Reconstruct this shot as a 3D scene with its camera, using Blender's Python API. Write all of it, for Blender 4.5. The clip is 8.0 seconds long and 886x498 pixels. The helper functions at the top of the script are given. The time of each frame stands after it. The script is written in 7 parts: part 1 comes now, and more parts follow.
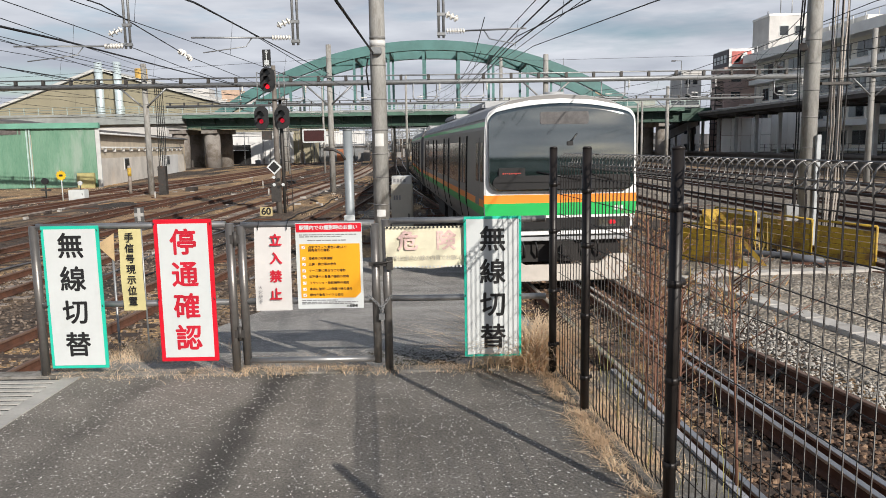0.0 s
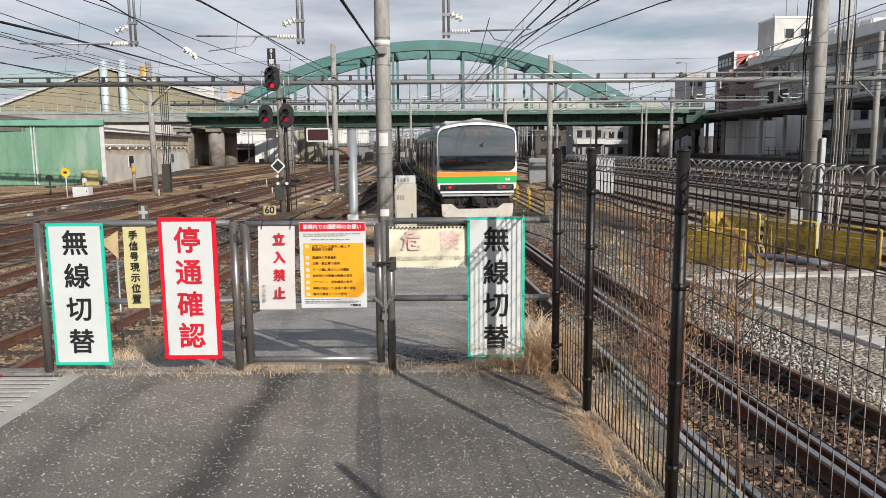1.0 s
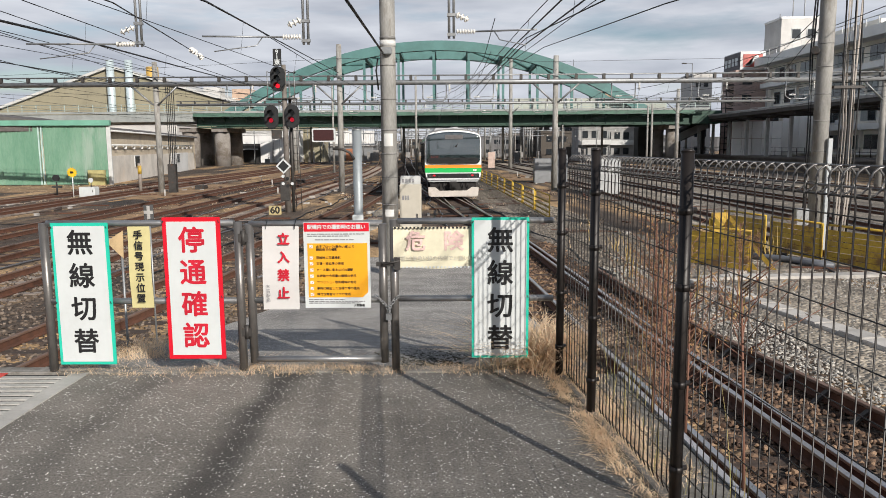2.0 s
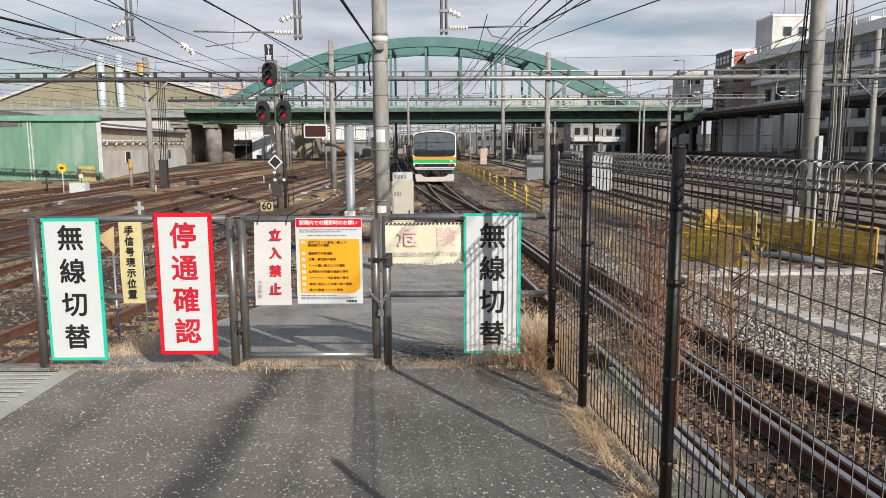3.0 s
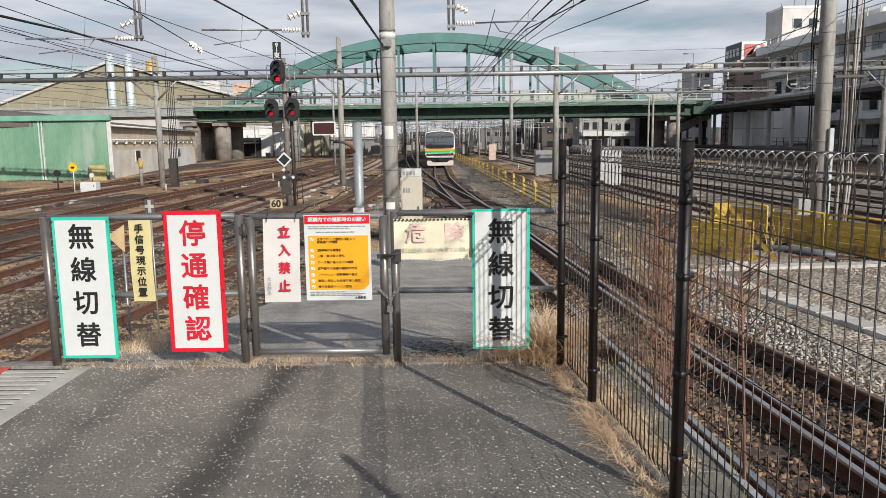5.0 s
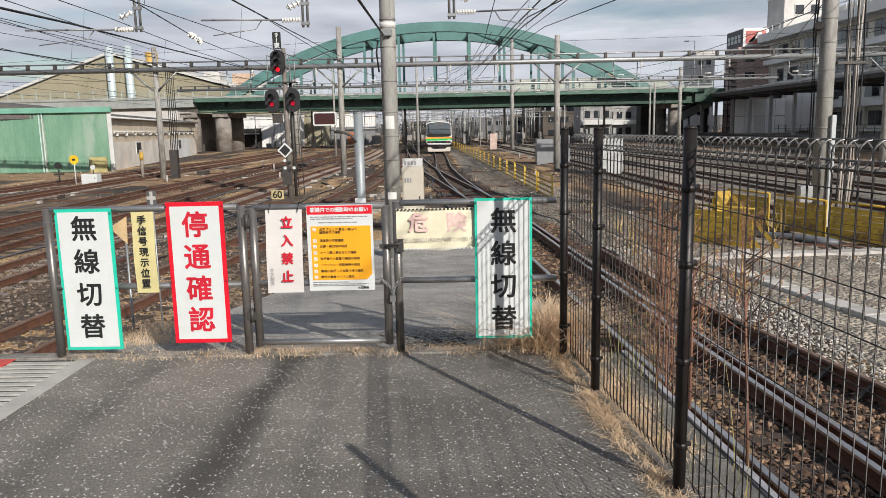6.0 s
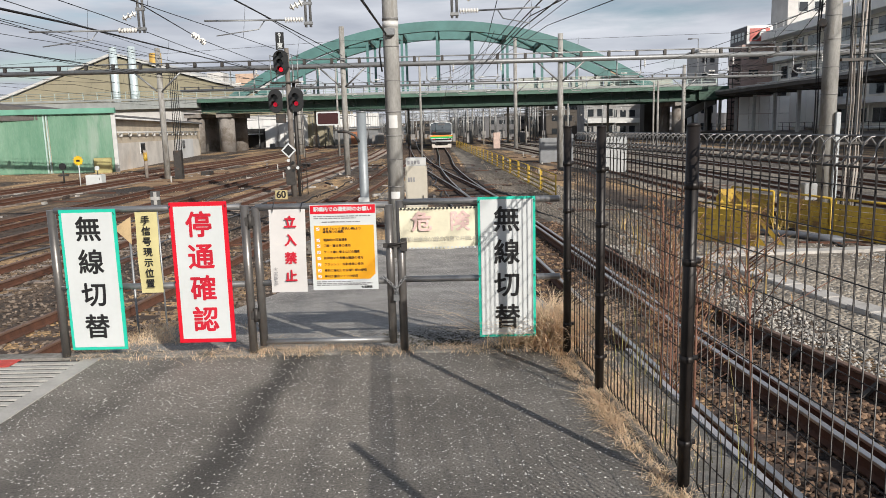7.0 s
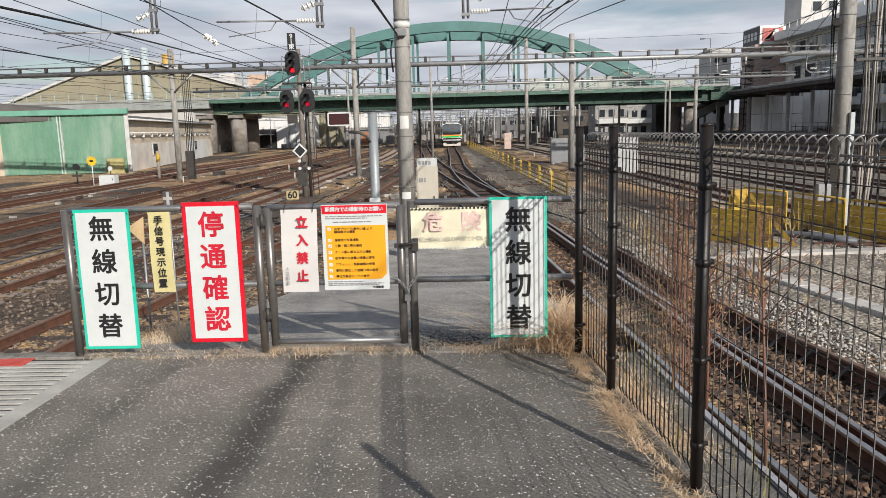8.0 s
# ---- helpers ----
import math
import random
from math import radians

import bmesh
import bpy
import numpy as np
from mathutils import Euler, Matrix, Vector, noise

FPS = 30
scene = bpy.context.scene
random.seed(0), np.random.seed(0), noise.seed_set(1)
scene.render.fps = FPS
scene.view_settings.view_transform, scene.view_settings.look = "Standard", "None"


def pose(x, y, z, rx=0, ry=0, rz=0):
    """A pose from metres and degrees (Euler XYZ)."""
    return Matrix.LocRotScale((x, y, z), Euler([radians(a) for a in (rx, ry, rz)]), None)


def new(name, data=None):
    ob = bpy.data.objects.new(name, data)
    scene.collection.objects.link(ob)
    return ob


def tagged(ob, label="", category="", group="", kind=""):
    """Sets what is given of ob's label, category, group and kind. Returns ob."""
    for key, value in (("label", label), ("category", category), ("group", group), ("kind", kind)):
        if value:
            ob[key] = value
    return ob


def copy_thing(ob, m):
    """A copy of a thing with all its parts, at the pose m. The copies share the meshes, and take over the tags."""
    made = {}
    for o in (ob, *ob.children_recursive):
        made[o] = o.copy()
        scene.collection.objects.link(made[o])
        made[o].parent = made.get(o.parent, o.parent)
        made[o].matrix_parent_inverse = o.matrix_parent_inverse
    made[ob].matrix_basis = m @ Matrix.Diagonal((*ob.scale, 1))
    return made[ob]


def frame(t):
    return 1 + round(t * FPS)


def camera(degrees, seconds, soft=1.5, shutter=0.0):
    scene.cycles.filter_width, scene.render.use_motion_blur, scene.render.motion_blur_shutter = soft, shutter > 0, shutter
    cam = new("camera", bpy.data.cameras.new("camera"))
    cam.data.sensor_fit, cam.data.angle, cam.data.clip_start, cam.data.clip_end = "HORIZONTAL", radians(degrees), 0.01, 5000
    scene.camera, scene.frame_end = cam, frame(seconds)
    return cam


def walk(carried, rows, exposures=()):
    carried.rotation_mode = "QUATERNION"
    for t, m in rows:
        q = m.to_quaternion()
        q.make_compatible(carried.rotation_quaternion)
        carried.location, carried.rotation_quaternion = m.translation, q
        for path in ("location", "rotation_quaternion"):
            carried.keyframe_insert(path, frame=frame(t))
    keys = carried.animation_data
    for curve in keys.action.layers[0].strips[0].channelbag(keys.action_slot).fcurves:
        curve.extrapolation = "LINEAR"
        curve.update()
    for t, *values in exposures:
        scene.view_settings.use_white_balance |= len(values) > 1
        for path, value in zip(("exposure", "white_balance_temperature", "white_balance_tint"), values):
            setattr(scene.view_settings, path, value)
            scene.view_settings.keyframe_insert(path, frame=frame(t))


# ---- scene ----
# ---------- camera and its walk ----------
cam = camera(62.0, 8.0, soft=0.55)
EYE = (0.0, 0.0, 1.6)
SWAY = [  # seconds, eye x, y, z, yaw, pitch, roll
    (0.0, -0.006, 0.002, 1.605, -0.13, -7.95, 0.90),
    (0.5, -0.006, 0.002, 1.604, -0.09, -8.09, 0.66),
    (1.0, -0.011, 0.001, 1.607, 0.16, -7.94, 0.44),
    (1.5, -0.003, 0.008, 1.606, 0.60, -7.87, 0.39),
    (3.0, -0.003, 0.000, 1.602, -0.02, -8.18, 0.25),
    (3.5, 0.010, -0.008, 1.599, -1.17, -8.39, 0.51),
    (4.0, 0.018, -0.005, 1.600, -1.41, -8.46, 0.75),
    (4.5, 0.013, -0.002, 1.600, -0.44, -8.30, 0.83),
    (5.0, 0.003, 0.003, 1.599, 0.64, -8.47, 0.78),
    (6.5, -0.004, -0.002, 1.597, 0.71, -9.44, 1.29),
    (7.0, 0.000, -0.001, 1.595, 0.96, -9.31, 1.45),
    (7.5, -0.005, 0.000, 1.593, 1.42, -9.23, 1.49),
    (8.0, -0.005, 0.002, 1.593, 1.79, -9.25, 1.48),
]
walk(cam, [(t, pose(x, y, z, 90 + p, r, w)) for t, x, y, z, w, p, r in SWAY])

# ---------- world, sun, exposure ----------
SUN_AZ, SUN_EL = radians(33), radians(26)          # the light travels to the left of straight ahead
light_dir = Vector((-math.sin(SUN_AZ) * math.cos(SUN_EL), math.cos(SUN_AZ) * math.cos(SUN_EL), -math.sin(SUN_EL)))
sun = new("sun", bpy.data.lights.new("sun", "SUN"))
sun.data.energy, sun.data.angle, sun.data.color = 5.0, radians(0.6), (1.0, 0.93, 0.845)
sun.matrix_world = Matrix.Translation((20, -30, 40)) @ light_dir.to_track_quat("-Z", "Y").to_matrix().to_4x4()
scene.view_settings.exposure = 0.13


def make_world():
    w = bpy.data.worlds.new("sky")
    scene.world = w
    w.use_nodes = True
    nt = w.node_tree
    nt.nodes.clear()
    n = nt.nodes.new
    out, bg = n("ShaderNodeOutputWorld"), n("ShaderNodeBackground")
    sky = n("ShaderNodeTexSky")
    sky.sky_type, sky.sun_disc = "NISHITA", False
    sky.sun_elevation = SUN_EL
    sky.sun_rotation = math.pi - SUN_AZ
    co, mp, cl, rp, mx = n("ShaderNodeTexCoord"), n("ShaderNodeMapping"), n("ShaderNodeTexNoise"), n("ShaderNodeValToRGB"), n("ShaderNodeMix")
    mp.inputs["Scale"].default_value = (1.6, 1.6, 9.0)
    cl.inputs["Scale"].default_value, cl.inputs["Detail"].default_value, cl.inputs["Roughness"].default_value = 2.2, 6, 0.55
    rp.color_ramp.elements[0].position, rp.color_ramp.elements[1].position = 0.27, 0.47
    # cloud tone varies from grey bellies to bright tops
    cl2, rp2 = n("ShaderNodeTexNoise"), n("ShaderNodeValToRGB")
    cl2.inputs["Scale"].default_value, cl2.inputs["Detail"].default_value = 3.2, 5
    rp2.color_ramp.elements[0].position, rp2.color_ramp.elements[1].position = 0.35, 0.68
    rp2.color_ramp.elements[0].color, rp2.color_ramp.elements[1].color = (5.4, 5.8, 6.7, 1), (8.6, 8.95, 9.7, 1)
    mx.data_type = "RGBA"
    L = nt.links.new
    L(co.outputs["Generated"], mp.inputs["Vector"])
    L(mp.outputs["Vector"], cl.inputs["Vector"])
    L(mp.outputs["Vector"], cl2.inputs["Vector"])
    # the layer of cloud looks closed towards the horizon and opens overhead
    up, thin, less = n("ShaderNodeSeparateXYZ"), n("ShaderNodeMapRange"), n("ShaderNodeMath")
    L(co.outputs["Generated"], up.inputs["Vector"])
    thin.inputs["From Min"].default_value, thin.inputs["From Max"].default_value = 0.22, 0.6
    thin.inputs["To Min"].default_value, thin.inputs["To Max"].default_value = 0.0, 0.2
    L(up.outputs["Z"], thin.inputs["Value"])
    less.operation = "SUBTRACT"
    L(cl.outputs["Fac"], less.inputs[0])
    L(thin.outputs["Result"], less.inputs[1])
    L(less.outputs[0], rp.inputs["Fac"])
    L(cl2.outputs["Fac"], rp2.inputs["Fac"])
    L(rp.outputs["Color"], mx.inputs["Factor"])
    L(sky.outputs["Color"], mx.inputs["A"])
    L(rp2.outputs["Color"], mx.inputs["B"])
    L(mx.outputs["Result"], bg.inputs["Color"])
    bg.inputs["Strength"].default_value = 0.079
    L(bg.outputs["Background"], out.inputs["Surface"])


make_world()

# ---------- materials ----------
MATS = {}


def mat(name, col, rough=0.7, metal=0.0, col2=None, scale=8.0, fine=90.0, amount=0.35, bump=0.15, bump_scale=None,
        stretch=(1, 1, 1), grime=None, grime_at=0.62, emit=None, coat=0.0, spec=0.5, per_piece=0.0):
    """A surface with two scales of variation, fine relief and optional patches of grime or rust."""
    if name in MATS:
        return MATS[name]
    m = bpy.data.materials.new(name)
    MATS[name] = m
    m.use_nodes = True
    nt = m.node_tree
    n, L = nt.nodes.new, nt.links.new
    p = nt.nodes["Principled BSDF"]
    p.inputs["Roughness"].default_value = rough
    p.inputs["Metallic"].default_value = metal
    p.inputs["Coat Weight"].default_value = coat
    p.inputs["Specular IOR Level"].default_value = spec
    tc, mp = n("ShaderNodeTexCoord"), n("ShaderNodeMapping")
    mp.inputs["Scale"].default_value = stretch
    L(tc.outputs["Object"], mp.inputs["Vector"])
    big, small = n("ShaderNodeTexNoise"), n("ShaderNodeTexNoise")
    big.inputs["Scale"].default_value, big.inputs["Detail"].default_value, big.inputs["Roughness"].default_value = scale, 5, 0.62
    small.inputs["Scale"].default_value, small.inputs["Detail"].default_value = fine, 3
    for t in (big, small):
        L(mp.outputs["Vector"], t.inputs["Vector"])
    c2 = col2 or tuple(c * 0.6 for c in col)
    r1, r2 = n("ShaderNodeMapRange"), n("ShaderNodeMapRange")
    r1.inputs["From Min"].default_value, r1.inputs["From Max"].default_value = 0.36, 0.66
    r2.inputs["From Min"].default_value, r2.inputs["From Max"].default_value = 0.35, 0.7
    r2.inputs["To Min"].default_value, r2.inputs["To Max"].default_value = -amount * 0.5, amount * 0.5
    L(big.outputs["Fac"], r1.inputs["Value"])
    L(small.outputs["Fac"], r2.inputs["Value"])
    add = n("ShaderNodeMath")
    add.operation = "ADD"
    add.use_clamp = True
    L(r1.outputs["Result"], add.inputs[0])
    L(r2.outputs["Result"], add.inputs[1])
    mix = n("ShaderNodeMix")
    mix.data_type = "RGBA"
    mix.inputs["A"].default_value, mix.inputs["B"].default_value = (*col, 1), (*c2, 1)
    scaled = n("ShaderNodeMath")
    scaled.operation = "MULTIPLY"
    scaled.inputs[1].default_value = min(1.0, amount * 2.2)
    L(add.outputs[0], scaled.inputs[0])
    L(scaled.outputs[0], mix.inputs["Factor"])
    colour = mix.outputs["Result"]
    if grime:
        g, gr, gm = n("ShaderNodeTexNoise"), n("ShaderNodeMapRange"), n("ShaderNodeMix")
        g.inputs["Scale"].default_value, g.inputs["Detail"].default_value, g.inputs["Roughness"].default_value = scale * 0.7, 8, 0.7
        L(mp.outputs["Vector"], g.inputs["Vector"])
        gr.inputs["From Min"].default_value, gr.inputs["From Max"].default_value = grime_at - 0.06, grime_at + 0.06
        L(g.outputs["Fac"], gr.inputs["Value"])
        gm.data_type = "RGBA"
        gm.inputs["B"].default_value = (*grime, 1)
        L(colour, gm.inputs["A"])
        L(gr.outputs["Result"], gm.inputs["Factor"])
        colour = gm.outputs["Result"]
    if per_piece:
        oi, hs, mr = n("ShaderNodeObjectInfo"), n("ShaderNodeHueSaturation"), n("ShaderNodeMapRange")
        mr.inputs["To Min"].default_value, mr.inputs["To Max"].default_value = 1 - per_piece, 1 + per_piece
        L(oi.outputs["Random"], mr.inputs["Value"])
        L(mr.outputs["Result"], hs.inputs["Value"])
        L(colour, hs.inputs["Color"])
        colour = hs.outputs["Color"]
    L(colour, p.inputs["Base Color"])
    if bump:
        b, bn = n("ShaderNodeBump"), n("ShaderNodeTexNoise")
        bn.inputs["Scale"].default_value, bn.inputs["Detail"].default_value = bump_scale or fine, 4
        L(mp.outputs["Vector"], bn.inputs["Vector"])
        b.inputs["Strength"].default_value, b.inputs["Distance"].default_value = bump, 0.02
        L(bn.outputs["Fac"], b.inputs["Height"])
        L(b.outputs["Normal"], p.inputs["Normal"])
    if emit:
        p.inputs["Emission Color"].default_value, p.inputs["Emission Strength"].default_value = (*emit[:3], 1), emit[3]
    return m


CONCRETE = mat("concrete", (0.42, 0.40, 0.37), 0.9, scale=3, fine=60, grime=(0.2, 0.19, 0.17))
MAST_CONCRETE = mat("mast_concrete", (0.34, 0.335, 0.315), 0.88, scale=5, fine=60, stretch=(1, 1, 0.25), grime=(0.19, 0.175, 0.155), grime_at=0.57, amount=0.4, bump=0.25)
STEEL_GREY = mat("galvanised_steel", (0.31, 0.32, 0.325), 0.48, 0.6, scale=5, fine=80, amount=0.3, bump=0.05)
STEEL_DARK = mat("weathered_steel", (0.075, 0.07, 0.066), 0.6, 0.5, scale=4, fine=60, amount=0.3, bump=0.08, grime=(0.12, 0.07, 0.045))
BARRIER_PAINT = mat("barrier_paint", (0.19, 0.18, 0.17), 0.36, 0.6, scale=12, fine=120, amount=0.25, bump=0.05, grime=(0.2, 0.13, 0.09), grime_at=0.7)
RAIL_TOPBAR = mat("barrier_rail_metal", (0.36, 0.36, 0.36), 0.38, 0.75, scale=10, fine=120, amount=0.25, bump=0.04)
FENCE_BROWN = mat("fence_brown", (0.018, 0.015, 0.014), 0.42, 0.0, scale=10, fine=90, amount=0.3, bump=0.04, grime=(0.04, 0.03, 0.023), grime_at=0.66, spec=0.3)
RUST = mat("rusty_rail", (0.12, 0.05, 0.028), 0.85, 0.05, (0.05, 0.024, 0.016), scale=6, fine=90, bump=0.25)
RAIL_HEAD = mat("rail_head", (0.5, 0.49, 0.48), 0.28, 0.95, scale=4, fine=50, amount=0.2, bump=0.02)
RUST_HEAD = mat("rusty_head", (0.17, 0.1, 0.07), 0.65, 0.3, (0.22, 0.16, 0.13), scale=3, fine=60, bump=0.1)
SLEEPER = mat("sleeper_wood", (0.075, 0.052, 0.04), 0.92, 0, (0.03, 0.022, 0.018), scale=4, fine=40, bump=0.5, stretch=(0.3, 3, 1))
SLEEPER_C = mat("sleeper_concrete", (0.3, 0.27, 0.24), 0.9, 0, (0.18, 0.13, 0.1), scale=4, fine=60, bump=0.3)
WHITE_SIGN = mat("sign_white", (0.57, 0.6, 0.6), 0.35, scale=5, fine=40, amount=0.08, bump=0.01, grime=(0.51, 0.53, 0.52), grime_at=0.66)
GREEN_TAPE = mat("sign_green", (0.02, 0.5, 0.36), 0.4, scale=6, amount=0.15, bump=0.01)
RED_TAPE = mat("sign_red", (0.6, 0.006, 0.022), 0.4, scale=6, amount=0.12, bump=0.01)
INK_BLACK = mat("ink_black", (0.015, 0.015, 0.016), 0.45, bump=0)
INK_RED = mat("ink_red", (0.56, 0.012, 0.032), 0.45, bump=0)
INK_GREY = mat("ink_grey", (0.25, 0.25, 0.26), 0.5, bump=0)
INK_FADED = mat("ink_faded_red", (0.76, 0.54, 0.5), 0.6, 0.0, scale=20, amount=0.3, bump=0)
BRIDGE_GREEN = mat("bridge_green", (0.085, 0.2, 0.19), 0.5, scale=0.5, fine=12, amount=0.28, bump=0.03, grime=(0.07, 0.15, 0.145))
# Bridge green darkened: shade under the footway is put into the colour.
GIRDER_SHADED_GREEN = mat("girder_shaded_green", (0.02, 0.06, 0.04), 0.6, scale=0.6, fine=8, amount=0.3, bump=0.03)
YELLOW = mat("safety_yellow", (0.6, 0.395, 0.045), 0.6, scale=3, fine=40, amount=0.4, bump=0.05, grime=(0.22, 0.125, 0.05), grime_at=0.57)
BLACK_RUBBER = mat("black_rubber", (0.02, 0.02, 0.022), 0.6, bump=0.05)
CERAMIC = mat("insulator", (0.75, 0.74, 0.7), 0.25, scale=20, amount=0.15, bump=0)
WIRE = mat("cable_black", (0.012, 0.012, 0.013), 0.6, bump=0)
WIRE_GREY = mat("cable_grey", (0.16, 0.16, 0.17), 0.5, 0.4, bump=0)
STRAW = mat("dry_grass", (0.9, 0.71, 0.5), 0.9, 0, (0.64, 0.46, 0.29), scale=3, fine=30, amount=0.5, bump=0)


def let_light_through(m, col, share):
    """Thin dry blades pass some of the light that falls on their far side."""
    nt = m.node_tree
    t, mx = nt.nodes.new("ShaderNodeBsdfTranslucent"), nt.nodes.new("ShaderNodeMixShader")
    t.inputs["Color"].default_value = (*col, 1)
    mx.inputs[0].default_value = share
    nt.links.new(nt.nodes["Principled BSDF"].outputs[0], mx.inputs[1])
    nt.links.new(t.outputs[0], mx.inputs[2])
    nt.links.new(mx.outputs[0], nt.nodes["Material Output"].inputs["Surface"])


let_light_through(STRAW, (0.9, 0.72, 0.5), 0.22)

# ---------- mesh helpers ----------


def box(bm, x0, y0, z0, x1, y1, z1, m=None):
    v = [bm.verts.new(c if m is None else m @ Vector(c)) for c in
         ((x0, y0, z0), (x1, y0, z0), (x1, y1, z0), (x0, y1, z0), (x0, y0, z1), (x1, y0, z1), (x1, y1, z1), (x0, y1, z1))]
    for f in ((0, 3, 2, 1), (4, 5, 6, 7), (0, 1, 5, 4), (1, 2, 6, 5), (2, 3, 7, 6), (3, 0, 4, 7)):
        bm.faces.new([v[i] for i in f])
    return bm


def tube(bm, pts, r, n=8, caps=True, smooth=True, r_end=None):
    """A round bar along a line of points."""
    pts = [Vector(p) for p in pts]
    rings = []
    for i, p in enumerate(pts):
        d = (pts[min(i + 1, len(pts) - 1)] - pts[max(i - 1, 0)]).normalized()
        a = d.cross(Vector((0, 0, 1)))
        a = a.normalized() if a.length > 1e-3 else Vector((1, 0, 0))
        b = d.cross(a).normalized()
        rr = r if r_end is None else r + (r_end - r) * i / (len(pts) - 1)
        rings.append([bm.verts.new(p + rr * (math.cos(2 * math.pi * k / n) * a + math.sin(2 * math.pi * k / n) * b)) for k in range(n)])
    for p, q in zip(rings, rings[1:]):
        for k in range(n):
            f = bm.faces.new((p[k], p[(k + 1) % n], q[(k + 1) % n], q[k]))
            f.smooth = smooth
    if caps:
        bm.faces.new(list(reversed(rings[0])))
        bm.faces.new(rings[-1])
    return bm


def sweep(bm, profile, pts, closed=True):
    """A profile of (across, up) carried along a line of points on the ground plan."""
    pts = [Vector(p) for p in pts]
    rings = []
    for i, p in enumerate(pts):
        d = pts[min(i + 1, len(pts) - 1)] - pts[max(i - 1, 0)]
        a = Vector((d.y, -d.x, 0)).normalized()
        rings.append([bm.verts.new(p + a * u + Vector((0, 0, w))) for u, w in profile])
    k = len(profile)
    for p, q in zip(rings, rings[1:]):
        for j in range(k if closed else k - 1):
            bm.faces.new((p[j], q[j], q[(j + 1) % k], p[(j + 1) % k]))
    if closed:
        bm.faces.new(rings[0])
        bm.faces.new(list(reversed(rings[-1])))
    return bm


def prism(bm, outline, y0, y1, m=None):
    """An outline in the xz plane made solid from y0 to y1."""
    T = m or Matrix()
    a = [bm.verts.new(T @ Vector((x, y0, z))) for x, z in outline]
    b = [bm.verts.new(T @ Vector((x, y1, z))) for x, z in outline]
    bm.faces.new(a)
    bm.faces.new(list(reversed(b)))
    for i in range(len(a)):
        j = (i + 1) % len(a)
        bm.faces.new((a[j], a[i], b[i], b[j]))
    return bm


def finish(bm, name, material, bevel=0.0):
    bmesh.ops.recalc_face_normals(bm, faces=bm.faces)
    if bevel:
        bmesh.ops.bevel(bm, geom=[e for e in bm.edges if e.is_manifold and e.calc_face_angle(0) > 0.6], offset=bevel, segments=2, affect="EDGES", clamp_overlap=True)
    me = bpy.data.meshes.new(name)
    bm.to_mesh(me)
    bm.free()
    if material:
        me.materials.append(material)
    return me


def part(name, bm, material, parent, label="", bevel=0.0):
    ob = new(name, finish(bm, name, material, bevel))
    ob.parent = parent
    if label:
        tagged(ob, label)
    return ob


def thing(name, label, category, m=None, group="", kind=""):
    ob = new(name)
    ob.empty_display_size = 0.2
    if m is not None:
        ob.matrix_world = m
    return tagged(ob, label, category, group, kind)


def single(name, bm, material, label, category="", group="", kind="", bevel=0.0):
    return tagged(new(name, finish(bm, name, material, bevel)), label, category, group, kind)


def B():
    return bmesh.new()


def lettering(name, text, size, material, parent, m, thickness=0.0, spacing=1.0, label="", align="CENTER", line=1.0):
    """Characters of the built-in font as a flat mesh, upright in the xz plane of m."""
    cu = bpy.data.curves.new(name, "FONT")
    cu.body, cu.size, cu.align_x, cu.align_y = text, size, align, "CENTER"
    cu.space_character, cu.space_line = spacing, line
    tmp = new("tmp", cu)
    bpy.context.view_layer.update()
    me = bpy.data.meshes.new_from_object(tmp.evaluated_get(bpy.context.evaluated_depsgraph_get()))
    bpy.data.objects.remove(tmp)
    bpy.data.curves.remove(cu)
    me.transform(m @ pose(0, 0, 0, 90, 0, 0))
    if thickness:      # heavier strokes: the outline laid over itself, a hair apart each time
        bm = bmesh.new()
        for k in range(9):
            a = k * math.pi / 4
            d = Vector((0, 0, 0)) if k == 8 else Vector((thickness * math.cos(a), -0.00012 * (k + 1), thickness * math.sin(a)))
            shifted = me.copy()
            shifted.transform(Matrix.Translation(d))
            bm.from_mesh(shifted)
            bpy.data.meshes.remove(shifted)
        bm.to_mesh(me)
        bm.free()
    me.materials.clear()
    me.materials.append(material)
    for poly in me.polygons:
        poly.material_index = 0
    ob = new(name, me)
    ob.parent = parent
    if label:
        tagged(ob, label)
    return ob
# ---------- ground ----------
GROUND_Z, RAIL_Z = -1.27, -1.1


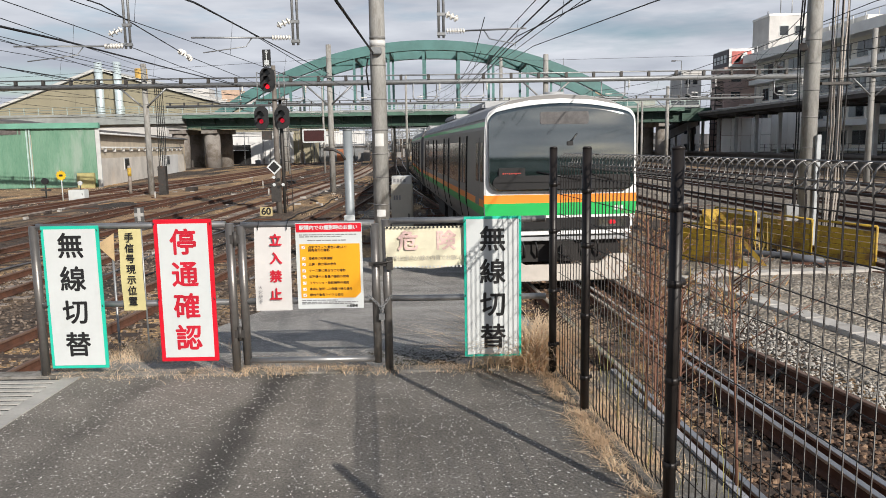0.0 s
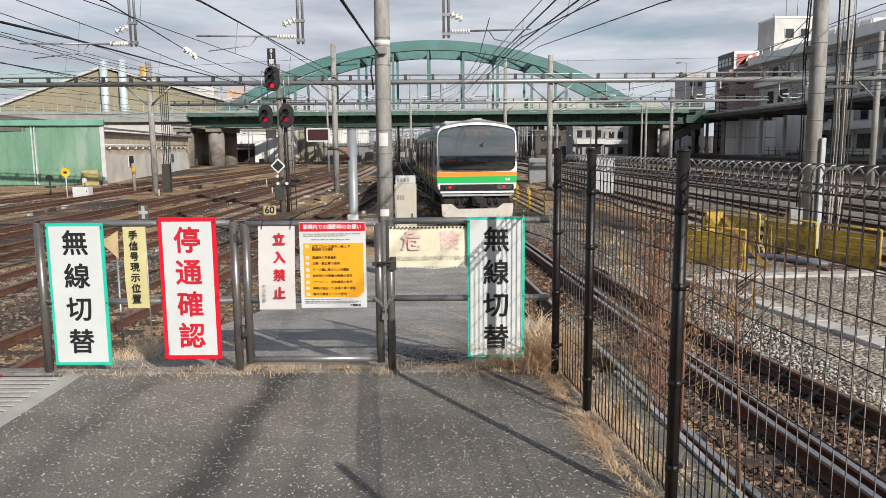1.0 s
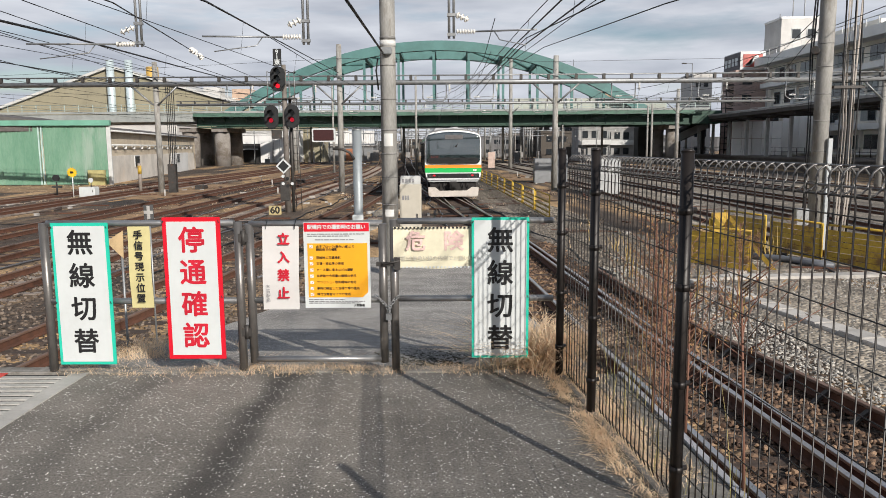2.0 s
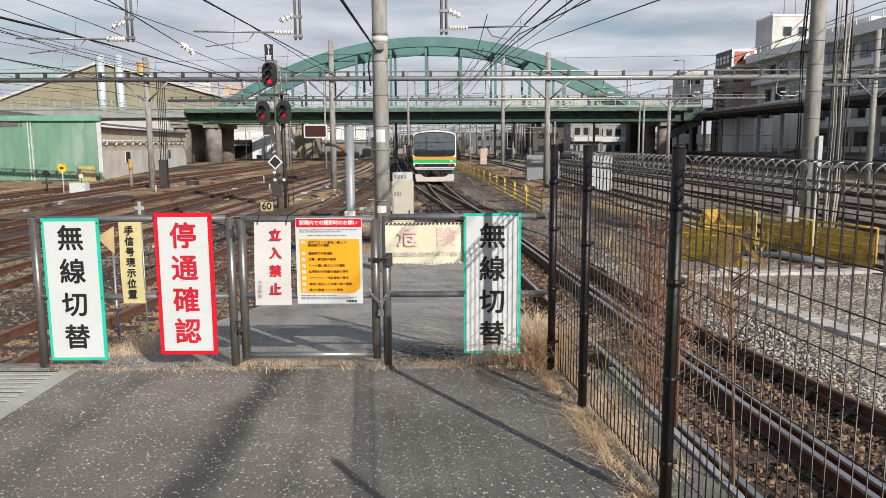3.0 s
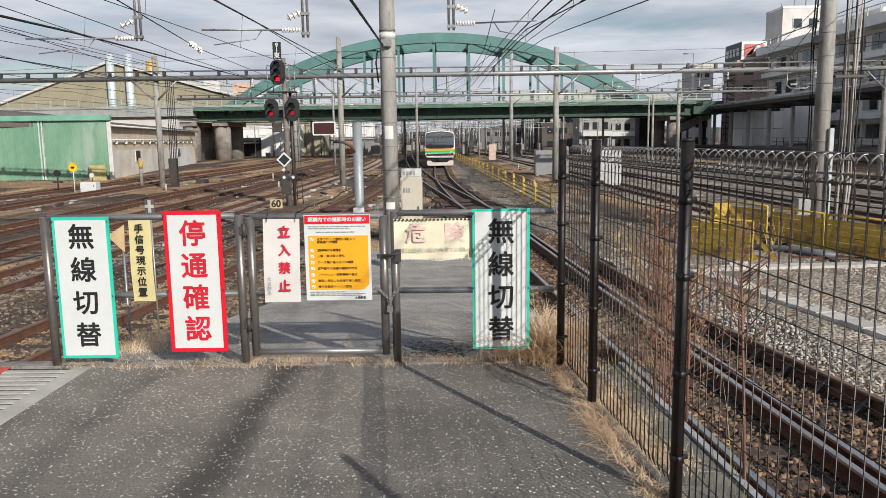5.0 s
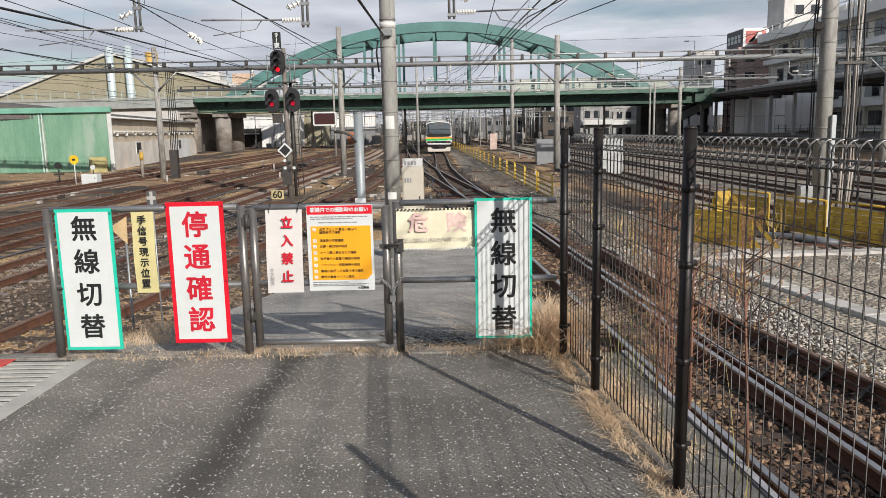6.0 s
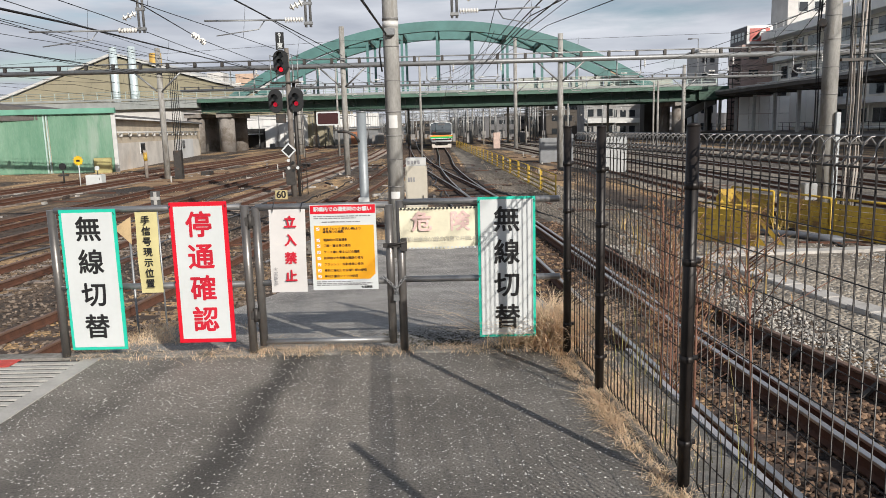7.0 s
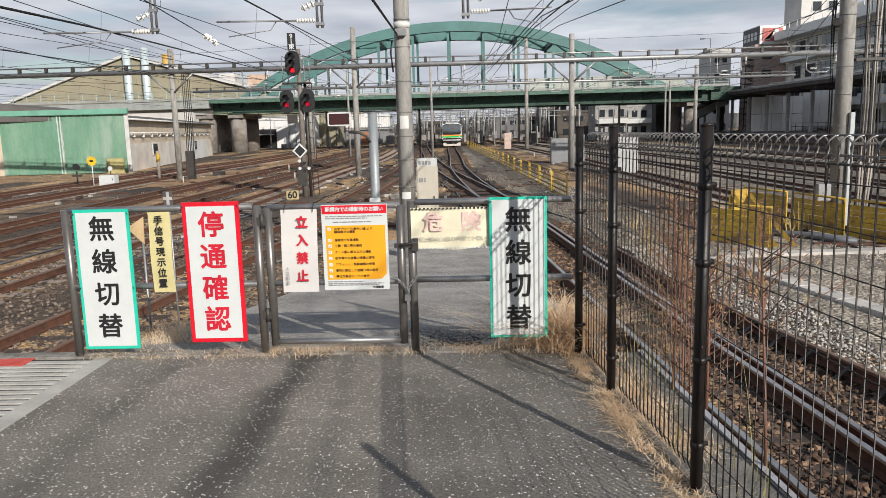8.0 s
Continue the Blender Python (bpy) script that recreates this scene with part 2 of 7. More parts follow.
def ground_material(name, low, middle, high):
    m = bpy.data.materials.new(name)
    m.use_nodes = True
    nt = m.node_tree
    n, L = nt.nodes.new, nt.links.new
    p = nt.nodes["Principled BSDF"]
    p.inputs["Roughness"].default_value = 0.95
    tc = n("ShaderNodeTexCoord")
    patches, stones, tone = n("ShaderNodeTexNoise"), n("ShaderNodeTexVoronoi"), n("ShaderNodeTexNoise")
    patches.inputs["Scale"].default_value, patches.inputs["Detail"].default_value, patches.inputs["Roughness"].default_value = 1.0, 7, 0.62
    stones.inputs["Scale"].default_value = 16
    tone.inputs["Scale"].default_value, tone.inputs["Detail"].default_value, tone.inputs["Roughness"].default_value = 1.6, 8, 0.7
    along = n("ShaderNodeMapping")       # patches drawn out along the tracks
    along.inputs["Scale"].default_value = (0.42, 0.06, 1.0)
    L(tc.outputs["Object"], along.inputs["Vector"])
    L(along.outputs["Vector"], patches.inputs["Vector"])
    for t in (stones, tone):
        L(tc.outputs["Object"], t.inputs["Vector"])
    r = n("ShaderNodeValToRGB")
    e = r.color_ramp.elements
    e[0].position, e[0].color = 0.36, (*low, 1)
    e[1].position, e[1].color = 0.6, (*high, 1)
    mid = r.color_ramp.elements.new(0.49)
    mid.color = (*middle, 1)
    L(patches.outputs["Fac"], r.inputs["Fac"])
    mx, hs = n("ShaderNodeMix"), n("ShaderNodeHueSaturation")
    mx.data_type, mx.blend_type = "RGBA", "MULTIPLY"
    mx.inputs["Factor"].default_value = 0.75
    L(r.outputs["Color"], mx.inputs["A"])
    sr = n("ShaderNodeMapRange")
    sr.inputs["To Min"].default_value, sr.inputs["To Max"].default_value = 0.45, 1.5
    L(stones.outputs["Color"], sr.inputs["Value"])
    L(sr.outputs["Result"], mx.inputs["B"])
    tr = n("ShaderNodeMapRange")
    tr.inputs["From Min"].default_value, tr.inputs["From Max"].default_value = 0.3, 0.7
    tr.inputs["To Min"].default_value, tr.inputs["To Max"].default_value = 0.4, 1.6
    L(tone.outputs["Fac"], tr.inputs["Value"])
    L(tr.outputs["Result"], hs.inputs["Value"])
    L(mx.outputs["Result"], hs.inputs["Color"])
    L(hs.outputs["Color"], p.inputs["Base Color"])
    b = n("ShaderNodeBump")
    b.inputs["Strength"].default_value, b.inputs["Distance"].default_value = 0.9, 0.05
    L(stones.outputs["Distance"], b.inputs["Height"])
    b.invert = True
    L(b.outputs["Normal"], p.inputs["Normal"])
    return m


def asphalt_material(name, col, speck, streak_col, scale=70, streaks=True, chips_from=0.8):
    """Worn asphalt: dark binder, pale chips, blotches, and long soft dark streaks along the platform."""
    m = bpy.data.materials.new(name)
    m.use_nodes = True
    nt = m.node_tree
    n, L = nt.nodes.new, nt.links.new
    p = nt.nodes["Principled BSDF"]
    p.inputs["Roughness"].default_value = 0.92
    tc = n("ShaderNodeTexCoord")
    chips, grain, blot = n("ShaderNodeTexVoronoi"), n("ShaderNodeTexNoise"), n("ShaderNodeTexNoise")
    chips.inputs["Scale"].default_value = scale
    grain.inputs["Scale"].default_value, grain.inputs["Detail"].default_value, grain.inputs["Roughness"].default_value = 75, 5, 0.75
    warp, bend = n("ShaderNodeTexNoise"), n("ShaderNodeMix")
    warp.inputs["Scale"].default_value = scale * 1.4
    L(tc.outputs["Object"], warp.inputs["Vector"])
    bend.data_type, bend.blend_type = "RGBA", "LINEAR_LIGHT"
    bend.inputs["Factor"].default_value = 0.012
    L(tc.outputs["Object"], bend.inputs["A"])
    L(warp.outputs["Color"], bend.inputs["B"])
    blot.inputs["Scale"].default_value, blot.inputs["Detail"].default_value, blot.inputs["Roughness"].default_value = 1.4, 7, 0.6
    L(bend.outputs["Result"], chips.inputs["Vector"])
    for t in (grain, blot):
        L(tc.outputs["Object"], t.inputs["Vector"])
    base = n("ShaderNodeMix")
    base.data_type = "RGBA"
    base.inputs["A"].default_value, base.inputs["B"].default_value = (*col, 1), tuple(c * 1.75 for c in col) + (1,)
    br = n("ShaderNodeMapRange")
    br.inputs["From Min"].default_value, br.inputs["From Max"].default_value = 0.35, 0.68
    L(blot.outputs["Fac"], br.inputs["Value"])
    L(br.outputs["Result"], base.inputs["Factor"])
    gm = n("ShaderNodeMix")
    gm.data_type, gm.blend_type = "RGBA", "MULTIPLY"
    gm.inputs["Factor"].default_value = 0.9
    gr = n("ShaderNodeMapRange")
    gr.inputs["From Min"].default_value, gr.inputs["From Max"].default_value = 0.3, 0.7
    gr.inputs["To Min"].default_value, gr.inputs["To Max"].default_value = 0.25, 1.75
    L(grain.outputs["Fac"], gr.inputs["Value"])
    L(base.outputs["Result"], gm.inputs["A"])
    L(gr.outputs["Result"], gm.inputs["B"])
    col_out = gm.outputs["Result"]
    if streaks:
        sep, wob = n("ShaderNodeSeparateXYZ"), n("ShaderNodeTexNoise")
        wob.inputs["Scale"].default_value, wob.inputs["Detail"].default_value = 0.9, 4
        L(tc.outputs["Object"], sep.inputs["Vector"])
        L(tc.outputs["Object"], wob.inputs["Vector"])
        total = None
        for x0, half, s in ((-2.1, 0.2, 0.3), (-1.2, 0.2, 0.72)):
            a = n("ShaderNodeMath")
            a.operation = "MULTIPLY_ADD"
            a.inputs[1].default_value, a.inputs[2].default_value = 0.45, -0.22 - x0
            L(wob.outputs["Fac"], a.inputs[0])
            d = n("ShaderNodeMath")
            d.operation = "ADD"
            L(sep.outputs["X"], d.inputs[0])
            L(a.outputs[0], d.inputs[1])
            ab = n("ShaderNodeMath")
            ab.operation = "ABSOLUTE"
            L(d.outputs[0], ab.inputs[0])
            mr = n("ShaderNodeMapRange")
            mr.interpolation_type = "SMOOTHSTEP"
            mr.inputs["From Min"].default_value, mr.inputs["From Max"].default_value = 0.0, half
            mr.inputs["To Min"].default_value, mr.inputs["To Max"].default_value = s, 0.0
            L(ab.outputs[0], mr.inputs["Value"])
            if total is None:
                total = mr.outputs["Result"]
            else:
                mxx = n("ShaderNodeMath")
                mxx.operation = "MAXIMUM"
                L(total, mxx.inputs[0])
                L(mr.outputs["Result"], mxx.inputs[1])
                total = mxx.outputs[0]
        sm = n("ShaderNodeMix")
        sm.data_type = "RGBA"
        sm.inputs["B"].default_value = (*streak_col, 1)
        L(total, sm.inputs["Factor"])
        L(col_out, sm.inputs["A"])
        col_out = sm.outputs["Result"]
    # pale chips of stone: only some cells
    cr = n("ShaderNodeSeparateColor")
    L(chips.outputs["Color"], cr.inputs["Color"])
    pick, near, both = n("ShaderNodeMath"), n("ShaderNodeMath"), n("ShaderNodeMath")
    pick.operation, pick.inputs[1].default_value = "GREATER_THAN", chips_from
    near.operation, near.inputs[1].default_value = "LESS_THAN", 0.33
    both.operation = "MULTIPLY"
    L(cr.outputs["Red"], pick.inputs[0])
    L(chips.outputs["Distance"], near.inputs[0])
    L(pick.outputs[0], both.inputs[0])
    L(near.outputs[0], both.inputs[1])
    cm = n("ShaderNodeMix")
    cm.data_type = "RGBA"
    cm.inputs["B"].default_value = (*speck, 1)
    L(both.outputs[0], cm.inputs["Factor"])
    L(col_out, cm.inputs["A"])
    L(cm.outputs["Result"], p.inputs["Base Color"])
    b = n("ShaderNodeBump")
    b.inputs["Strength"].default_value, b.inputs["Distance"].default_value = 0.5, 0.01
    L(grain.outputs["Fac"], b.inputs["Height"])
    L(b.outputs["Normal"], p.inputs["Normal"])
    return m


bm = B()
GX = (-900, -60, -30, -10, 10, 30, 60, 900)
GY = (-200, -20, 0, 20, 60, 120, 300, 2500)
grid = [[bm.verts.new((x, y, GROUND_Z)) for x in GX] for y in GY]
for r0, r1 in zip(grid, grid[1:]):
    for i in range(len(GX) - 1):
        bm.faces.new((r0[i], r0[i + 1], r1[i + 1], r1[i]))
single("ground", bm, ground_material("ballast_ground", (0.034, 0.026, 0.021), (0.1, 0.071, 0.05), (0.43, 0.28, 0.14)), "brown and grey railway ballast with dry earth patches", "ground", kind="structure")

# Unseen wall added behind the camera; its bands shape the windscreen reflection.
behind = thing("wall_behind", "unseen banded wall behind the platform, added for the windscreen reflection", "wall", kind="structure")
for z0, z1, dy, col in ((GROUND_Z - 0.1, 3.1, 0.0, (0.07, 0.07, 0.072)), (3.1, 5.9, 0.4, (0.5, 0.52, 0.52)), (5.9, 7.1, -0.3, (0.06, 0.065, 0.07))):
    part("wall_band", box(B(), -60, -60.5 + dy, z0, 60, -60 + dy, z1), mat("behind_%d" % round(z1 * 10), col, 0.85, scale=0.25, fine=3, amount=0.5), behind)

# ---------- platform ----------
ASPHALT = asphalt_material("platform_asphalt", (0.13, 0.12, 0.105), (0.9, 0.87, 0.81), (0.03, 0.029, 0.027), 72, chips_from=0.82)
RAMP = asphalt_material("ramp_asphalt", (0.2, 0.19, 0.175), (0.56, 0.53, 0.49), (0.08, 0.08, 0.08), 42, streaks=False, chips_from=0.42)
PLATFORM_END = 5.12
platform = thing("platform", "dark worn asphalt station platform with concrete edges", "platform", kind="structure")


def fence_x(y):
    return 0.75 + (5.05 - y) * 0.108


bm = B()
prof = [(-2.62, -6.0), (-2.62, PLATFORM_END), (fence_x(PLATFORM_END) - 0.02, PLATFORM_END), (fence_x(-6) - 0.02, -6.0)]
lo, hi = [bm.verts.new((x, y, -1.3)) for x, y in prof], [bm.verts.new((x, y, 0)) for x, y in prof]
bm.faces.new(hi)
for i in range(4):
    bm.faces.new((lo[i], lo[(i + 1) % 4], hi[(i + 1) % 4], hi[i]))
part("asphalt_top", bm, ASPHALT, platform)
bm = B()   # concrete strip beyond the fence
pr = [(fence_x(-6) - 0.02, -6), (fence_x(PLATFORM_END) - 0.02, PLATFORM_END), (1.195, PLATFORM_END), (2.04, -6)]
lo, hi = [bm.verts.new((x, y, -1.3)) for x, y in pr], [bm.verts.new((x, y, -0.012)) for x, y in pr]
bm.faces.new(hi)
for i in range(4):
    bm.faces.new((lo[i], lo[(i + 1) % 4], hi[(i + 1) % 4], hi[i]))
part("edge_strip", bm, mat("edge_concrete", (0.2, 0.195, 0.18), 0.92, scale=4, fine=70, amount=0.5, grime=(0.12, 0.115, 0.1), grime_at=0.55, bump=0.5), platform, "grey worn concrete edge strip")
bm = B()   # pale coping line on the edge of the strip
sweep(bm, [(-0.018, -0.1), (0.02, -0.1), (0.02, 0.004), (-0.018, 0.004)], [(1.2, PLATFORM_END, 0), (2.045, -6, 0)])
part("coping", bm, mat("coping_pale", (0.36, 0.37, 0.4), 0.75, scale=6, fine=60, amount=0.3), platform, "pale painted coping line")
bm = B()   # concrete nosing across the end of the platform
box(bm, -4.2, PLATFORM_END, -0.6, 0.8, PLATFORM_END + 0.14, 0.012)
part("end_nosing", bm, mat("nosing_concrete", (0.3, 0.285, 0.26), 0.9, scale=5, fine=70, grime=(0.13, 0.12, 0.1), grime_at=0.52, bump=0.4), platform, "mossy concrete nosing", bevel=0.008)

# slab with drainage slots at the edge: separate bars with gaps between them
bm = B()
box(bm, -4.2, -6.0, -1.3, -2.625, PLATFORM_END, -0.005)
# the slots are shallow; a dark floor colour gives the shade in them
part("edge_slab", bm, mat("slot_shade", (0.05, 0.05, 0.048), 0.95, scale=8), platform)
slab_mat = mat("edge_slab_concrete", (0.45, 0.44, 0.41), 0.88, scale=4, fine=90, amount=0.3, grime=(0.28, 0.27, 0.25), bump=0.3)
me_bar = None
y = -5.9
while y < PLATFORM_END - 0.06:
    bm = B()
    if me_bar is None:
        box(bm, -0.6, 0, -0.012, 0.6, 0.05, 0.004)
        me_bar = finish(bm, "slot_bar", slab_mat, 0.002)
    ob = new("slot_bar", me_bar)
    ob.parent, ob.location = platform, (-3.35, y, 0)
    y += 0.088
bm = B()
box(bm, -2.745, -6, -0.03, -2.622, PLATFORM_END, 0.006)
part("slab_border", bm, slab_mat, platform)
bm = B()
box(bm, -4.2, -6, -0.03, -3.955, PLATFORM_END, 0.006)
part("slab_border", bm, slab_mat, platform)
bm = B()
box(bm, -4.1, 4.95, 0.006, -3.2, PLATFORM_END, 0.010)
part("red_marking", bm, mat("red_floor_paint", (0.6, 0.08, 0.06), 0.7, scale=8, fine=60, grime=(0.4, 0.3, 0.27)), platform, "worn red floor paint")

# ramp that falls from the platform end to the track level
bm = B()
rows = [(PLATFORM_END + 0.14, -2.75, 1.05, -0.02), (8, -2.5, 0.95, -0.34), (11.5, -2.3, 0.8, -0.74), (15.5, -2.2, 0.65, -1.16), (19, -2.2, 0.5, GROUND_Z + 0.03)]
hi = [(bm.verts.new((a, y, z)), bm.verts.new((b, y, z))) for y, a, b, z in rows]
lo = [(bm.verts.new((a - 0.1, y, -1.5)), bm.verts.new((b + 0.1, y, -1.5))) for y, a, b, z in rows]
for i in range(4):
    bm.faces.new((hi[i][0], hi[i][1], hi[i + 1][1], hi[i + 1][0]))
    bm.faces.new((lo[i][0], hi[i][0], hi[i + 1][0], lo[i + 1][0]))
    bm.faces.new((hi[i][1], lo[i][1], lo[i + 1][1], hi[i + 1][1]))
bm.faces.new((lo[0][0], lo[0][1], hi[0][1], hi[0][0]))
single("platform_ramp", bm, RAMP, "grey asphalt ramp going down to the tracks", "ramp", kind="structure")

# ---------- tracks ----------


def smooth_line(pts, step=2.0):
    """A smooth plan curve through (x, y) points that run ahead in y."""
    ys = [p[1] for p in pts]
    xs = [p[0] for p in pts]
    k = len(pts)
    sl = [(xs[min(i + 1, k - 1)] - xs[max(i - 1, 0)]) / (ys[min(i + 1, k - 1)] - ys[max(i - 1, 0)]) for i in range(k)]

    def f(y):
        i = max(0, min(k - 2, sum(1 for v in ys[1:-1] if v <= y)))
        h = ys[i + 1] - ys[i]
        t = (y - ys[i]) / h
        if t < 0 or t > 1:
            j = i if t < 0 else i + 1
            return xs[j] + sl[j] * (y - ys[j])
        return ((2 * t ** 3 - 3 * t ** 2 + 1) * xs[i] + (t ** 3 - 2 * t ** 2 + t) * h * sl[i]
                + (-2 * t ** 3 + 3 * t ** 2) * xs[i + 1] + (t ** 3 - t ** 2) * h * sl[i + 1])
    return f


TRACKS = {
    "main": [(3.9, -6), (2.9, 6), (2.25, 14), (1.72, 21), (1.2, 27.4), (0.75, 32), (0.12, 40), (-0.45, 49.5), (-0.72, 56), (-1.12, 73), (-1.72, 92), (-2.25, 114), (-4.6, 200), (-8, 300)],
    "branch": [(1.2, 27.4), (0.45, 34), (-1.3, 48), (-2.6, 61), (-4.1, 80), (-6.0, 107), (-11, 185), (-26, 330)],
    "left_1": [(-6.4, -6), (-6.0, 9), (-5.45, 16), (-4.75, 29), (-4.45, 45), (-4.9, 70), (-7.2, 107), (-13, 185), (-29, 330)],
    "left_2": [(-9.8, -6), (-9.3, 15), (-9.0, 33), (-8.9, 55), (-8.9, 75), (-10.5, 110), (-17, 185), (-34, 330)],
    "left_3": [(-11.8, -6), (-12.1, 19), (-12.0, 40), (-11.9, 70), (-13.0, 110), (-20, 185)],
    "left_4": [(-14.2, -6), (-14.9, 22), (-15.1, 45), (-15.2, 75), (-17, 115), (-26, 185)],
    "left_5": [(-19.0, 0), (-20.3, 33), (-20.6, 60), (-20.6, 90), (-24, 140)],
    "left_6": [(-24.3, 20), (-24.0, 45), (-23.8, 60), (-23.2, 90), (-27, 140)],
    "right_1": [(10.6, 2), (9.9, 28), (9.2, 60), (7.6, 100), (4.0, 170), (-2, 300)],
    "right_2": [(14.8, 2), (13.9, 28), (13.0, 60), (11.4, 100), (8.0, 170), (2, 300)],
    "right_3": [(19.2, 2), (18.0, 28), (17.0, 60), (15.4, 100), (12.0, 170), (6, 300)],
    "right_4": [(23.6, 2), (22.2, 28), (21.2, 60), (19.6, 100), (16.0, 170), (10, 300)],
    "right_5": [(29, 2), (27.2, 28), (26.0, 60), (24.2, 100), (20.0, 170)],
}
SPAN = {"main": (-6, 260), "branch": (29, 300), "left_1": (-6, 260), "left_2": (-6, 260), "left_3": (-6, 180), "left_4": (-6, 180), "left_5": (2, 140), "left_6": (21, 140),
        "right_1": (4, 260), "right_2": (4, 260), "right_3": (4, 260), "right_4": (4, 200), "right_5": (4, 160)}
LINES = {k: smooth_line(v) for k, v in TRACKS.items()}
RAIL_FOOT = [(-0.062, -0.15), (0.062, -0.15), (0.062, -0.138), (0.012, -0.118), (0.010, -0.04), (0.030, -0.03), (-0.030, -0.03), (-0.010, -0.04), (-0.012, -0.118), (-0.062, -0.138)]
RAIL_HEAD_P = [(-0.032, -0.03), (-0.032, -0.004), (-0.026, 0.0), (0.026, 0.0), (0.032, -0.004), (0.032, -0.03)]


def track_points(f, y0, y1, off):
    ys = []
    y = y0
    while y < y1:
        ys.append(y)
        y += 1.0 if y < 40 else 2.5 if y < 120 else 8
    ys.append(y1)
    out = []
    for y in ys:
        d = (f(y + 0.2) - f(y - 0.2)) / 0.4
        s = math.hypot(1, d)
        out.append((f(y) + off / s, y - off * d / s, RAIL_Z))
    return out


def sleeper_mesh(name, material, length=2.1, w=0.22, h=0.16):
    bm = B()
    box(bm, -length / 2, -w / 2, -h, length / 2, w / 2, 0)
    return finish(bm, name, material, 0.012)


SL_WOOD, SL_CONC = sleeper_mesh("sleeper", SLEEPER), sleeper_mesh("sleeper", SLEEPER_C)


def track(key, shiny, wood):
    f, (y0, y1) = LINES[key], SPAN[key]
    tr = thing("railway_track", "rusty steel rails with worn bright heads on sleepers" if shiny else "rust-brown railway track in dirty ballast", "railway track", kind="structure")
    for off in (-0.5335, 0.5335):
        pts = track_points(f, y0, y1, off)
        rail = part("rail", sweep(B(), RAIL_FOOT, pts), RUST, tr)
        part("rail_head", sweep(B(), RAIL_HEAD_P, pts), RAIL_HEAD if shiny else RUST_HEAD, rail, "worn bright rail head" if shiny else "dull rusty rail head")
    me = SL_WOOD if wood else SL_CONC
    y = max(y0, 3.0) + 0.3
    far = B()
    while y < min(y1, 110):
        d = (f(y + 0.2) - f(y - 0.2)) / 0.4
        m = pose(f(y), y, RAIL_Z - 0.15 + random.uniform(-0.008, 0.004), 0, 0, -math.degrees(math.atan(d)) + random.uniform(-1.2, 1.2))
        if y < 34:
            ob = new("sleeper", me)
            ob.parent, ob.matrix_basis = tr, m
        else:
            box(far, -1.05, -0.11, -0.1, 1.05, 0.11, 0, m)
        y += 0.62 if y < 60 else 0.9
    part("distant_sleepers", far, SLEEPER if wood else SLEEPER_C, tr)["kind"] = "stuff"
    return tr


GREY_BED = ground_material("ballast_grey", (0.1, 0.087, 0.072), (0.2, 0.175, 0.143), (0.33, 0.285, 0.225))


def ballast_strip(key, a, b, y0, y1, label):
    """A low bed of ballast beside a track, with its edges falling to the ground."""
    f = LINES[key]
    ys = [y0 + 2.0 * k for k in range(int((y1 - y0) / 2) + 1)]
    w = [0.15 * math.sin(1.3 * y) + 0.1 * math.sin(3.1 * y) for y in ys]
    bm = B()
    rows = [[bm.verts.new((f(y) + x, y, GROUND_Z + z)) for x, z in ((a - 0.1 + d, -0.02), (a + 0.1 + d, 0.03), (b - 0.2 - d, 0.03), (b - d, -0.02))] for y, d in zip(ys, w)]
    for p, q in zip(rows, rows[1:]):
        for i in range(3):
            bm.faces.new((p[i], p[i + 1], q[i + 1], q[i]))
    single("ballast_bed", bm, GREY_BED, label, "ballast", kind="structure")


ballast_strip("main", 1.25, 4.6, 17.5, 115, "grey ballast bed beside the departing train's track")
ballast_strip("right_1", -1.5, 20, 3, 130, "grey ballast bed under the far tracks")
ballast_strip("right_1", -5.4, -1.75, 3, 19.5, "grey ballast under the crushed stone")
ballast_strip("left_1", 1.2, 2.4, 17, 42, "grey ballast strip between two tracks")
for key in TRACKS:
    track(key, key in ("main", "branch", "right_2", "right_3"), key in ("main", "left_3", "left_1", "left_4", "branch"))
# ---------- the train ----------
BODY_STEEL = mat("train_steel", (0.19, 0.187, 0.183), 0.45, 0.55, scale=1.5, fine=60, amount=0.15, bump=0.03, stretch=(1, 0.15, 1))
BODY_WHITE = mat("train_white", (0.74, 0.75, 0.75), 0.35, scale=2, fine=40, amount=0.1, bump=0.01, coat=0.3)
TR_ORANGE = mat("train_orange", (0.9, 0.26, 0.02), 0.4, scale=2, amount=0.1, bump=0, coat=0.3)
TR_GREEN = mat("train_green", (0.01, 0.42, 0.09), 0.4, scale=2, amount=0.1, bump=0, coat=0.3)
TR_BLACK = mat("train_black", (0.008, 0.008, 0.009), 0.4, bump=0, amount=0.1)
TR_UNDER = mat("train_underframe", (0.022, 0.02, 0.019), 0.85, scale=5, fine=30, amount=0.4, bump=0.2)
TR_SKIRT = mat("train_skirt", (0.52, 0.48, 0.43), 0.6, scale=3, fine=50, amount=0.2, bump=0.02, grime=(0.36, 0.31, 0.26))
TR_ROOF = mat("train_roof", (0.4, 0.41, 0.42), 0.7, scale=2, fine=30, amount=0.25, bump=0.05)
TR_GLASS = mat("train_glass", (0.012, 0.022, 0.021), 0.05, 0.0, scale=1, amount=0.1, bump=0, spec=0.9)
TR_GLASS.node_tree.nodes["Principled BSDF"].inputs["IOR"].default_value = 2.1
TR_SIDE_GLASS = mat("train_side_glass", (0.012, 0.015, 0.016), 0.12, 0.0, scale=1, amount=0.1, bump=0, spec=0.15)
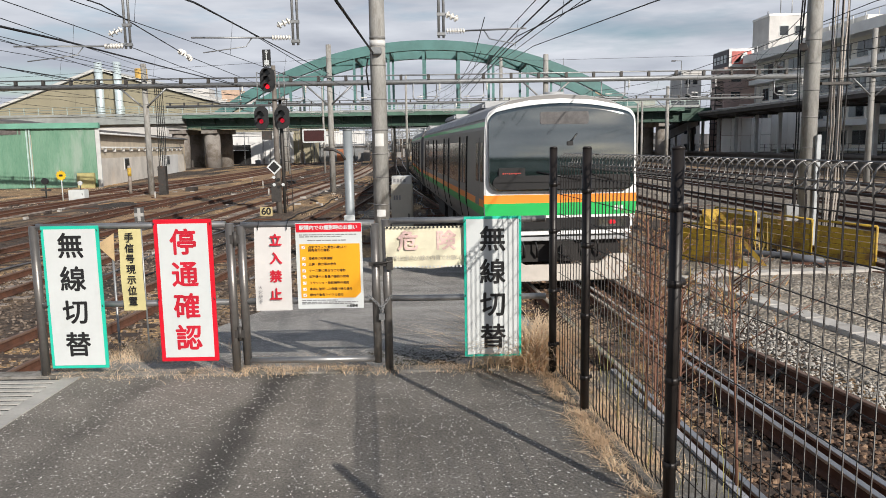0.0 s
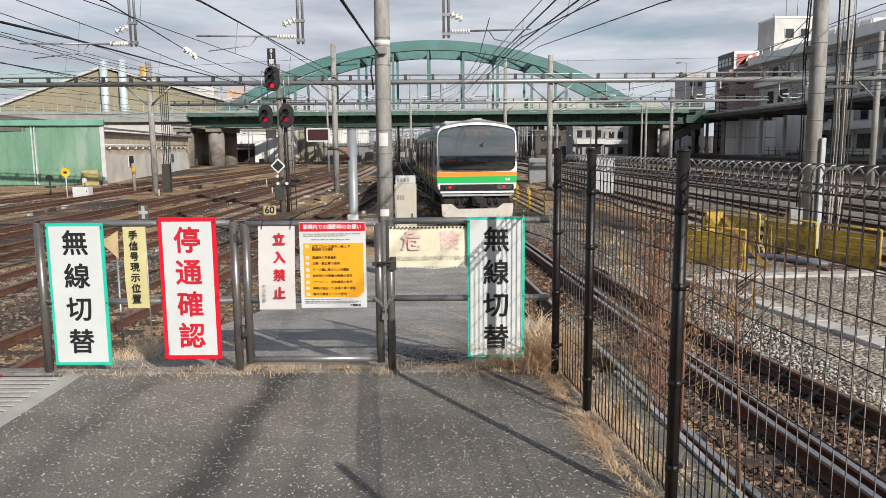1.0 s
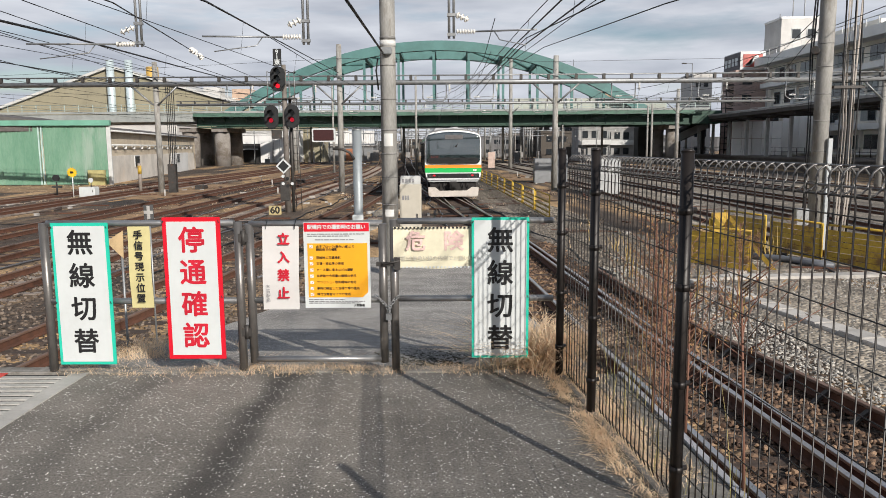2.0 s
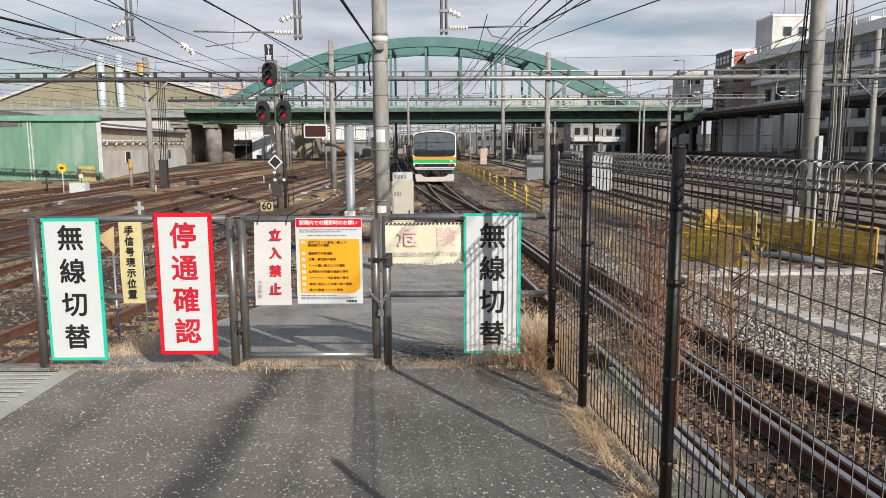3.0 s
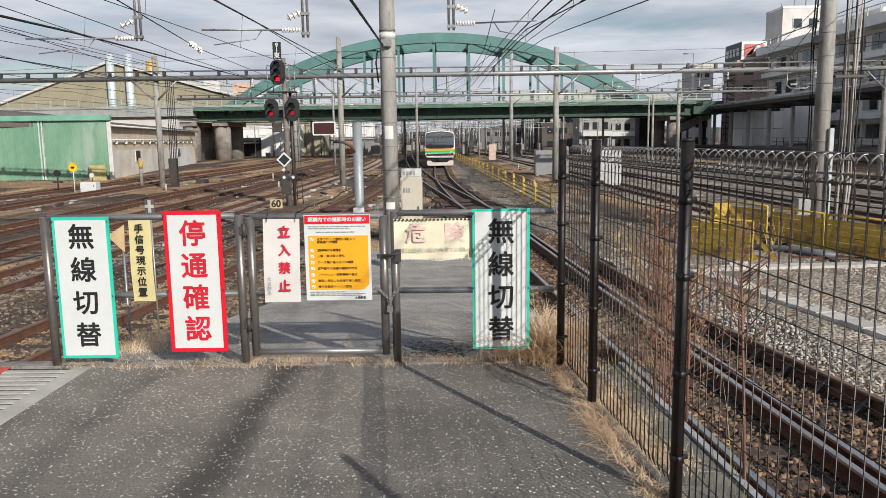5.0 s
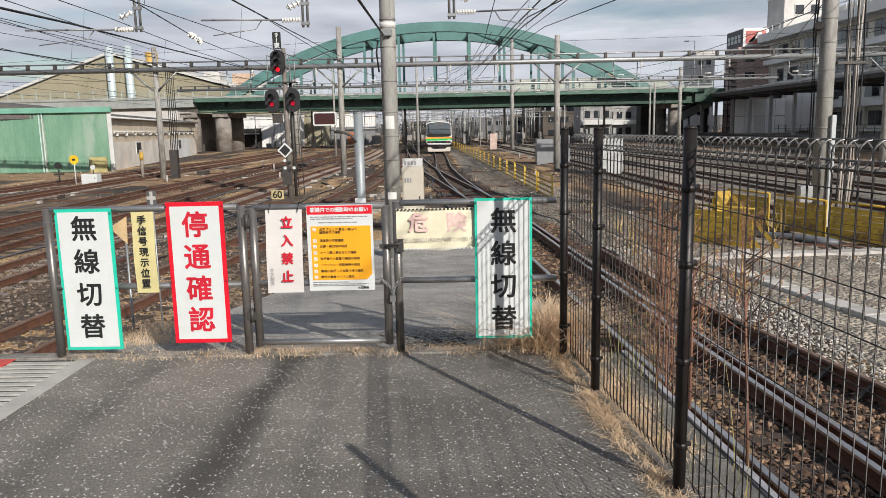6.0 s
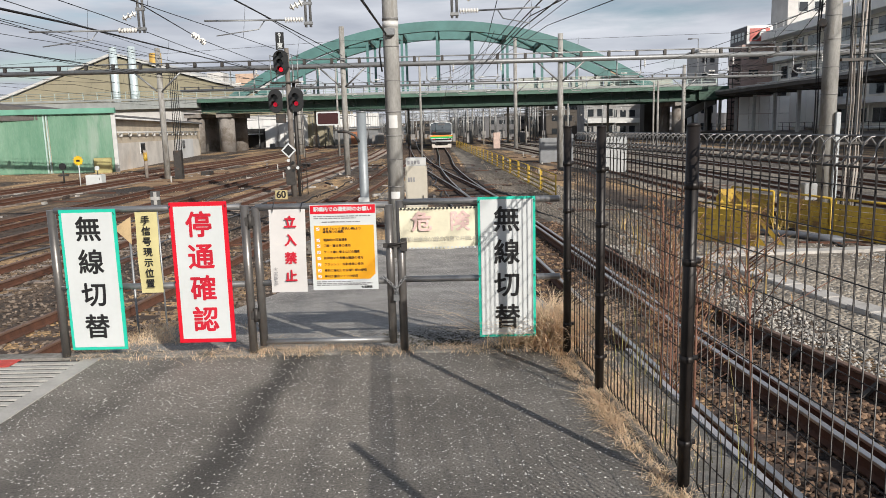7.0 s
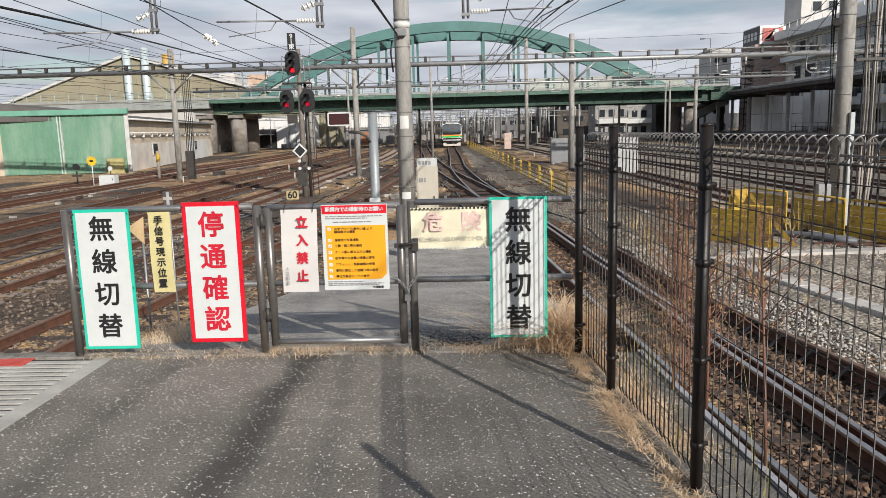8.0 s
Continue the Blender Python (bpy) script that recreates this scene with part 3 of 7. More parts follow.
TAIL_RED = mat("tail_red", (0.4, 0.01, 0.01), 0.3, bump=0, emit=(1.0, 0.03, 0.08, 0.35))
LED_RED = mat("led_red", (0.2, 0.02, 0.01), 0.5, bump=0, emit=(1.0, 0.12, 0.1, 0.3))

HALF, FLOOR, TOP, CAR = 1.475, 0.95, 3.62, 19.5


def section(inset=0.0):
    """Half outline of the body from the sill up to the roof centre: (x, z)."""
    pts = [(1.36, 0.9), (1.43, 1.12), (1.475, 1.45), (1.475, 1.75), (1.46, 2.6), (1.44, 3.0), (1.4, 3.2), (1.27, 3.38), (0.95, 3.53), (0.5, 3.61), (0.0, 3.64)]
    return [(x - inset if x > inset else x, z) for x, z in pts]


def outline(inset=0.0, zmin=None, zmax=None):
    h = section(inset)
    return h + [(-x, z) for x, z in reversed(h[:-1])]


def body_x(z):
    s = section()
    for (x0, z0), (x1, z1) in zip(s, s[1:]):
        if z0 <= z <= z1:
            return x0 + (x1 - x0) * (z - z0) / (z1 - z0)
    return 1.36


def side_panel(bm, y0, y1, z0, z1, proud, thick=0.02, n=4, side=1):
    """A thin panel that follows the curve of the car's side."""
    for i in range(n):
        a, b = z0 + (z1 - z0) * i / n, z0 + (z1 - z0) * (i + 1) / n
        xa, xb = body_x(a) + proud, body_x(b) + proud
        v = [bm.verts.new((side * x, y, z)) for x, y, z in
             ((xa, y0, a), (xa, y1, a), (xb, y1, b), (xb, y0, b), (xa - thick, y0, a), (xa - thick, y1, a), (xb - thick, y1, b), (xb - thick, y0, b))]
        for f in ((0, 1, 2, 3), (7, 6, 5, 4), (0, 4, 5, 1), (3, 2, 6, 7), (1, 5, 6, 2), (0, 3, 7, 4)):
            bm.faces.new([v[i] for i in f])


def front_plate(pts, y, thick=0.04):
    bm = B()
    return prism(bm, pts, y, y + thick)


def rounded(x0, z0, x1, z1, r, n=5, arch=0.0):
    """A rectangle with round corners; arch lifts the top edge in the middle."""
    out = []
    for cx, cz, a0 in ((x1 - r, z0 + r, -90), (x1 - r, z1 - r, 0), (x0 + r, z1 - r, 90), (x0 + r, z0 + r, 180)):
        for i in range(n + 1):
            a = radians(a0 + 90 * i / n)
            out.append((cx + r * math.cos(a), cz + r * math.sin(a)))
    if arch:
        w = max(abs(x0), abs(x1))
        k = []
        for i, (x, z) in enumerate(out):
            k.append((x, z))
            if i == 2 * n + 1:
                for j in range(1, 8):
                    t = j / 8
                    k.append((x + (x0 + r - x) * t, z))
        out = [(x, z + (arch * (1 - (x / w) ** 2) if z > (z0 + z1) / 2 else 0)) for x, z in k]
    return out


def windscreen(w, z0, z1, r, arch, n=22, m=18):
    """A bulging pane with round corners: it leans back more and more towards its top."""
    def drop(x):
        d = max(0.0, abs(x) - (w - r))
        return r - math.sqrt(max(0.0, r * r - d * d))

    def depth(x, z):
        t = (z - z0) / 1.6
        return -0.135 + 0.0279 * (0.5 * t + 2.75 * t * t) + 0.03 * (x / w) ** 2
    bm = B()
    us = [math.sin(math.pi / 2 * (2 * i / n - 1)) for i in range(n + 1)]
    front = []
    for u in us:
        x = w * u
        a, b = z0 + drop(x), z1 + arch * (1 - u * u) - drop(x)
        front.append([bm.verts.new((x, depth(x, a + (b - a) * k / m), a + (b - a) * k / m)) for k in range(m + 1)])
    for p, q in zip(front, front[1:]):
        for k in range(m):
            bm.faces.new((p[k], q[k], q[k + 1], p[k + 1])).smooth = True
    rim = front[0] + [c[-1] for c in front[1:]] + front[-1][-2::-1] + [c[0] for c in front[-2:0:-1]]
    back = [bm.verts.new((v.co.x, 0.03, v.co.z)) for v in rim]
    for i in range(len(rim)):
        j = (i + 1) % len(rim)
        bm.faces.new((rim[j], rim[i], back[i], back[j]))
    return bm


def car(front):
    c = thing("train_car", "stainless steel commuter train car with orange and green bands" + (", cab end" if front else ""), "train", group="cars of the departing train")
    L0 = 0.0
    bm = B()
    prism(bm, outline(), L0 + (0.12 if front else 0), CAR)
    part("body", bm, BODY_STEEL, c, "brushed stainless steel body")
    bm = B()   # roof skin a little proud of the body
    s = [(x * 1.004, z + 0.012) for x, z in section() if z >= 3.2]
    o = s + [(-x, z) for x, z in reversed(s[:-1])]
    prism(bm, o, L0 + 0.16, CAR - 0.02)
    part("roof", bm, TR_ROOF, c, "pale grey roof")
    for y0, w in ((4.2, 3.2), (11.0, 3.6)):
        bm = B()
        box(bm, -0.9, y0, 3.55, 0.9, y0 + w, 3.75)
        part("air_conditioner", bm, TR_ROOF, c, "grey roof air conditioner", bevel=0.06)
    # sides: bands, doors, windows
    for side in (1, -1):
        bm = B()
        side_panel(bm, 0.14 if front else 0.02, CAR - 0.02, 1.52, 1.66, 0.004, side=side)
        part("orange_band", bm, TR_ORANGE, c)
        bm = B()
        side_panel(bm, 0.14 if front else 0.02, CAR - 0.02, 1.34, 1.52, 0.004, side=side)
        part("green_band", bm, TR_GREEN, c)
        bm = B()
        side_panel(bm, 0.16, CAR - 0.02, 3.06, 3.15, 0.004, side=side)
        part("upper_green_band", bm, TR_GREEN, c)
        doors = [2.75, 7.3, 11.85, 16.4]
        if front:
            doors = [3.6, 8.0, 12.4, 16.8]
            bm = B()
            side_panel(bm, 0.75, 1.3, 1.1, 2.86, 0.006, side=side)
            d = part("cab_door", bm, BODY_STEEL, c)
            bm = B()
            side_panel(bm, 0.83, 1.22, 2.0, 2.76, 0.012, side=side)
            part("door_window", bm, TR_SIDE_GLASS, d)
        for y in doors:
            bm = B()
            side_panel(bm, y - 0.7, y + 0.7, 1.0, 2.92, -0.012, side=side)
            d = part("door_recess", bm, TR_BLACK, c)
            # black strips stand in for the shade on the recess sides
            for k in (-0.78, 0.7):
                bm = B()
                side_panel(bm, y + k, y + k + 0.09, 1.0, 2.92, 0.03, 0.04, side=side)
                part("recess_shade", bm, TR_BLACK, d)
            for k in (-0.66, 0.02):
                bm = B()
                side_panel(bm, y + k, y + k + 0.64, 1.02, 2.9, 0.002, side=side)
                lf = part("door_leaf", bm, BODY_STEEL, c)
                bm = B()
                side_panel(bm, y + k + 0.1, y + k + 0.54, 1.85, 2.76, 0.008, side=side)
                part("door_window", bm, TR_SIDE_GLASS, lf)
        for a, b in zip(doors, doors[1:]):
            bm = B()
            side_panel(bm, a + 1.0, b - 1.0, 1.82, 2.78, 0.005, side=side)
            part("side_window", bm, TR_SIDE_GLASS, c)
        if front:
            bm = B()
            side_panel(bm, 0.25, 0.58, 2.0, 2.76, 0.006, side=side)
            part("cab_window", bm, TR_SIDE_GLASS, c)
    # underframe and bogies
    bm = B()
    box(bm, -1.2, 0.5, 0.72, 1.2, CAR - 0.2, 0.96)
    part("underframe", bm, TR_UNDER, c)
    for y0, w, d in ((5.2, 2.4, 0.5), (8.3, 1.8, 0.45), (11.2, 2.6, 0.5)):
        bm = B()
        box(bm, -1.25, y0, 0.3, 1.25, y0 + w, 0.8)
        part("equipment_box", bm, TR_UNDER, c, bevel=0.03)
    for y in (2.9, 16.6):
        bm = B()
        for sx in (-1, 1):
            box(bm, sx * 1.0 - 0.07, y - 1.5, 0.42, sx * 1.0 + 0.07, y + 1.5, 0.66)
        box(bm, -1.0, y - 0.25, 0.4, 1.0, y + 0.25, 0.7)
        bg = part("bogie", bm, TR_UNDER, c)
        for k in (-1.05, 1.05):
            for sx in (-0.535, 0.535):
                bm = B()
                tube(bm, [(sx - 0.06, y + k, 0.43), (sx + 0.06, y + k, 0.43)], 0.43, 20)
                part("wheel", bm, TR_UNDER, bg)
    if front:
        # face: white surround, dark window, bands, lamps, skirt, coupler
        fo = [(x, z) for x, z in outline() if z >= 1.1]
        w = [(1.43, 1.12), (1.475, 1.45), (1.475, 1.75), (1.465, 2.6), (1.455, 3.0), (1.43, 3.22), (1.36, 3.34), (1.1, 3.44), (0.6, 3.53), (0, 3.56)]
        bm = B()
        prism(bm, w + [(-x, z) for x, z in reversed(w[:-1])], 0.0, 0.14)
        part("face", bm, BODY_WHITE, c, "glossy white front surround", bevel=0.02)
        win = part("windscreen", windscreen(1.395, 1.84, 3.28, 0.17, 0.19), TR_GLASS, c, "large dark reflecting windscreen")
        bm = B()
        prism(bm, rounded(-1.33, 1.87, 1.33, 2.13, 0.14, 5), -0.146, -0.09)
        part("lower_mask", bm, TR_BLACK, win)
        bm = B()
        prism(bm, rounded(-0.42, 3.08, 0.5, 3.31, 0.03, 2), -0.084, -0.05)
        part("destination_display", bm, mat("display_dark", (0.14, 0.135, 0.135), 0.2, bump=0), win, "unlit destination display")
        bm = B()
        prism(bm, rounded(-1.22, 2.1, -0.72, 2.28, 0.02, 2), -0.15, -0.09)
        part("number_display", bm, TR_BLACK, win)
        for k in range(9):
            bm = B()
            box(bm, -1.15 + k * 0.04, -0.154, 2.155 + 0.006 * (k % 3), -1.122 + k * 0.04, -0.149, 2.185)
            part("led_bar", bm, LED_RED, win)
        for x, lean in ((0.35, 0.85), (0.95, 0.6)):
            bm = B()
            tube(bm, [(x, -0.16, 2.03), (x - lean, -0.15, 2.2)], 0.015, 6)
            part("wiper", bm, TR_BLACK, win)
        bm = B()      # small sensor fixed inside the upper part of the glass
        tube(bm, [(0.12, -0.1, 2.72), (0.2, -0.11, 2.8), (0.28, -0.1, 2.9)], 0.018, 6)
        box(bm, 0.08, -0.13, 2.68, 0.2, -0.09, 2.76)
        part("wiper_pivot", bm, TR_BLACK, win, bevel=0.01)
        bm = B()
        prism(bm, [(-1.478, 1.6), (1.478, 1.6), (1.478, 1.76), (-1.478, 1.76)], -0.006, 0.13)
        part("front_orange_band", bm, TR_ORANGE, c)
        bm = B()
        prism(bm, [(-1.462, 1.36), (1.462, 1.36), (1.479, 1.6), (-1.479, 1.6)], -0.006, 0.13)
        part("front_green_band", bm, TR_GREEN, c)
        for k in (0, 0.1):   # company mark as plain bars
            bm = B()
            box(bm, 1.05 + k, -0.012, 1.44, 1.12 + k, -0.005, 1.53)
            part("company_mark", bm, BODY_WHITE, c)
        bm = B()
        prism(bm, rounded(-1.36, 1.1, 1.36, 1.31, 0.04, 3), -0.014, 0.05)
        lp = part("lamp_panel", bm, TR_BLACK, c, "black lamp panel")
        for x in (-1.0, 1.0):
            bm = B()
            prism(bm, rounded(x - 0.28, 1.12, x + 0.28, 1.29, 0.03, 3), -0.02, 0.0)
            cl = part("lamp_lens", bm, TR_GLASS, lp)
            bm = B()
            prism(bm, rounded(x - 0.07, 1.17, x + 0.07, 1.25, 0.03, 3), -0.03, -0.01)
            part("tail_light", bm, TAIL_RED, lp, "glowing red tail light")
        for z0, z1, k in ((0.99, 1.06, 1.36), (0.88, 0.95, 1.3)):
            bm = B()
            box(bm, -k, -0.08, z0, k, 0.06, z1)
            part("bumper_step", bm, BODY_WHITE if z0 > 0.95 else TR_ROOF, c, bevel=0.01)
        bm = B()
        box(bm, -1.2, 0.1, 0.45, 1.2, 0.5, 0.9)
        part("buffer_beam", bm, TR_UNDER, c)
        bm = B()
        box(bm, -0.2, -0.35, 0.55, 0.2, 0.2, 0.9)
        box(bm, -0.11, -0.45, 0.62, 0.13, -0.3, 0.84)
        part("coupler", bm, TR_UNDER, c, "dark steel coupler", bevel=0.03)
        for x in (-0.75, -0.5, 0.45, 0.7):
            bm = B()
            tube(bm, [(x, 0.0, 0.9), (x + 0.03, -0.06, 0.72), (x + 0.05, 0.05, 0.55)], 0.025, 8)
            part("brake_hose", bm, BLACK_RUBBER, c)
        bm = B()
        prism(bm, [(-1.33, 0.6), (-1.3, 0.16), (-1.18, 0.1), (1.18, 0.1), (1.3, 0.16), (1.33, 0.6), (0.95, 0.6), (0.72, 0.42), (-0.72, 0.42), (-0.95, 0.6)], -0.12, -0.04)
        part("skirt", bm, TR_SKIRT, c, "dirty off-white snow skirt", bevel=0.015)
        bm = B()
        tube(bm, [(0.1, 1.0, 3.62), (0.1, 1.0, 3.74)], 0.2, 14)
        box(bm, -0.25, 0.7, 3.62, 0.4, 1.3, 3.68)
        part("roof_antenna", bm, TR_ROOF, c, "roof antenna housing")
    else:
        bm = B()
        box(bm, -0.5, -0.5, 1.0, 0.5, 0.0, 3.1)
        part("gangway", bm, TR_BLACK, c, "black rubber gangway bellows")
    return c


MAIN = LINES["main"]
LEAD = car(True)
REST = [car(False)]
for k in range(3):
    REST.append(copy_thing(REST[0], Matrix()))
FRONT_Y = [(0.0, 14.1), (0.5, 20.9), (1.0, 27.2), (1.5, 33.0), (3.0, 50.6), (3.5, 56.4), (4.0, 62.0), (4.5, 68.0), (5.0, 74.0), (6.5, 93.0), (7.0, 100.0), (7.5, 106.5), (8.0, 113.0)]


def car_pose(y0, y_off):
    """A car whose front stands y_off behind the leading face, with both bogies on the rails."""
    a, b = y0 + y_off + 2.9, y0 + y_off + 16.6
    xa, xb = MAIN(a), MAIN(b)
    s = (xb - xa) / (b - a)
    return pose(xa - s * 2.9, y0 + y_off, RAIL_Z, 0, 0, -math.degrees(math.atan(s)))


# ---------- the road bridge ----------
BY = 105.0
NEARER = Matrix.Translation(EYE) @ Matrix.Scale(1.1, 4) @ Matrix.Translation(-Vector(EYE))   # true size of the span


def bridge():
    br = thing("road_bridge", "green steel tied-arch road bridge over the tracks", "bridge")
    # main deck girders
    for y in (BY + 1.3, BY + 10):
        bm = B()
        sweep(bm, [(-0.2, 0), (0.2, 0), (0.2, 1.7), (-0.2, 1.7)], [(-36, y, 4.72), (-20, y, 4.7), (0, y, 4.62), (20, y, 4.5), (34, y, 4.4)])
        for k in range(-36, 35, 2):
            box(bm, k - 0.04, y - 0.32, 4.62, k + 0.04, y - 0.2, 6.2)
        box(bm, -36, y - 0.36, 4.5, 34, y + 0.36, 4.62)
        part("girder", bm, GIRDER_SHADED_GREEN, br, "green steel plate girder, darkened in colour for shade")
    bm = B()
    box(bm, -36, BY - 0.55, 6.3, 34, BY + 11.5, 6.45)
    part("deck", bm, GIRDER_SHADED_GREEN, br)
    bm = B()
    box(bm, -36, BY - 0.66, 5.98, 34, BY - 0.56, 6.46)
    box(bm, -36, BY - 0.72, 5.94, 34, BY - 0.4, 5.99)
    part("fascia_beam", bm, mat("fascia_green", (0.075, 0.155, 0.115), 0.55, scale=0.6, fine=8, amount=0.35, bump=0.03, grime=(0.05, 0.09, 0.07)), br, "green edge beam of the footway")
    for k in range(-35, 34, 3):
        part("footway_bracket", prism(B(), [(0, 6.3), (0, 5.2), (0.2, 5.2), (1.8, 6.0), (1.8, 6.3)], -0.06, 0.06, pose(k, BY + 1.25, 0, 0, 0, -90)), GIRDER_SHADED_GREEN, br)
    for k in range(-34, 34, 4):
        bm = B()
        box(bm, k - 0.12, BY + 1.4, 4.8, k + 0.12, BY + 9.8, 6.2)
        part("cross_beam", bm, GIRDER_SHADED_GREEN, br)
    bm = B()
    box(bm, -70, BY - 0.7, 6.45, 36, BY - 0.45, 6.75)
    part("kerb", bm, mat("bridge_pale", (0.3, 0.32, 0.31), 0.7, scale=1, amount=0.3), br, "pale concrete parapet kerb")
    # pedestrian railing
    for z in (7.0, 7.35, 7.7):
        part("railing_bar", tube(B(), [(-70, BY - 0.6, z), (36, BY - 0.6, z)], 0.035, 6), mat("bridge_railing", (0.42, 0.5, 0.47), 0.6, 0.2, scale=1), br)
    pm = None
    for k in range(-70, 37, 2):
        if pm is None:
            bm = B()
            box(bm, -0.05, -0.04, 0, 0.05, 0.04, 1.0)
            pm = finish(bm, "railing_post", mat("bridge_railing", (1, 1, 1)))
        ob = new("railing_post", pm)
        ob.parent, ob.location = br, (k, BY - 0.6, 6.74)
    # two arch ribs with hangers and cross bracing
    def arch_z(x):
        u = (x + 1.9) / 30.5
        return 15.9 - 9.4 * u * u - 0.55 * u ** 4 + 0.0

    for y in (BY + 0.4, BY + 10.6):
        bm = B()
        ring = []
        N = 48
        for i in range(N + 1):
            x = -1.9 - 29.5 + 59 * i / N
            z = arch_z(x)
            d = Vector((1, 0, (arch_z(x + 0.1) - arch_z(x - 0.1)) / 0.2)).normalized()
            nrm = Vector((-d.z, 0, d.x))
            h = 0.66
            c = Vector((x, y, z - 0.4))
            ring.append([bm.verts.new(c + nrm * a + Vector((0, b, 0))) for a, b in ((h, -0.45), (h, 0.45), (-h, 0.45), (-h, -0.45))])
        for p, q in zip(ring, ring[1:]):
            for j in range(4):
                bm.faces.new((p[j], p[(j + 1) % 4], q[(j + 1) % 4], q[j]))
        bm.faces.new(ring[0])
        bm.faces.new(ring[-1])
        part("arch_rib", bm, BRIDGE_GREEN, br, "green steel box arch rib")
        for x in (-25.5, -21, -16.5, -12, -7.2, -2.3, 2.6, 7.4, 12.2, 17, 21.5):
            z = arch_z(x) - 0.9
            if z > 7:
                bm = B()
                box(bm, x - 0.17, y - 0.16, 6.4, x + 0.17, y + 0.16, z)
                part("hanger", bm, BRIDGE_GREEN, br)
    for x in (-16.5, -12, -7.2, -2.3, 2.6, 7.4, 12.2):
        z = arch_z(x) - 0.7
        bm = B()
        box(bm, x - 0.25, BY + 0.8, z - 0.3, x + 0.25, BY + 10.2, z + 0.3)
        part("arch_brace", bm, BRIDGE_GREEN, br)
    for a, b in ((-16.5, -12), (-12, -7.2), (2.6, 7.4), (7.4, 12.2), (12.2, 17)):
        bm = B()
        tube(bm, [(a, BY + 0.8, arch_z(a) - 0.7), (b, BY + 10.2, arch_z(b) - 0.7)], 0.22, 6)
        part("arch_diagonal", bm, BRIDGE_GREEN, br)
    # piers and approach spans on both sides
    for x, w in ((-33, 2.2), (-37.5, 2.4), (31.7, 1.5)):
        bm = B()
        tube(bm, [(x, BY + 2.6, GROUND_Z - 0.1), (x, BY + 2.6, 4.5)], w / 2, 16)
        tube(bm, [(x, BY + 9, GROUND_Z - 0.1), (x, BY + 9, 4.5)], w / 2, 16)
        box(bm, x - w / 2, BY + 1.2, 3.9, x + w / 2, BY + 11, 4.5)
        part("pier", bm, mat("pier_concrete", (0.26, 0.24, 0.22), 0.9, scale=0.8, fine=20, grime=(0.14, 0.12, 0.1), grime_at=0.55), br, "stained concrete bridge pier")
    bm = B()
    box(bm, -80, BY - 0.5, 5.3, -36.1, BY + 11, 6.4)
    part("approach_span", bm, mat("bridge_pale", (1, 1, 1)), br)
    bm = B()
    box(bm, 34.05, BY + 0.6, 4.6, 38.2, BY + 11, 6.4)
    part("approach_span", bm, GIRDER_SHADED_GREEN, br)
    br.matrix_world = NEARER
    return br


bridge()
# ---------- barrier with gate across the platform end ----------
BARY = 5.16


def post_bar(bm, x, y, z0, z1, r=0.03, n=14):
    return tube(bm, [(x, y, z0), (x, y, z1)], r, n)


def barrier_section(name, label, posts, rails):
    t = thing(name, label, "barrier", pose(0, 0, 0))
    for x, z1 in posts:
        part("post", post_bar(B(), x, BARY, -0.02, z1), BARRIER_PAINT, t)
    for x0, x1, z in rails:
        part("rail", tube(B(), [(x0, BARY, z), (x1, BARY, z)], 0.0225, 14), RAIL_TOPBAR, t, "dull grey metal rail")
    return t


left_sec = barrier_section("barrier", "brown-grey tubular steel barrier at the platform end", [(-2.885, 1.09), (-1.505, 1.09)], [(-2.86, -1.53, 1.085), (-2.86, -1.53, 0.527)])
right_sec = barrier_section("barrier", "tubular steel barrier between the gate and the mesh fence", [(-0.405, 1.1)], [(-0.38, 0.72, 1.09), (-0.38, 0.72, 0.536)])
gate = thing("gate", "closed tubular steel gate locked with a chain", "gate")
for x in (-1.425, -0.485):
    part("post", post_bar(B(), x, BARY, 0.07, 1.075), BARRIER_PAINT, gate)
for z, m_ in ((1.075, RAIL_TOPBAR), (0.53, RAIL_TOPBAR), (0.095, RAIL_TOPBAR)):
    part("rail", tube(B(), [(-1.425, BARY, z), (-0.485, BARY, z)], 0.0225, 14), m_, gate)
for z in (0.98, 0.3):
    bm = B()
    tube(bm, [(-1.465, BARY - 0.02, z - 0.05), (-1.465, BARY - 0.02, z + 0.05)], 0.016, 10)
    box(bm, -1.5, BARY - 0.03, z - 0.03, -1.43, BARY - 0.012, z + 0.03)
    part("hinge", bm, STEEL_DARK, gate)
bm = B()
box(bm, -0.53, BARY - 0.045, 0.775, -0.37, BARY - 0.03, 0.805)
tube(bm, [(-0.49, BARY - 0.05, 0.79), (-0.36, BARY - 0.055, 0.815)], 0.009, 8)
box(bm, -0.4, BARY - 0.06, 0.75, -0.36, BARY - 0.03, 0.84)
part("latch", bm, STEEL_DARK, gate, "sliding bolt latch")

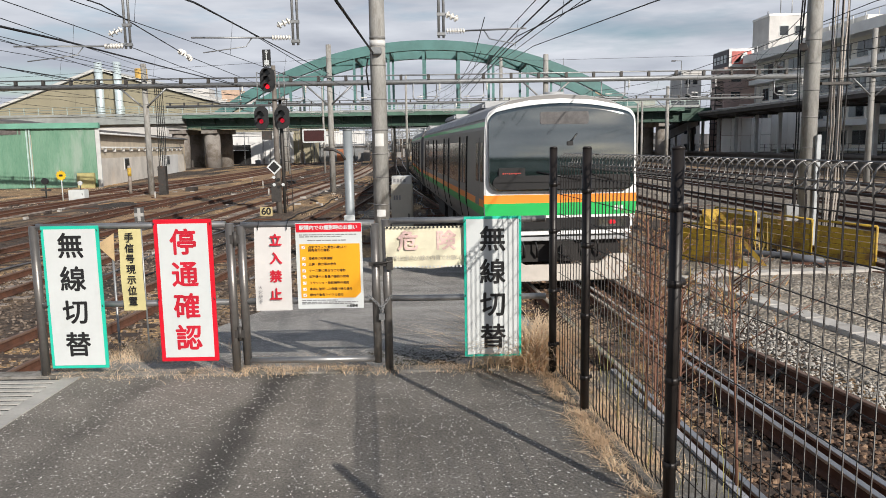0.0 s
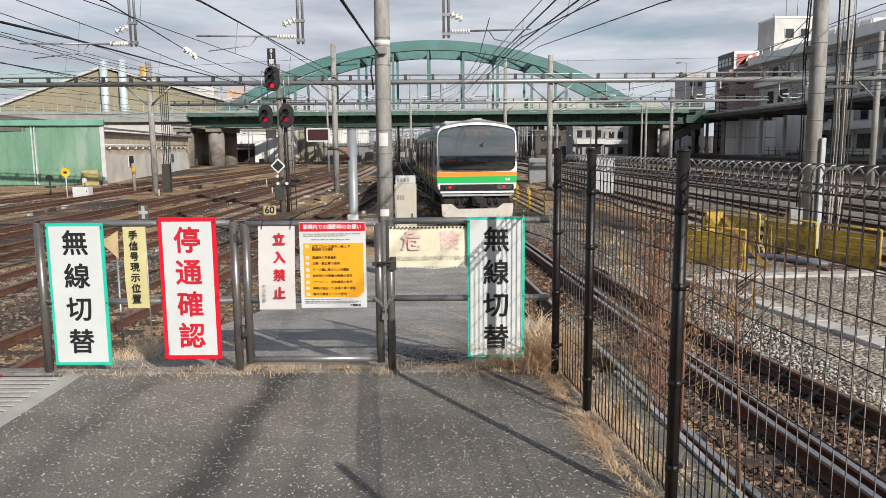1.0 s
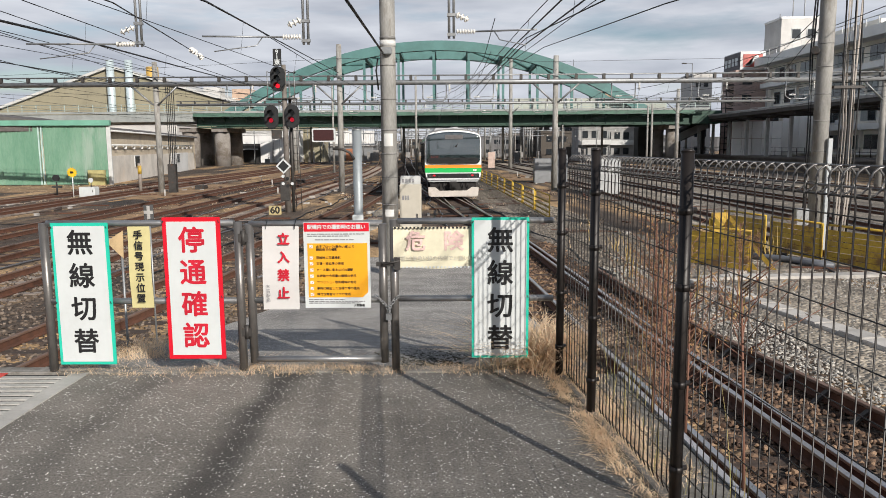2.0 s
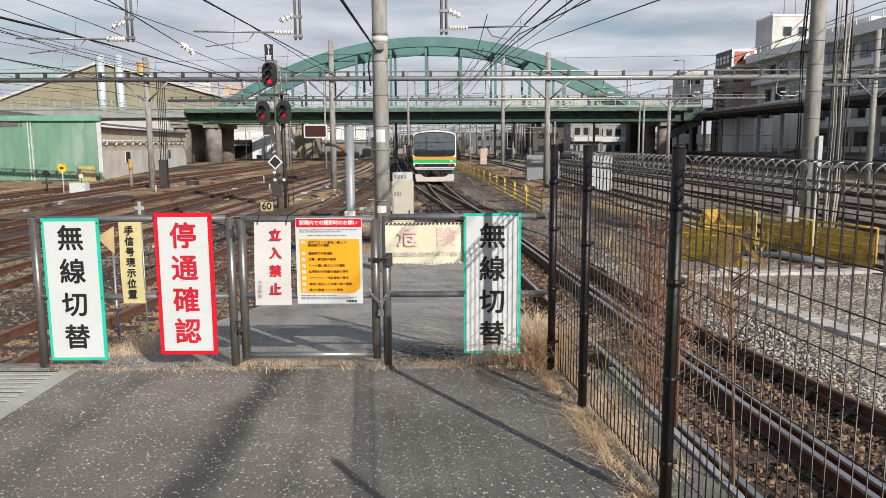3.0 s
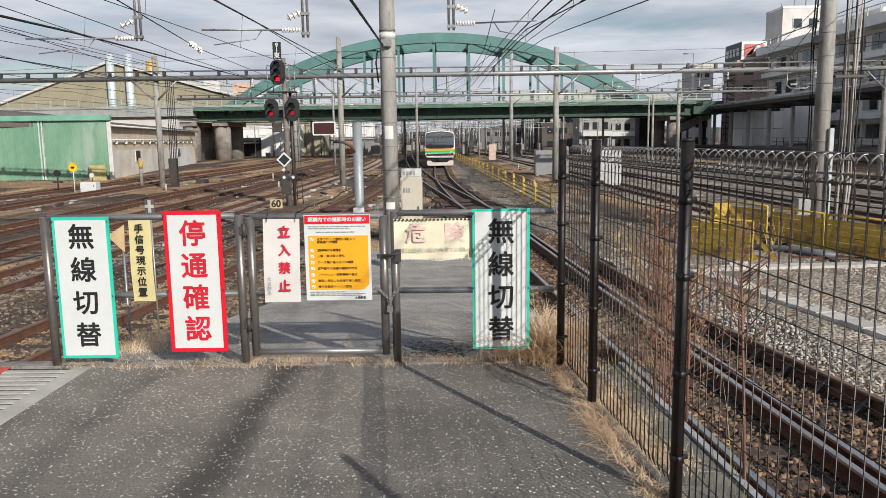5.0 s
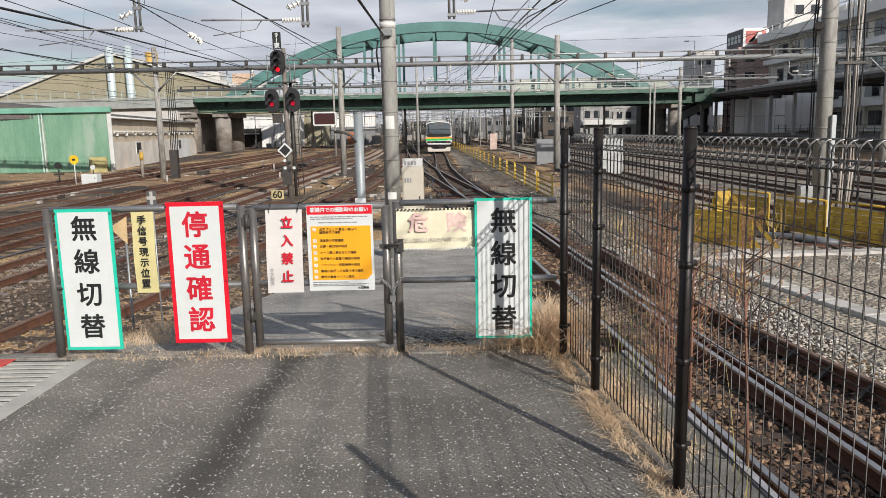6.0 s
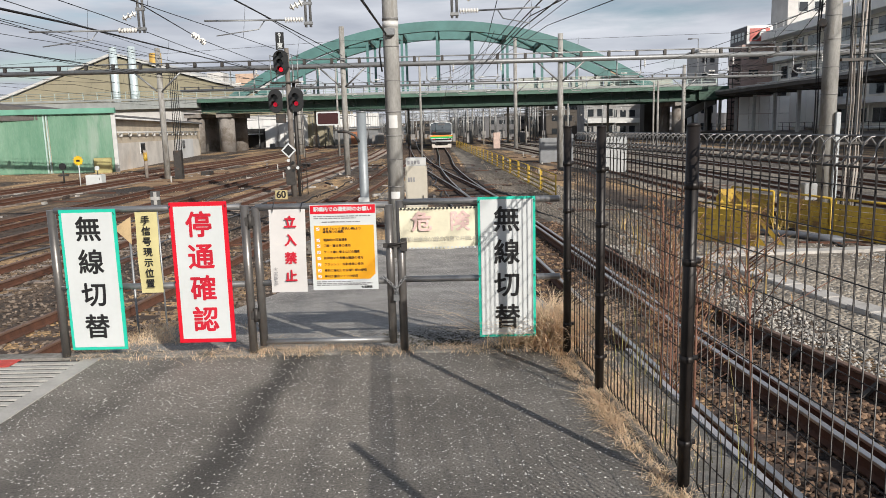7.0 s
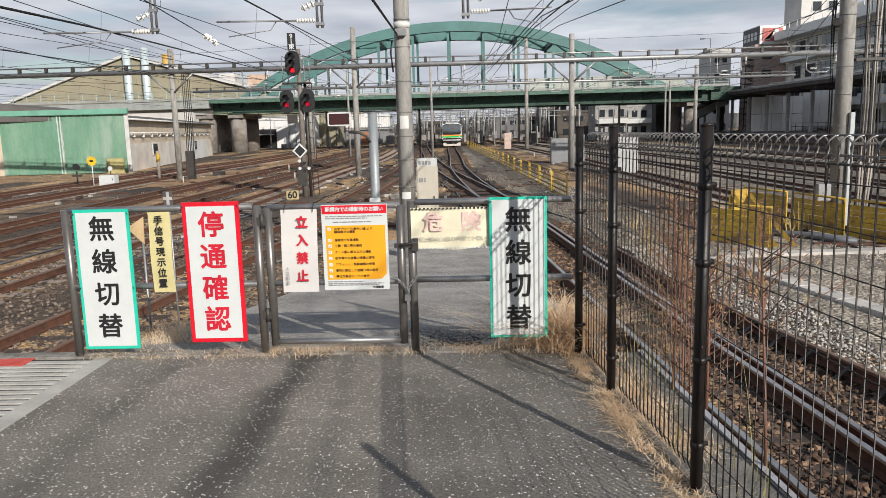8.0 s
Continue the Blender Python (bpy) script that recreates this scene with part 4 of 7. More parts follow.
# chain with a padlock round the gate posts
chain = thing("chain", "hanging steel chain with a padlock on the gate posts", "chain")
link = B()
ringp = [(0.010 * math.cos(a), 0, 0.017 * math.sin(a)) for a in [2 * math.pi * k / 10 for k in range(11)]]
tube(link, ringp, 0.0032, 6, caps=False)
link_me = finish(link, "link", STEEL_GREY)
path = [(-0.535, BARY - 0.03, 0.56), (-0.50, BARY - 0.05, 0.535), (-0.465, BARY - 0.055, 0.50), (-0.445, BARY - 0.055, 0.46), (-0.43, BARY - 0.055, 0.50), (-0.40, BARY - 0.05, 0.54), (-0.36, BARY - 0.03, 0.57)]
for a, b in zip(path, path[1:]):
    a, b = Vector(a), Vector(b)
    k = max(1, round((b - a).length / 0.024))
    for i in range(k):
        ob = new("link", link_me)
        ob.parent = chain
        ob.matrix_basis = Matrix.Translation(a.lerp(b, i / k)) @ (b - a).to_track_quat("Z", "Y").to_matrix().to_4x4() @ pose(0, 0, 0, 0, 0, 90 * (i % 2) + 20)
bm = B()
box(bm, -0.465, BARY - 0.075, 0.395, -0.425, BARY - 0.05, 0.44)
tube(bm, [(-0.457, BARY - 0.062, 0.44), (-0.455, BARY - 0.062, 0.468), (-0.435, BARY - 0.062, 0.468), (-0.433, BARY - 0.062, 0.44)], 0.0045, 6)
part("padlock", bm, STEEL_GREY, chain, "small steel padlock", bevel=0.003)


# ---------- signs on the barrier ----------
def board(name, label, x0, z0, x1, z1, y, border, face, text, ink, char_z, size, thick, bw=0.022, lean=0.0, group="boards on the barrier"):
    """A rigid board with a coloured edge and one column of characters."""
    s = thing(name, label, "sign", pose((x0 + x1) / 2, y, (z0 + z1) / 2, 0, lean, 0), group)
    w, h = (x1 - x0) / 2, (z1 - z0) / 2
    bm = B()
    box(bm, -w, 0.0, -h, w, 0.012, h)
    part("border", bm, border, s, bevel=0.002)
    bm = B()
    box(bm, -w + bw, -0.0025, -h + bw, w - bw, 0.003, h - bw)
    part("panel", bm, face, s)
    for i, ch in enumerate(text):
        lettering("character", ch, size, ink, s, Matrix.Translation((0, -0.0045, h - char_z[0] - i * char_z[1])), thick)
    for sx in (-1, 1):
        for z in (h - 0.035, 0.0 - 0.06):
            bm = B()
            tube(bm, [(sx * (w - 0.012), -0.006, z + 0.012), (sx * (w - 0.006), -0.01, z), (sx * (w - 0.012), 0.05, z - 0.01)], 0.003, 6)
            part("tie_wire", bm, STEEL_DARK, s)
    return s


board("sign_board", "white board with green edge and black column of characters", -2.806, 0.075, -2.403, 1.095, BARY - 0.055, GREEN_TAPE, WHITE_SIGN, "無線切替", INK_BLACK, (0.150, 0.236), 0.185, 0.004, lean=0.0)
board("sign_board", "white board with red edge and red column of characters", -2.02, 0.114, -1.614, 1.13, BARY - 0.055, RED_TAPE, WHITE_SIGN, "停通確認", INK_RED, (0.172, 0.228), 0.19, 0.0045, bw=0.03)
board("sign_board", "white board with green edge, beside the mesh fence", 0.14, 0.118, 0.54, 1.118, BARY - 0.07, GREEN_TAPE, WHITE_SIGN, "無線切替", INK_BLACK, (0.168, 0.232), 0.185, 0.004, bw=0.018)


def bent_sheet(bm, x0, x1, z0, z1, bow, n=10, thick=0.0025, skew=0.0):
    """A thin sheet that bows and shears a little."""
    rows_ = []
    for i in range(n + 1):
        t = i / n
        z = z1 + (z0 - z1) * t
        y = -bow * math.sin(math.pi * t) * 0.6 + bow * 0.4 * math.sin(2.6 * math.pi * t)
        rows_.append([bm.verts.new((x + skew * t, y + d, z)) for x, d in ((x0, 0), (x1, 0), (x1, thick), (x0, thick))])
    for p, q in zip(rows_, rows_[1:]):
        for j in range(4):
            bm.faces.new((p[j], p[(j + 1) % 4], q[(j + 1) % 4], q[j]))
    bm.faces.new(rows_[0])
    bm.faces.new(rows_[-1])
    return bm


PALE_YELLOW = mat("strip_yellow", (0.58, 0.52, 0.26), 0.55, scale=6, fine=50, amount=0.15, bump=0.03, grime=(0.48, 0.42, 0.2))
PAPER = mat("sheet_white", (0.6, 0.585, 0.57), 0.5, scale=4, fine=40, amount=0.1, bump=0.03, grime=(0.66, 0.63, 0.58))
strip = thing("hanging_sign", "faded yellow vinyl strip with black characters tied to the rails", "sign", pose(-2.193, BARY - 0.04, 0))
part("sheet", bent_sheet(B(), -0.078, 0.078, 0.485, 1.066, 0.012, skew=0.0), PALE_YELLOW, strip)
for i, ch in enumerate("手信号現示位置"):
    lettering("character", ch, 0.066, INK_BLACK, strip, Matrix.Translation((0.0, -0.018, 1.006 - 0.0755 * i)), 0.0016)

sheet = thing("hanging_sign", "white plastic sheet with red characters tied to the gate", "sign", pose(-1.195, BARY - 0.04, 0))
part("sheet", bent_sheet(B(), -0.128, 0.128, 0.468, 1.062, 0.012, skew=-0.012), PAPER, sheet)
for i, ch in enumerate("立入禁止"):
    lettering("character", ch, 0.088, INK_RED, sheet, Matrix.Translation((0.022 - 0.012 * i / 3, -0.018, 0.968 - 0.128 * i)), 0.003)
for i, ch in enumerate("大宮駅長"):
    lettering("small_character", ch, 0.03, INK_GREY, sheet, Matrix.Translation((-0.098, -0.018, 0.637 - 0.033 * i)), 0.0)
for x in (-0.1, 0.1):
    part("tie_wire", tube(B(), [(x, -0.012, 1.045), (x + 0.005, -0.02, 1.075), (x + 0.005, 0.03, 1.11)], 0.003, 6), INK_BLACK, sheet)

poster = thing("poster", "white and orange notice poster with a red heading", "poster", pose(-0.803, BARY - 0.045, 0))
ORANGE_PRINT = mat("poster_orange", (0.78, 0.36, 0.015), 0.4, scale=4, amount=0.1, bump=0.01)
bm = B()
box(bm, -0.232, 0, 0.48, 0.232, 0.004, 1.088)
part("sheet", bm, WHITE_SIGN, poster)
bm = B()
box(bm, -0.228, -0.002, 1.024, 0.228, 0.001, 1.084)
part("heading_band", bm, RED_TAPE, poster, "red heading band")
lettering("heading", "駅構内での撮影時のお願い", 0.034, WHITE_SIGN, poster, Matrix.Translation((0, -0.0035, 1.054)), 0.0012)
bm = B()
prism(bm, [(-0.206, 0.556), (0.175, 0.556), (0.214, 0.592), (0.214, 0.941), (-0.206, 0.941)], -0.002, 0.001)
part("orange_panel", bm, ORANGE_PRINT, poster, "orange panel with a list")
rows_text = ["点字ブロック(黄色い線)より\n線路側での撮影", "混雑時の写真撮影", "三脚・脚立等の使用", "ケース類に乗るなどの撮影", "拡声器や大音量の機器の使用", "フラッシュ・投影機等の使用", "車両に接近した自撮り棒の使用", "棒付き集音マイクの使用"]
zs = [0.906, 0.838, 0.797, 0.752, 0.709, 0.664, 0.620, 0.578]
CHECK = mat("check_box", (0.8, 0.8, 0.78), 0.5, bump=0)
for s, z in zip(rows_text, zs):
    lettering("list_line", s, 0.0215, INK_BLACK, poster, Matrix.Translation((-0.146, -0.0035, z)), 0.0003, align="LEFT", line=0.95)
    zz = z + (0.012 if "\n" in s else 0)
    bm = B()
    box(bm, -0.192, -0.0035, zz - 0.011, -0.168, 0, zz + 0.011)
    part("check_box", bm, CHECK, poster)
    bm = B()
    tube(bm, [(-0.188, -0.005, zz), (-0.182, -0.005, zz - 0.007), (-0.170, -0.005, zz + 0.009)], 0.0016, 5)
    part("tick", bm, INK_RED, poster)
for z, a, b in ((1.006, -0.205, 0.2), (0.992, -0.205, 0.09), (0.966, -0.15, 0.12), (0.540, -0.205, 0.05), (0.526, -0.205, 0.19), (0.515, -0.205, 0.16)):
    x = a
    while x < b:      # print too small to read
        w = random.uniform(0.012, 0.04)
        bm = B()
        box(bm, x, -0.0025, z - 0.0035, min(b, x + w), 0.001, z + 0.0035)
        part("print_bar", bm, INK_GREY, poster)
        x += w + 0.006
lettering("signature", "大宮駅長", 0.02, INK_BLACK, poster, Matrix.Translation((0.15, -0.0035, 0.497)), 0.0006)

BANNER = mat("banner_yellow", (0.72, 0.68, 0.51), 0.6, scale=5, fine=30, amount=0.2, bump=0.05, grime=(0.68, 0.62, 0.46))
banner = thing("banner", "sun-faded pale yellow banner tied to the rail", "banner", pose(0, BARY - 0.03, 0))
bm = B()
cols = []
for i in range(25):
    u = i / 24
    x = -0.408 + 0.60 * u
    y = 0.008 * math.sin(7 * u) - 0.004
    zb = 0.755 + 0.012 * u + 0.008 * math.sin(9 * u)
    cols.append([bm.verts.new(v) for v in ((x, y, 1.052), (x, y - 0.004, 0.9), (x, y, zb), (x, y + 0.003, zb), (x, y + 0.003, 1.052))])
for p, q in zip(cols, cols[1:]):
    for j in range(5):
        bm.faces.new((p[j], q[j], q[(j + 1) % 5], p[(j + 1) % 5]))
part("sheet", bm, BANNER, banner)
for i, ch in enumerate("危険"):
    lettering("character", ch, 0.145, INK_FADED, banner, Matrix.Translation((-0.25 + 0.265 * i, -0.0165, 0.945)), 0.004)
lettering("small_line", "撮影は黄色い線の内側でお願い致します", 0.036, mat("ink_faded_grey", (0.55, 0.52, 0.43), 0.6, bump=0), banner, Matrix.Translation((-0.06, -0.0165, 0.83)), 0.0005)
for k in range(21):
    for z in (1.046, 0.768):
        bm = B()
        x = -0.40 + k * 0.027
        box(bm, x, -0.016, z - 0.006, x + 0.0135, -0.012, z + 0.006)
        part("edge_mark", bm, INK_BLACK if z > 1 else WHITE_SIGN, banner)

# ---------- mesh fence along the platform edge ----------
FY = [5.03, 4.28, 3.05, 0.85, -1.15, -3.15]
fence = thing("mesh_fence", "dark brown welded wire mesh fence with rolled top on concrete kerb", "fence")
TOPZ, BOTZ = 1.56, 0.02


def fence_point(y, out=0.0):
    s = -0.108
    k = math.hypot(1, s)
    return Vector((fence_x(y) + out / k, y - out * s / k, 0))


for y in FY:
    p = fence_point(y)
    po = part("post", post_bar(B(), p.x, p.y, -0.05, TOPZ + 0.02, 0.027, 16), FENCE_BROWN, fence)
    part("post_cap", tube(B(), [(p.x, p.y, TOPZ + 0.018), (p.x, p.y, TOPZ + 0.03)], 0.03, 16, r_end=0.02), FENCE_BROWN, po)
    for z in (0.22, 0.6, 1.02, 1.34):
        bm = B()
        tube(bm, [(p.x, p.y, z - 0.018), (p.x, p.y, z + 0.012)], 0.031, 14)
        q = fence_point(y, 0.045)
        tube(bm, [(p.x, p.y, z), (q.x, q.y, z)], 0.012, 8)
        part("clamp", bm, FENCE_BROWN, po)
bm = B()   # one upright wire with rolled top and foot, in the plane across the fence
R = 0.043
low = [(0.012, 0, BOTZ), (0.0, 0, BOTZ + 0.03)]
roll = [(0.0, 0, TOPZ - 0.115), (-0.004, 0, TOPZ - 0.10)]
for k in range(11):
    a = radians(200 - 290 * k / 10)
    roll.append((0.036 + R * math.cos(a), 0, TOPZ - 0.058 + R * math.sin(a)))
tube(bm, low + roll[:1], 0.0034, 6)
wire_me = finish(bm, "upright_wire", FENCE_BROWN)
# Worn grey roll, paler than the fence: sun glint is put into the colour.
FENCE_ROLL = mat("fence_roll_worn_lit", (0.17, 0.165, 0.16), 0.32, 0.35, scale=14, fine=90, amount=0.4, bump=0.03, grime=(0.05, 0.04, 0.035), grime_at=0.56, spec=0.6)
roll_me = finish(tube(B(), roll, 0.003, 6), "rolled_wire", FENCE_ROLL)
for y0, y1 in zip(FY, FY[1:]):
    a, b = fence_point(y0, 0.035), fence_point(y1, 0.035)
    zlist = [0.055 + 0.135 * k for k in range(11)] + [TOPZ - 0.1]
    panel = part("wire_panel", tube(B(), [(a.x, a.y, zlist[-1]), (b.x, b.y, zlist[-1])], 0.0038, 6), FENCE_BROWN, fence)
    for z in zlist[:-1]:
        part("level_wire", tube(B(), [(a.x, a.y, z), (b.x, b.y, z)], 0.0022, 6), FENCE_BROWN, panel)
    for (o, z) in ((0.035 + 0.036, TOPZ - 0.016), (0.035 + 0.075, TOPZ - 0.08)):
        c, d = fence_point(y0, o), fence_point(y1, o)
        part("level_wire", tube(B(), [(c.x, c.y, z), (d.x, d.y, z)], 0.004, 6), FENCE_ROLL, panel)
    n = round((y0 - y1) / 0.06)
    for i in range(1, n):
        p = fence_point(y0 + (y1 - y0) * i / n, 0.035)
        ob = new("upright_wire", wire_me)
        ob.parent = panel
        ob.matrix_basis = pose(p.x, p.y, 0, 0, 0, 6.2)
        ob = new("rolled_wire", roll_me)
        ob.parent = panel
        ob.matrix_basis = pose(p.x, p.y, 0, 0, 0, 6.2)
bm = B()
sweep(bm, [(-0.02, -0.03), (0.035, -0.03), (0.035, 0.022), (-0.015, 0.022)], [tuple(fence_point(5.1, 0.02)), tuple(fence_point(-6, 0.02))])
part("kerb", bm, mat("kerb_concrete", (0.22, 0.2, 0.175), 0.9, scale=6, fine=60, grime=(0.15, 0.14, 0.12), grime_at=0.55), fence, "weathered concrete kerb", bevel=0.01)

# ---------- small markers beyond the barrier ----------
mk = thing("marker_post", "tan arrow board on a thin post beside the track", "marker", pose(-3.3, 7.0, 0))
bm = B()
prism(bm, [(-0.02, 0.72), (0.15, 0.83), (0.14, 0.56)], 0, 0.01)
part("arrow_board", bm, mat("board_tan", (0.55, 0.4, 0.22), 0.6, scale=6), mk)
part("post", tube(B(), [(0.12, 0.02, GROUND_Z), (0.12, 0.02, 0.7)], 0.012, 8), STEEL_GREY, mk)
mk = thing("marker_post", "small grey cross marker on a thin post", "marker", pose(-3.72, 9.0, 0))
bm = B()
box(bm, -0.055, 0, 0.81, 0.055, 0.012, 0.85)
box(bm, -0.018, 0.001, 0.75, 0.018, 0.013, 0.91)
part("cross", bm, mat("cross_grey", (0.42, 0.41, 0.39), 0.7, scale=9), mk)
bm = B()
box(bm, -0.06, 0.013, 0.74, 0.06, 0.02, 0.92)
part("backing", bm, mat("marker_dark", (0.08, 0.08, 0.08), 0.7), mk)
part("post", tube(B(), [(0, 0.03, GROUND_Z), (0, 0.03, 0.8)], 0.012, 8), STEEL_GREY, mk)
# ---------- masts, gantries, overhead line ----------


def concrete_mast(name, label, x, y, z1, r0, r1, bands=()):
    m = thing(name, label, "utility pole", pose(x, y, 0))
    part("shaft", tube(B(), [(0, 0, GROUND_Z - 0.1), (0, 0, z1)], r0, 24, r_end=r1), MAST_CONCRETE, m, "pale grey concrete shaft")
    for z, h, white in bands:
        r = r0 + (r1 - r0) * (z - GROUND_Z) / (z1 - GROUND_Z) + 0.006
        bm = B()
        if white and h > 0.14:      # a bent plate on the front of the shaft
            cols = [(r * math.sin(a), -r * math.cos(a)) for a in [radians(-32 + 8 * k) for k in range(9)]]
            for (xa, ya), (xb, yb) in zip(cols, cols[1:]):
                v = [bm.verts.new(c) for c in ((xa, ya, z), (xb, yb, z), (xb, yb, z + h), (xa, ya, z + h), (xa * 0.96, ya * 0.96, z), (xb * 0.96, yb * 0.96, z), (xb * 0.96, yb * 0.96, z + h), (xa * 0.96, ya * 0.96, z + h))]
                for f in ((0, 1, 2, 3), (3, 2, 6, 7), (1, 0, 4, 5)):
                    bm.faces.new([v[i] for i in f])
        else:
            tube(bm, [(0, 0, z), (0, 0, z + h)], r, 24)
        part("plate" if white else "steel_band", bm, mat("plate_pale", (0.6, 0.6, 0.58), 0.5, scale=4, amount=0.15) if white else mat("band_steel", (0.24, 0.235, 0.225), 0.6, 0.3, scale=6, amount=0.4), m, "white number plate" if white else "")
    return m


centre = concrete_mast("concrete_mast", "round grey concrete overhead-line mast beside the cabinet", -1.32, 16, 8.5, 0.178, 0.15,
                       [(0.12, 0.15, True), (1.62, 0.27, True), (3.7, 0.12, True), (3.85, 0.05, False), (0.36, 0.03, False), (0.95, 0.02, False), (1.45, 0.025, False), (1.95, 0.025, False), (2.6, 0.02, False), (3.3, 0.02, False)])
bm = B()
box(bm, -0.12, -0.28, 3.52, 0.1, -0.16, 3.66)
part("clamp", bm, STEEL_GREY, centre, bevel=0.01)
part("cable", tube(B(), [(-0.2, -0.12, 3.45), (-0.24, -0.1, 3.2), (-0.2, -0.08, 2.8)], 0.02, 8), WIRE, centre)

pylon = concrete_mast("concrete_mast", "thick concrete mast carrying conduits and cables", 9.86, 20, 9.5, 0.205, 0.19, [(z, 0.03, False) for z in (-0.2, 0.6, 1.4, 2.2, 2.9, 3.6, 4.2)])
bm = B()
box(bm, 0.08, -0.3, GROUND_Z, 0.2, -0.2, 1.75)
part("conduit", bm, mat("conduit_pale", (0.42, 0.45, 0.46), 0.45, 0.2, scale=3, amount=0.15), pylon, "pale metal cable duct", bevel=0.01)
for k in range(7):
    xo = 0.42 + 0.075 * k
    pts = [(xo - 0.02 * k, -0.1, GROUND_Z), (xo, -0.12, 0.2), (xo + 0.02 * math.sin(k), -0.12, 2.0), (xo + 0.03 * math.cos(2 * k), -0.1, 3.2), (xo + 0.06 * math.sin(3 * k), -0.1, 5.5)]
    part("riser_cable", tube(B(), pts, 0.024, 8), mat("riser_cable", (0.4, 0.36, 0.32), 0.6, scale=5) if k % 3 else WIRE, pylon)
for z in (0.9, 3.05):
    bm = B()
    box(bm, 0.2, -0.17, z, 1.0, -0.04, z + 0.07)
    part("cable_clamp", bm, STEEL_DARK, pylon)
for k in range(2):
    xo = -0.33 - 0.06 * k
    part("riser_cable", tube(B(), [(xo, -0.1, GROUND_Z), (xo, -0.1, 2.0), (xo - 0.05, -0.1, 3.9), (xo + 0.04, -0.1, 6)], 0.022, 8), WIRE, pylon)
bm = B()
box(bm, -0.62, -0.25, -0.55, -0.28, 0.05, -0.1)
part("switch_box", bm, STEEL_GREY, pylon, "grey steel switch box", bevel=0.015)
bm = B()
tube(bm, [(-0.3, -0.1, 4.0), (-0.42, -0.3, 4.02)], 0.1, 14)
part("loudspeaker", bm, STEEL_DARK, pylon)

# near cross-beam and the brackets that hang from it
beam = thing("gantry_beam", "grey steel overhead-line beam with hanging brackets", "gantry", pose(0, 16, 0))
part("beam", tube(B(), [(-14, 0, 5.9), (-1.3, 0, 5.9), (9.86, 4, 5.9)], 0.16, 14), STEEL_GREY, beam)


def insulator(parent, a, b, discs=7, r=0.055):
    a, b = Vector(a), Vector(b)
    bm = B()
    tube(bm, [a, b], r * 0.45, 8)
    for k in range(discs):
        c = a.lerp(b, (k + 0.5) / discs)
        d = (b - a).normalized() * 0.012
        tube(bm, [c - d, c + d], r, 12)
    return part("insulator", bm, CERAMIC, parent, "white ribbed insulator")


for hx, lo_z, ax0, ax1, az in ((-6.57, 3.74, -8.65, -6.92, 3.8), (-3.04, 3.76, -5.04, -3.6, 3.92), (0.03, 3.86, 0.56, 1.75, 4.0)):
    for dx in (-0.05, 0.05):
        part("hanger_tube", tube(B(), [(hx + dx, 0, lo_z), (hx + dx, 0, 5.9)], 0.028, 8), STEEL_GREY, beam)
    bm = B()
    for z in (lo_z + 0.05, lo_z + 0.45):
        box(bm, hx - 0.09, -0.04, z, hx + 0.09, 0.04, z + 0.06)
    part("bracket_plate", bm, STEEL_GREY, beam)
    d = 1 if ax0 > hx else -1
    insulator(beam, (hx + d * 0.1, 0, az), (hx + d * 0.5, 0, az + 0.0))
    part("arm", tube(B(), [(hx + d * 0.5, 0, az), (ax1 if d > 0 else ax0, -0.6, az - 0.06)], 0.018, 8), STEEL_GREY, beam)
    e = ax1 if d > 0 else ax0
    part("steady_arm", tube(B(), [(hx + d * 0.9, -0.1, az - 0.02), (hx + d * 1.0, -0.2, az - 0.2), (e - d * 0.2, -0.5, az - 0.35)], 0.012, 6), STEEL_GREY, beam)
    insulator(beam, (hx + d * 0.1, 0, az + 0.35), (hx + d * 0.35, -0.1, az + 0.22), 3, 0.07)


def gantry(y, posts, x0, x1, z, drops, r=0.2, beam_r=0.16, upper=True, group="overhead line gantries"):
    g = thing("gantry", "weathered steel pipe gantry on concrete poles across the tracks", "gantry", pose(0, y, 0), group)
    part("beam", tube(B(), [(x0, 0, z), (x1, 0, z)], beam_r, 12), STEEL_GREY, g)
    if upper:
        part("upper_pipe", tube(B(), [(x0, -0.1, z + 0.42), (x1, -0.1, z + 0.42)], 0.045, 8), STEEL_GREY, g)
        k = x0 + 0.5
        saddle = finish(box(B(), -0.09, -0.16, 0.1, 0.09, 0.05, 0.46), "saddle", STEEL_DARK, 0.02)
        while k < x1:
            ob = new("saddle", saddle)
            ob.parent, ob.location = g, (k, 0, z)
            k += 1.75
    for x, top in posts:
        part("pole", tube(B(), [(x, 0.25, GROUND_Z - 0.1), (x, 0.25, top)], r, 16, r_end=r * 0.82), MAST_CONCRETE, g, "round concrete pole")
        for s in (-1, 1):
            part("brace", tube(B(), [(x + s * 0.15, 0.1, z - 1.3), (x + s * 1.5, 0, z - 0.1)], 0.06, 8), STEEL_GREY, g)
    for x in drops:
        bm = B()
        tube(bm, [(x - 0.75, -0.1, z - 0.1), (x - 0.75, -0.1, z - 1.0), (x - 0.5, -0.1, z - 1.2), (x + 0.5, -0.1, z - 1.2), (x + 0.75, -0.1, z - 1.0), (x + 0.75, -0.1, z - 0.1)], 0.045, 8)
        part("hanging_frame", bm, STEEL_GREY, g)
        insulator(g, (x - 0.5, -0.1, z - 0.95), (x - 0.1, -0.1, z - 0.95), 5, 0.06)
        part("arm", tube(B(), [(x - 0.1, -0.1, z - 0.95), (x + 0.9, -0.3, z - 0.95)], 0.025, 6), STEEL_GREY, g)
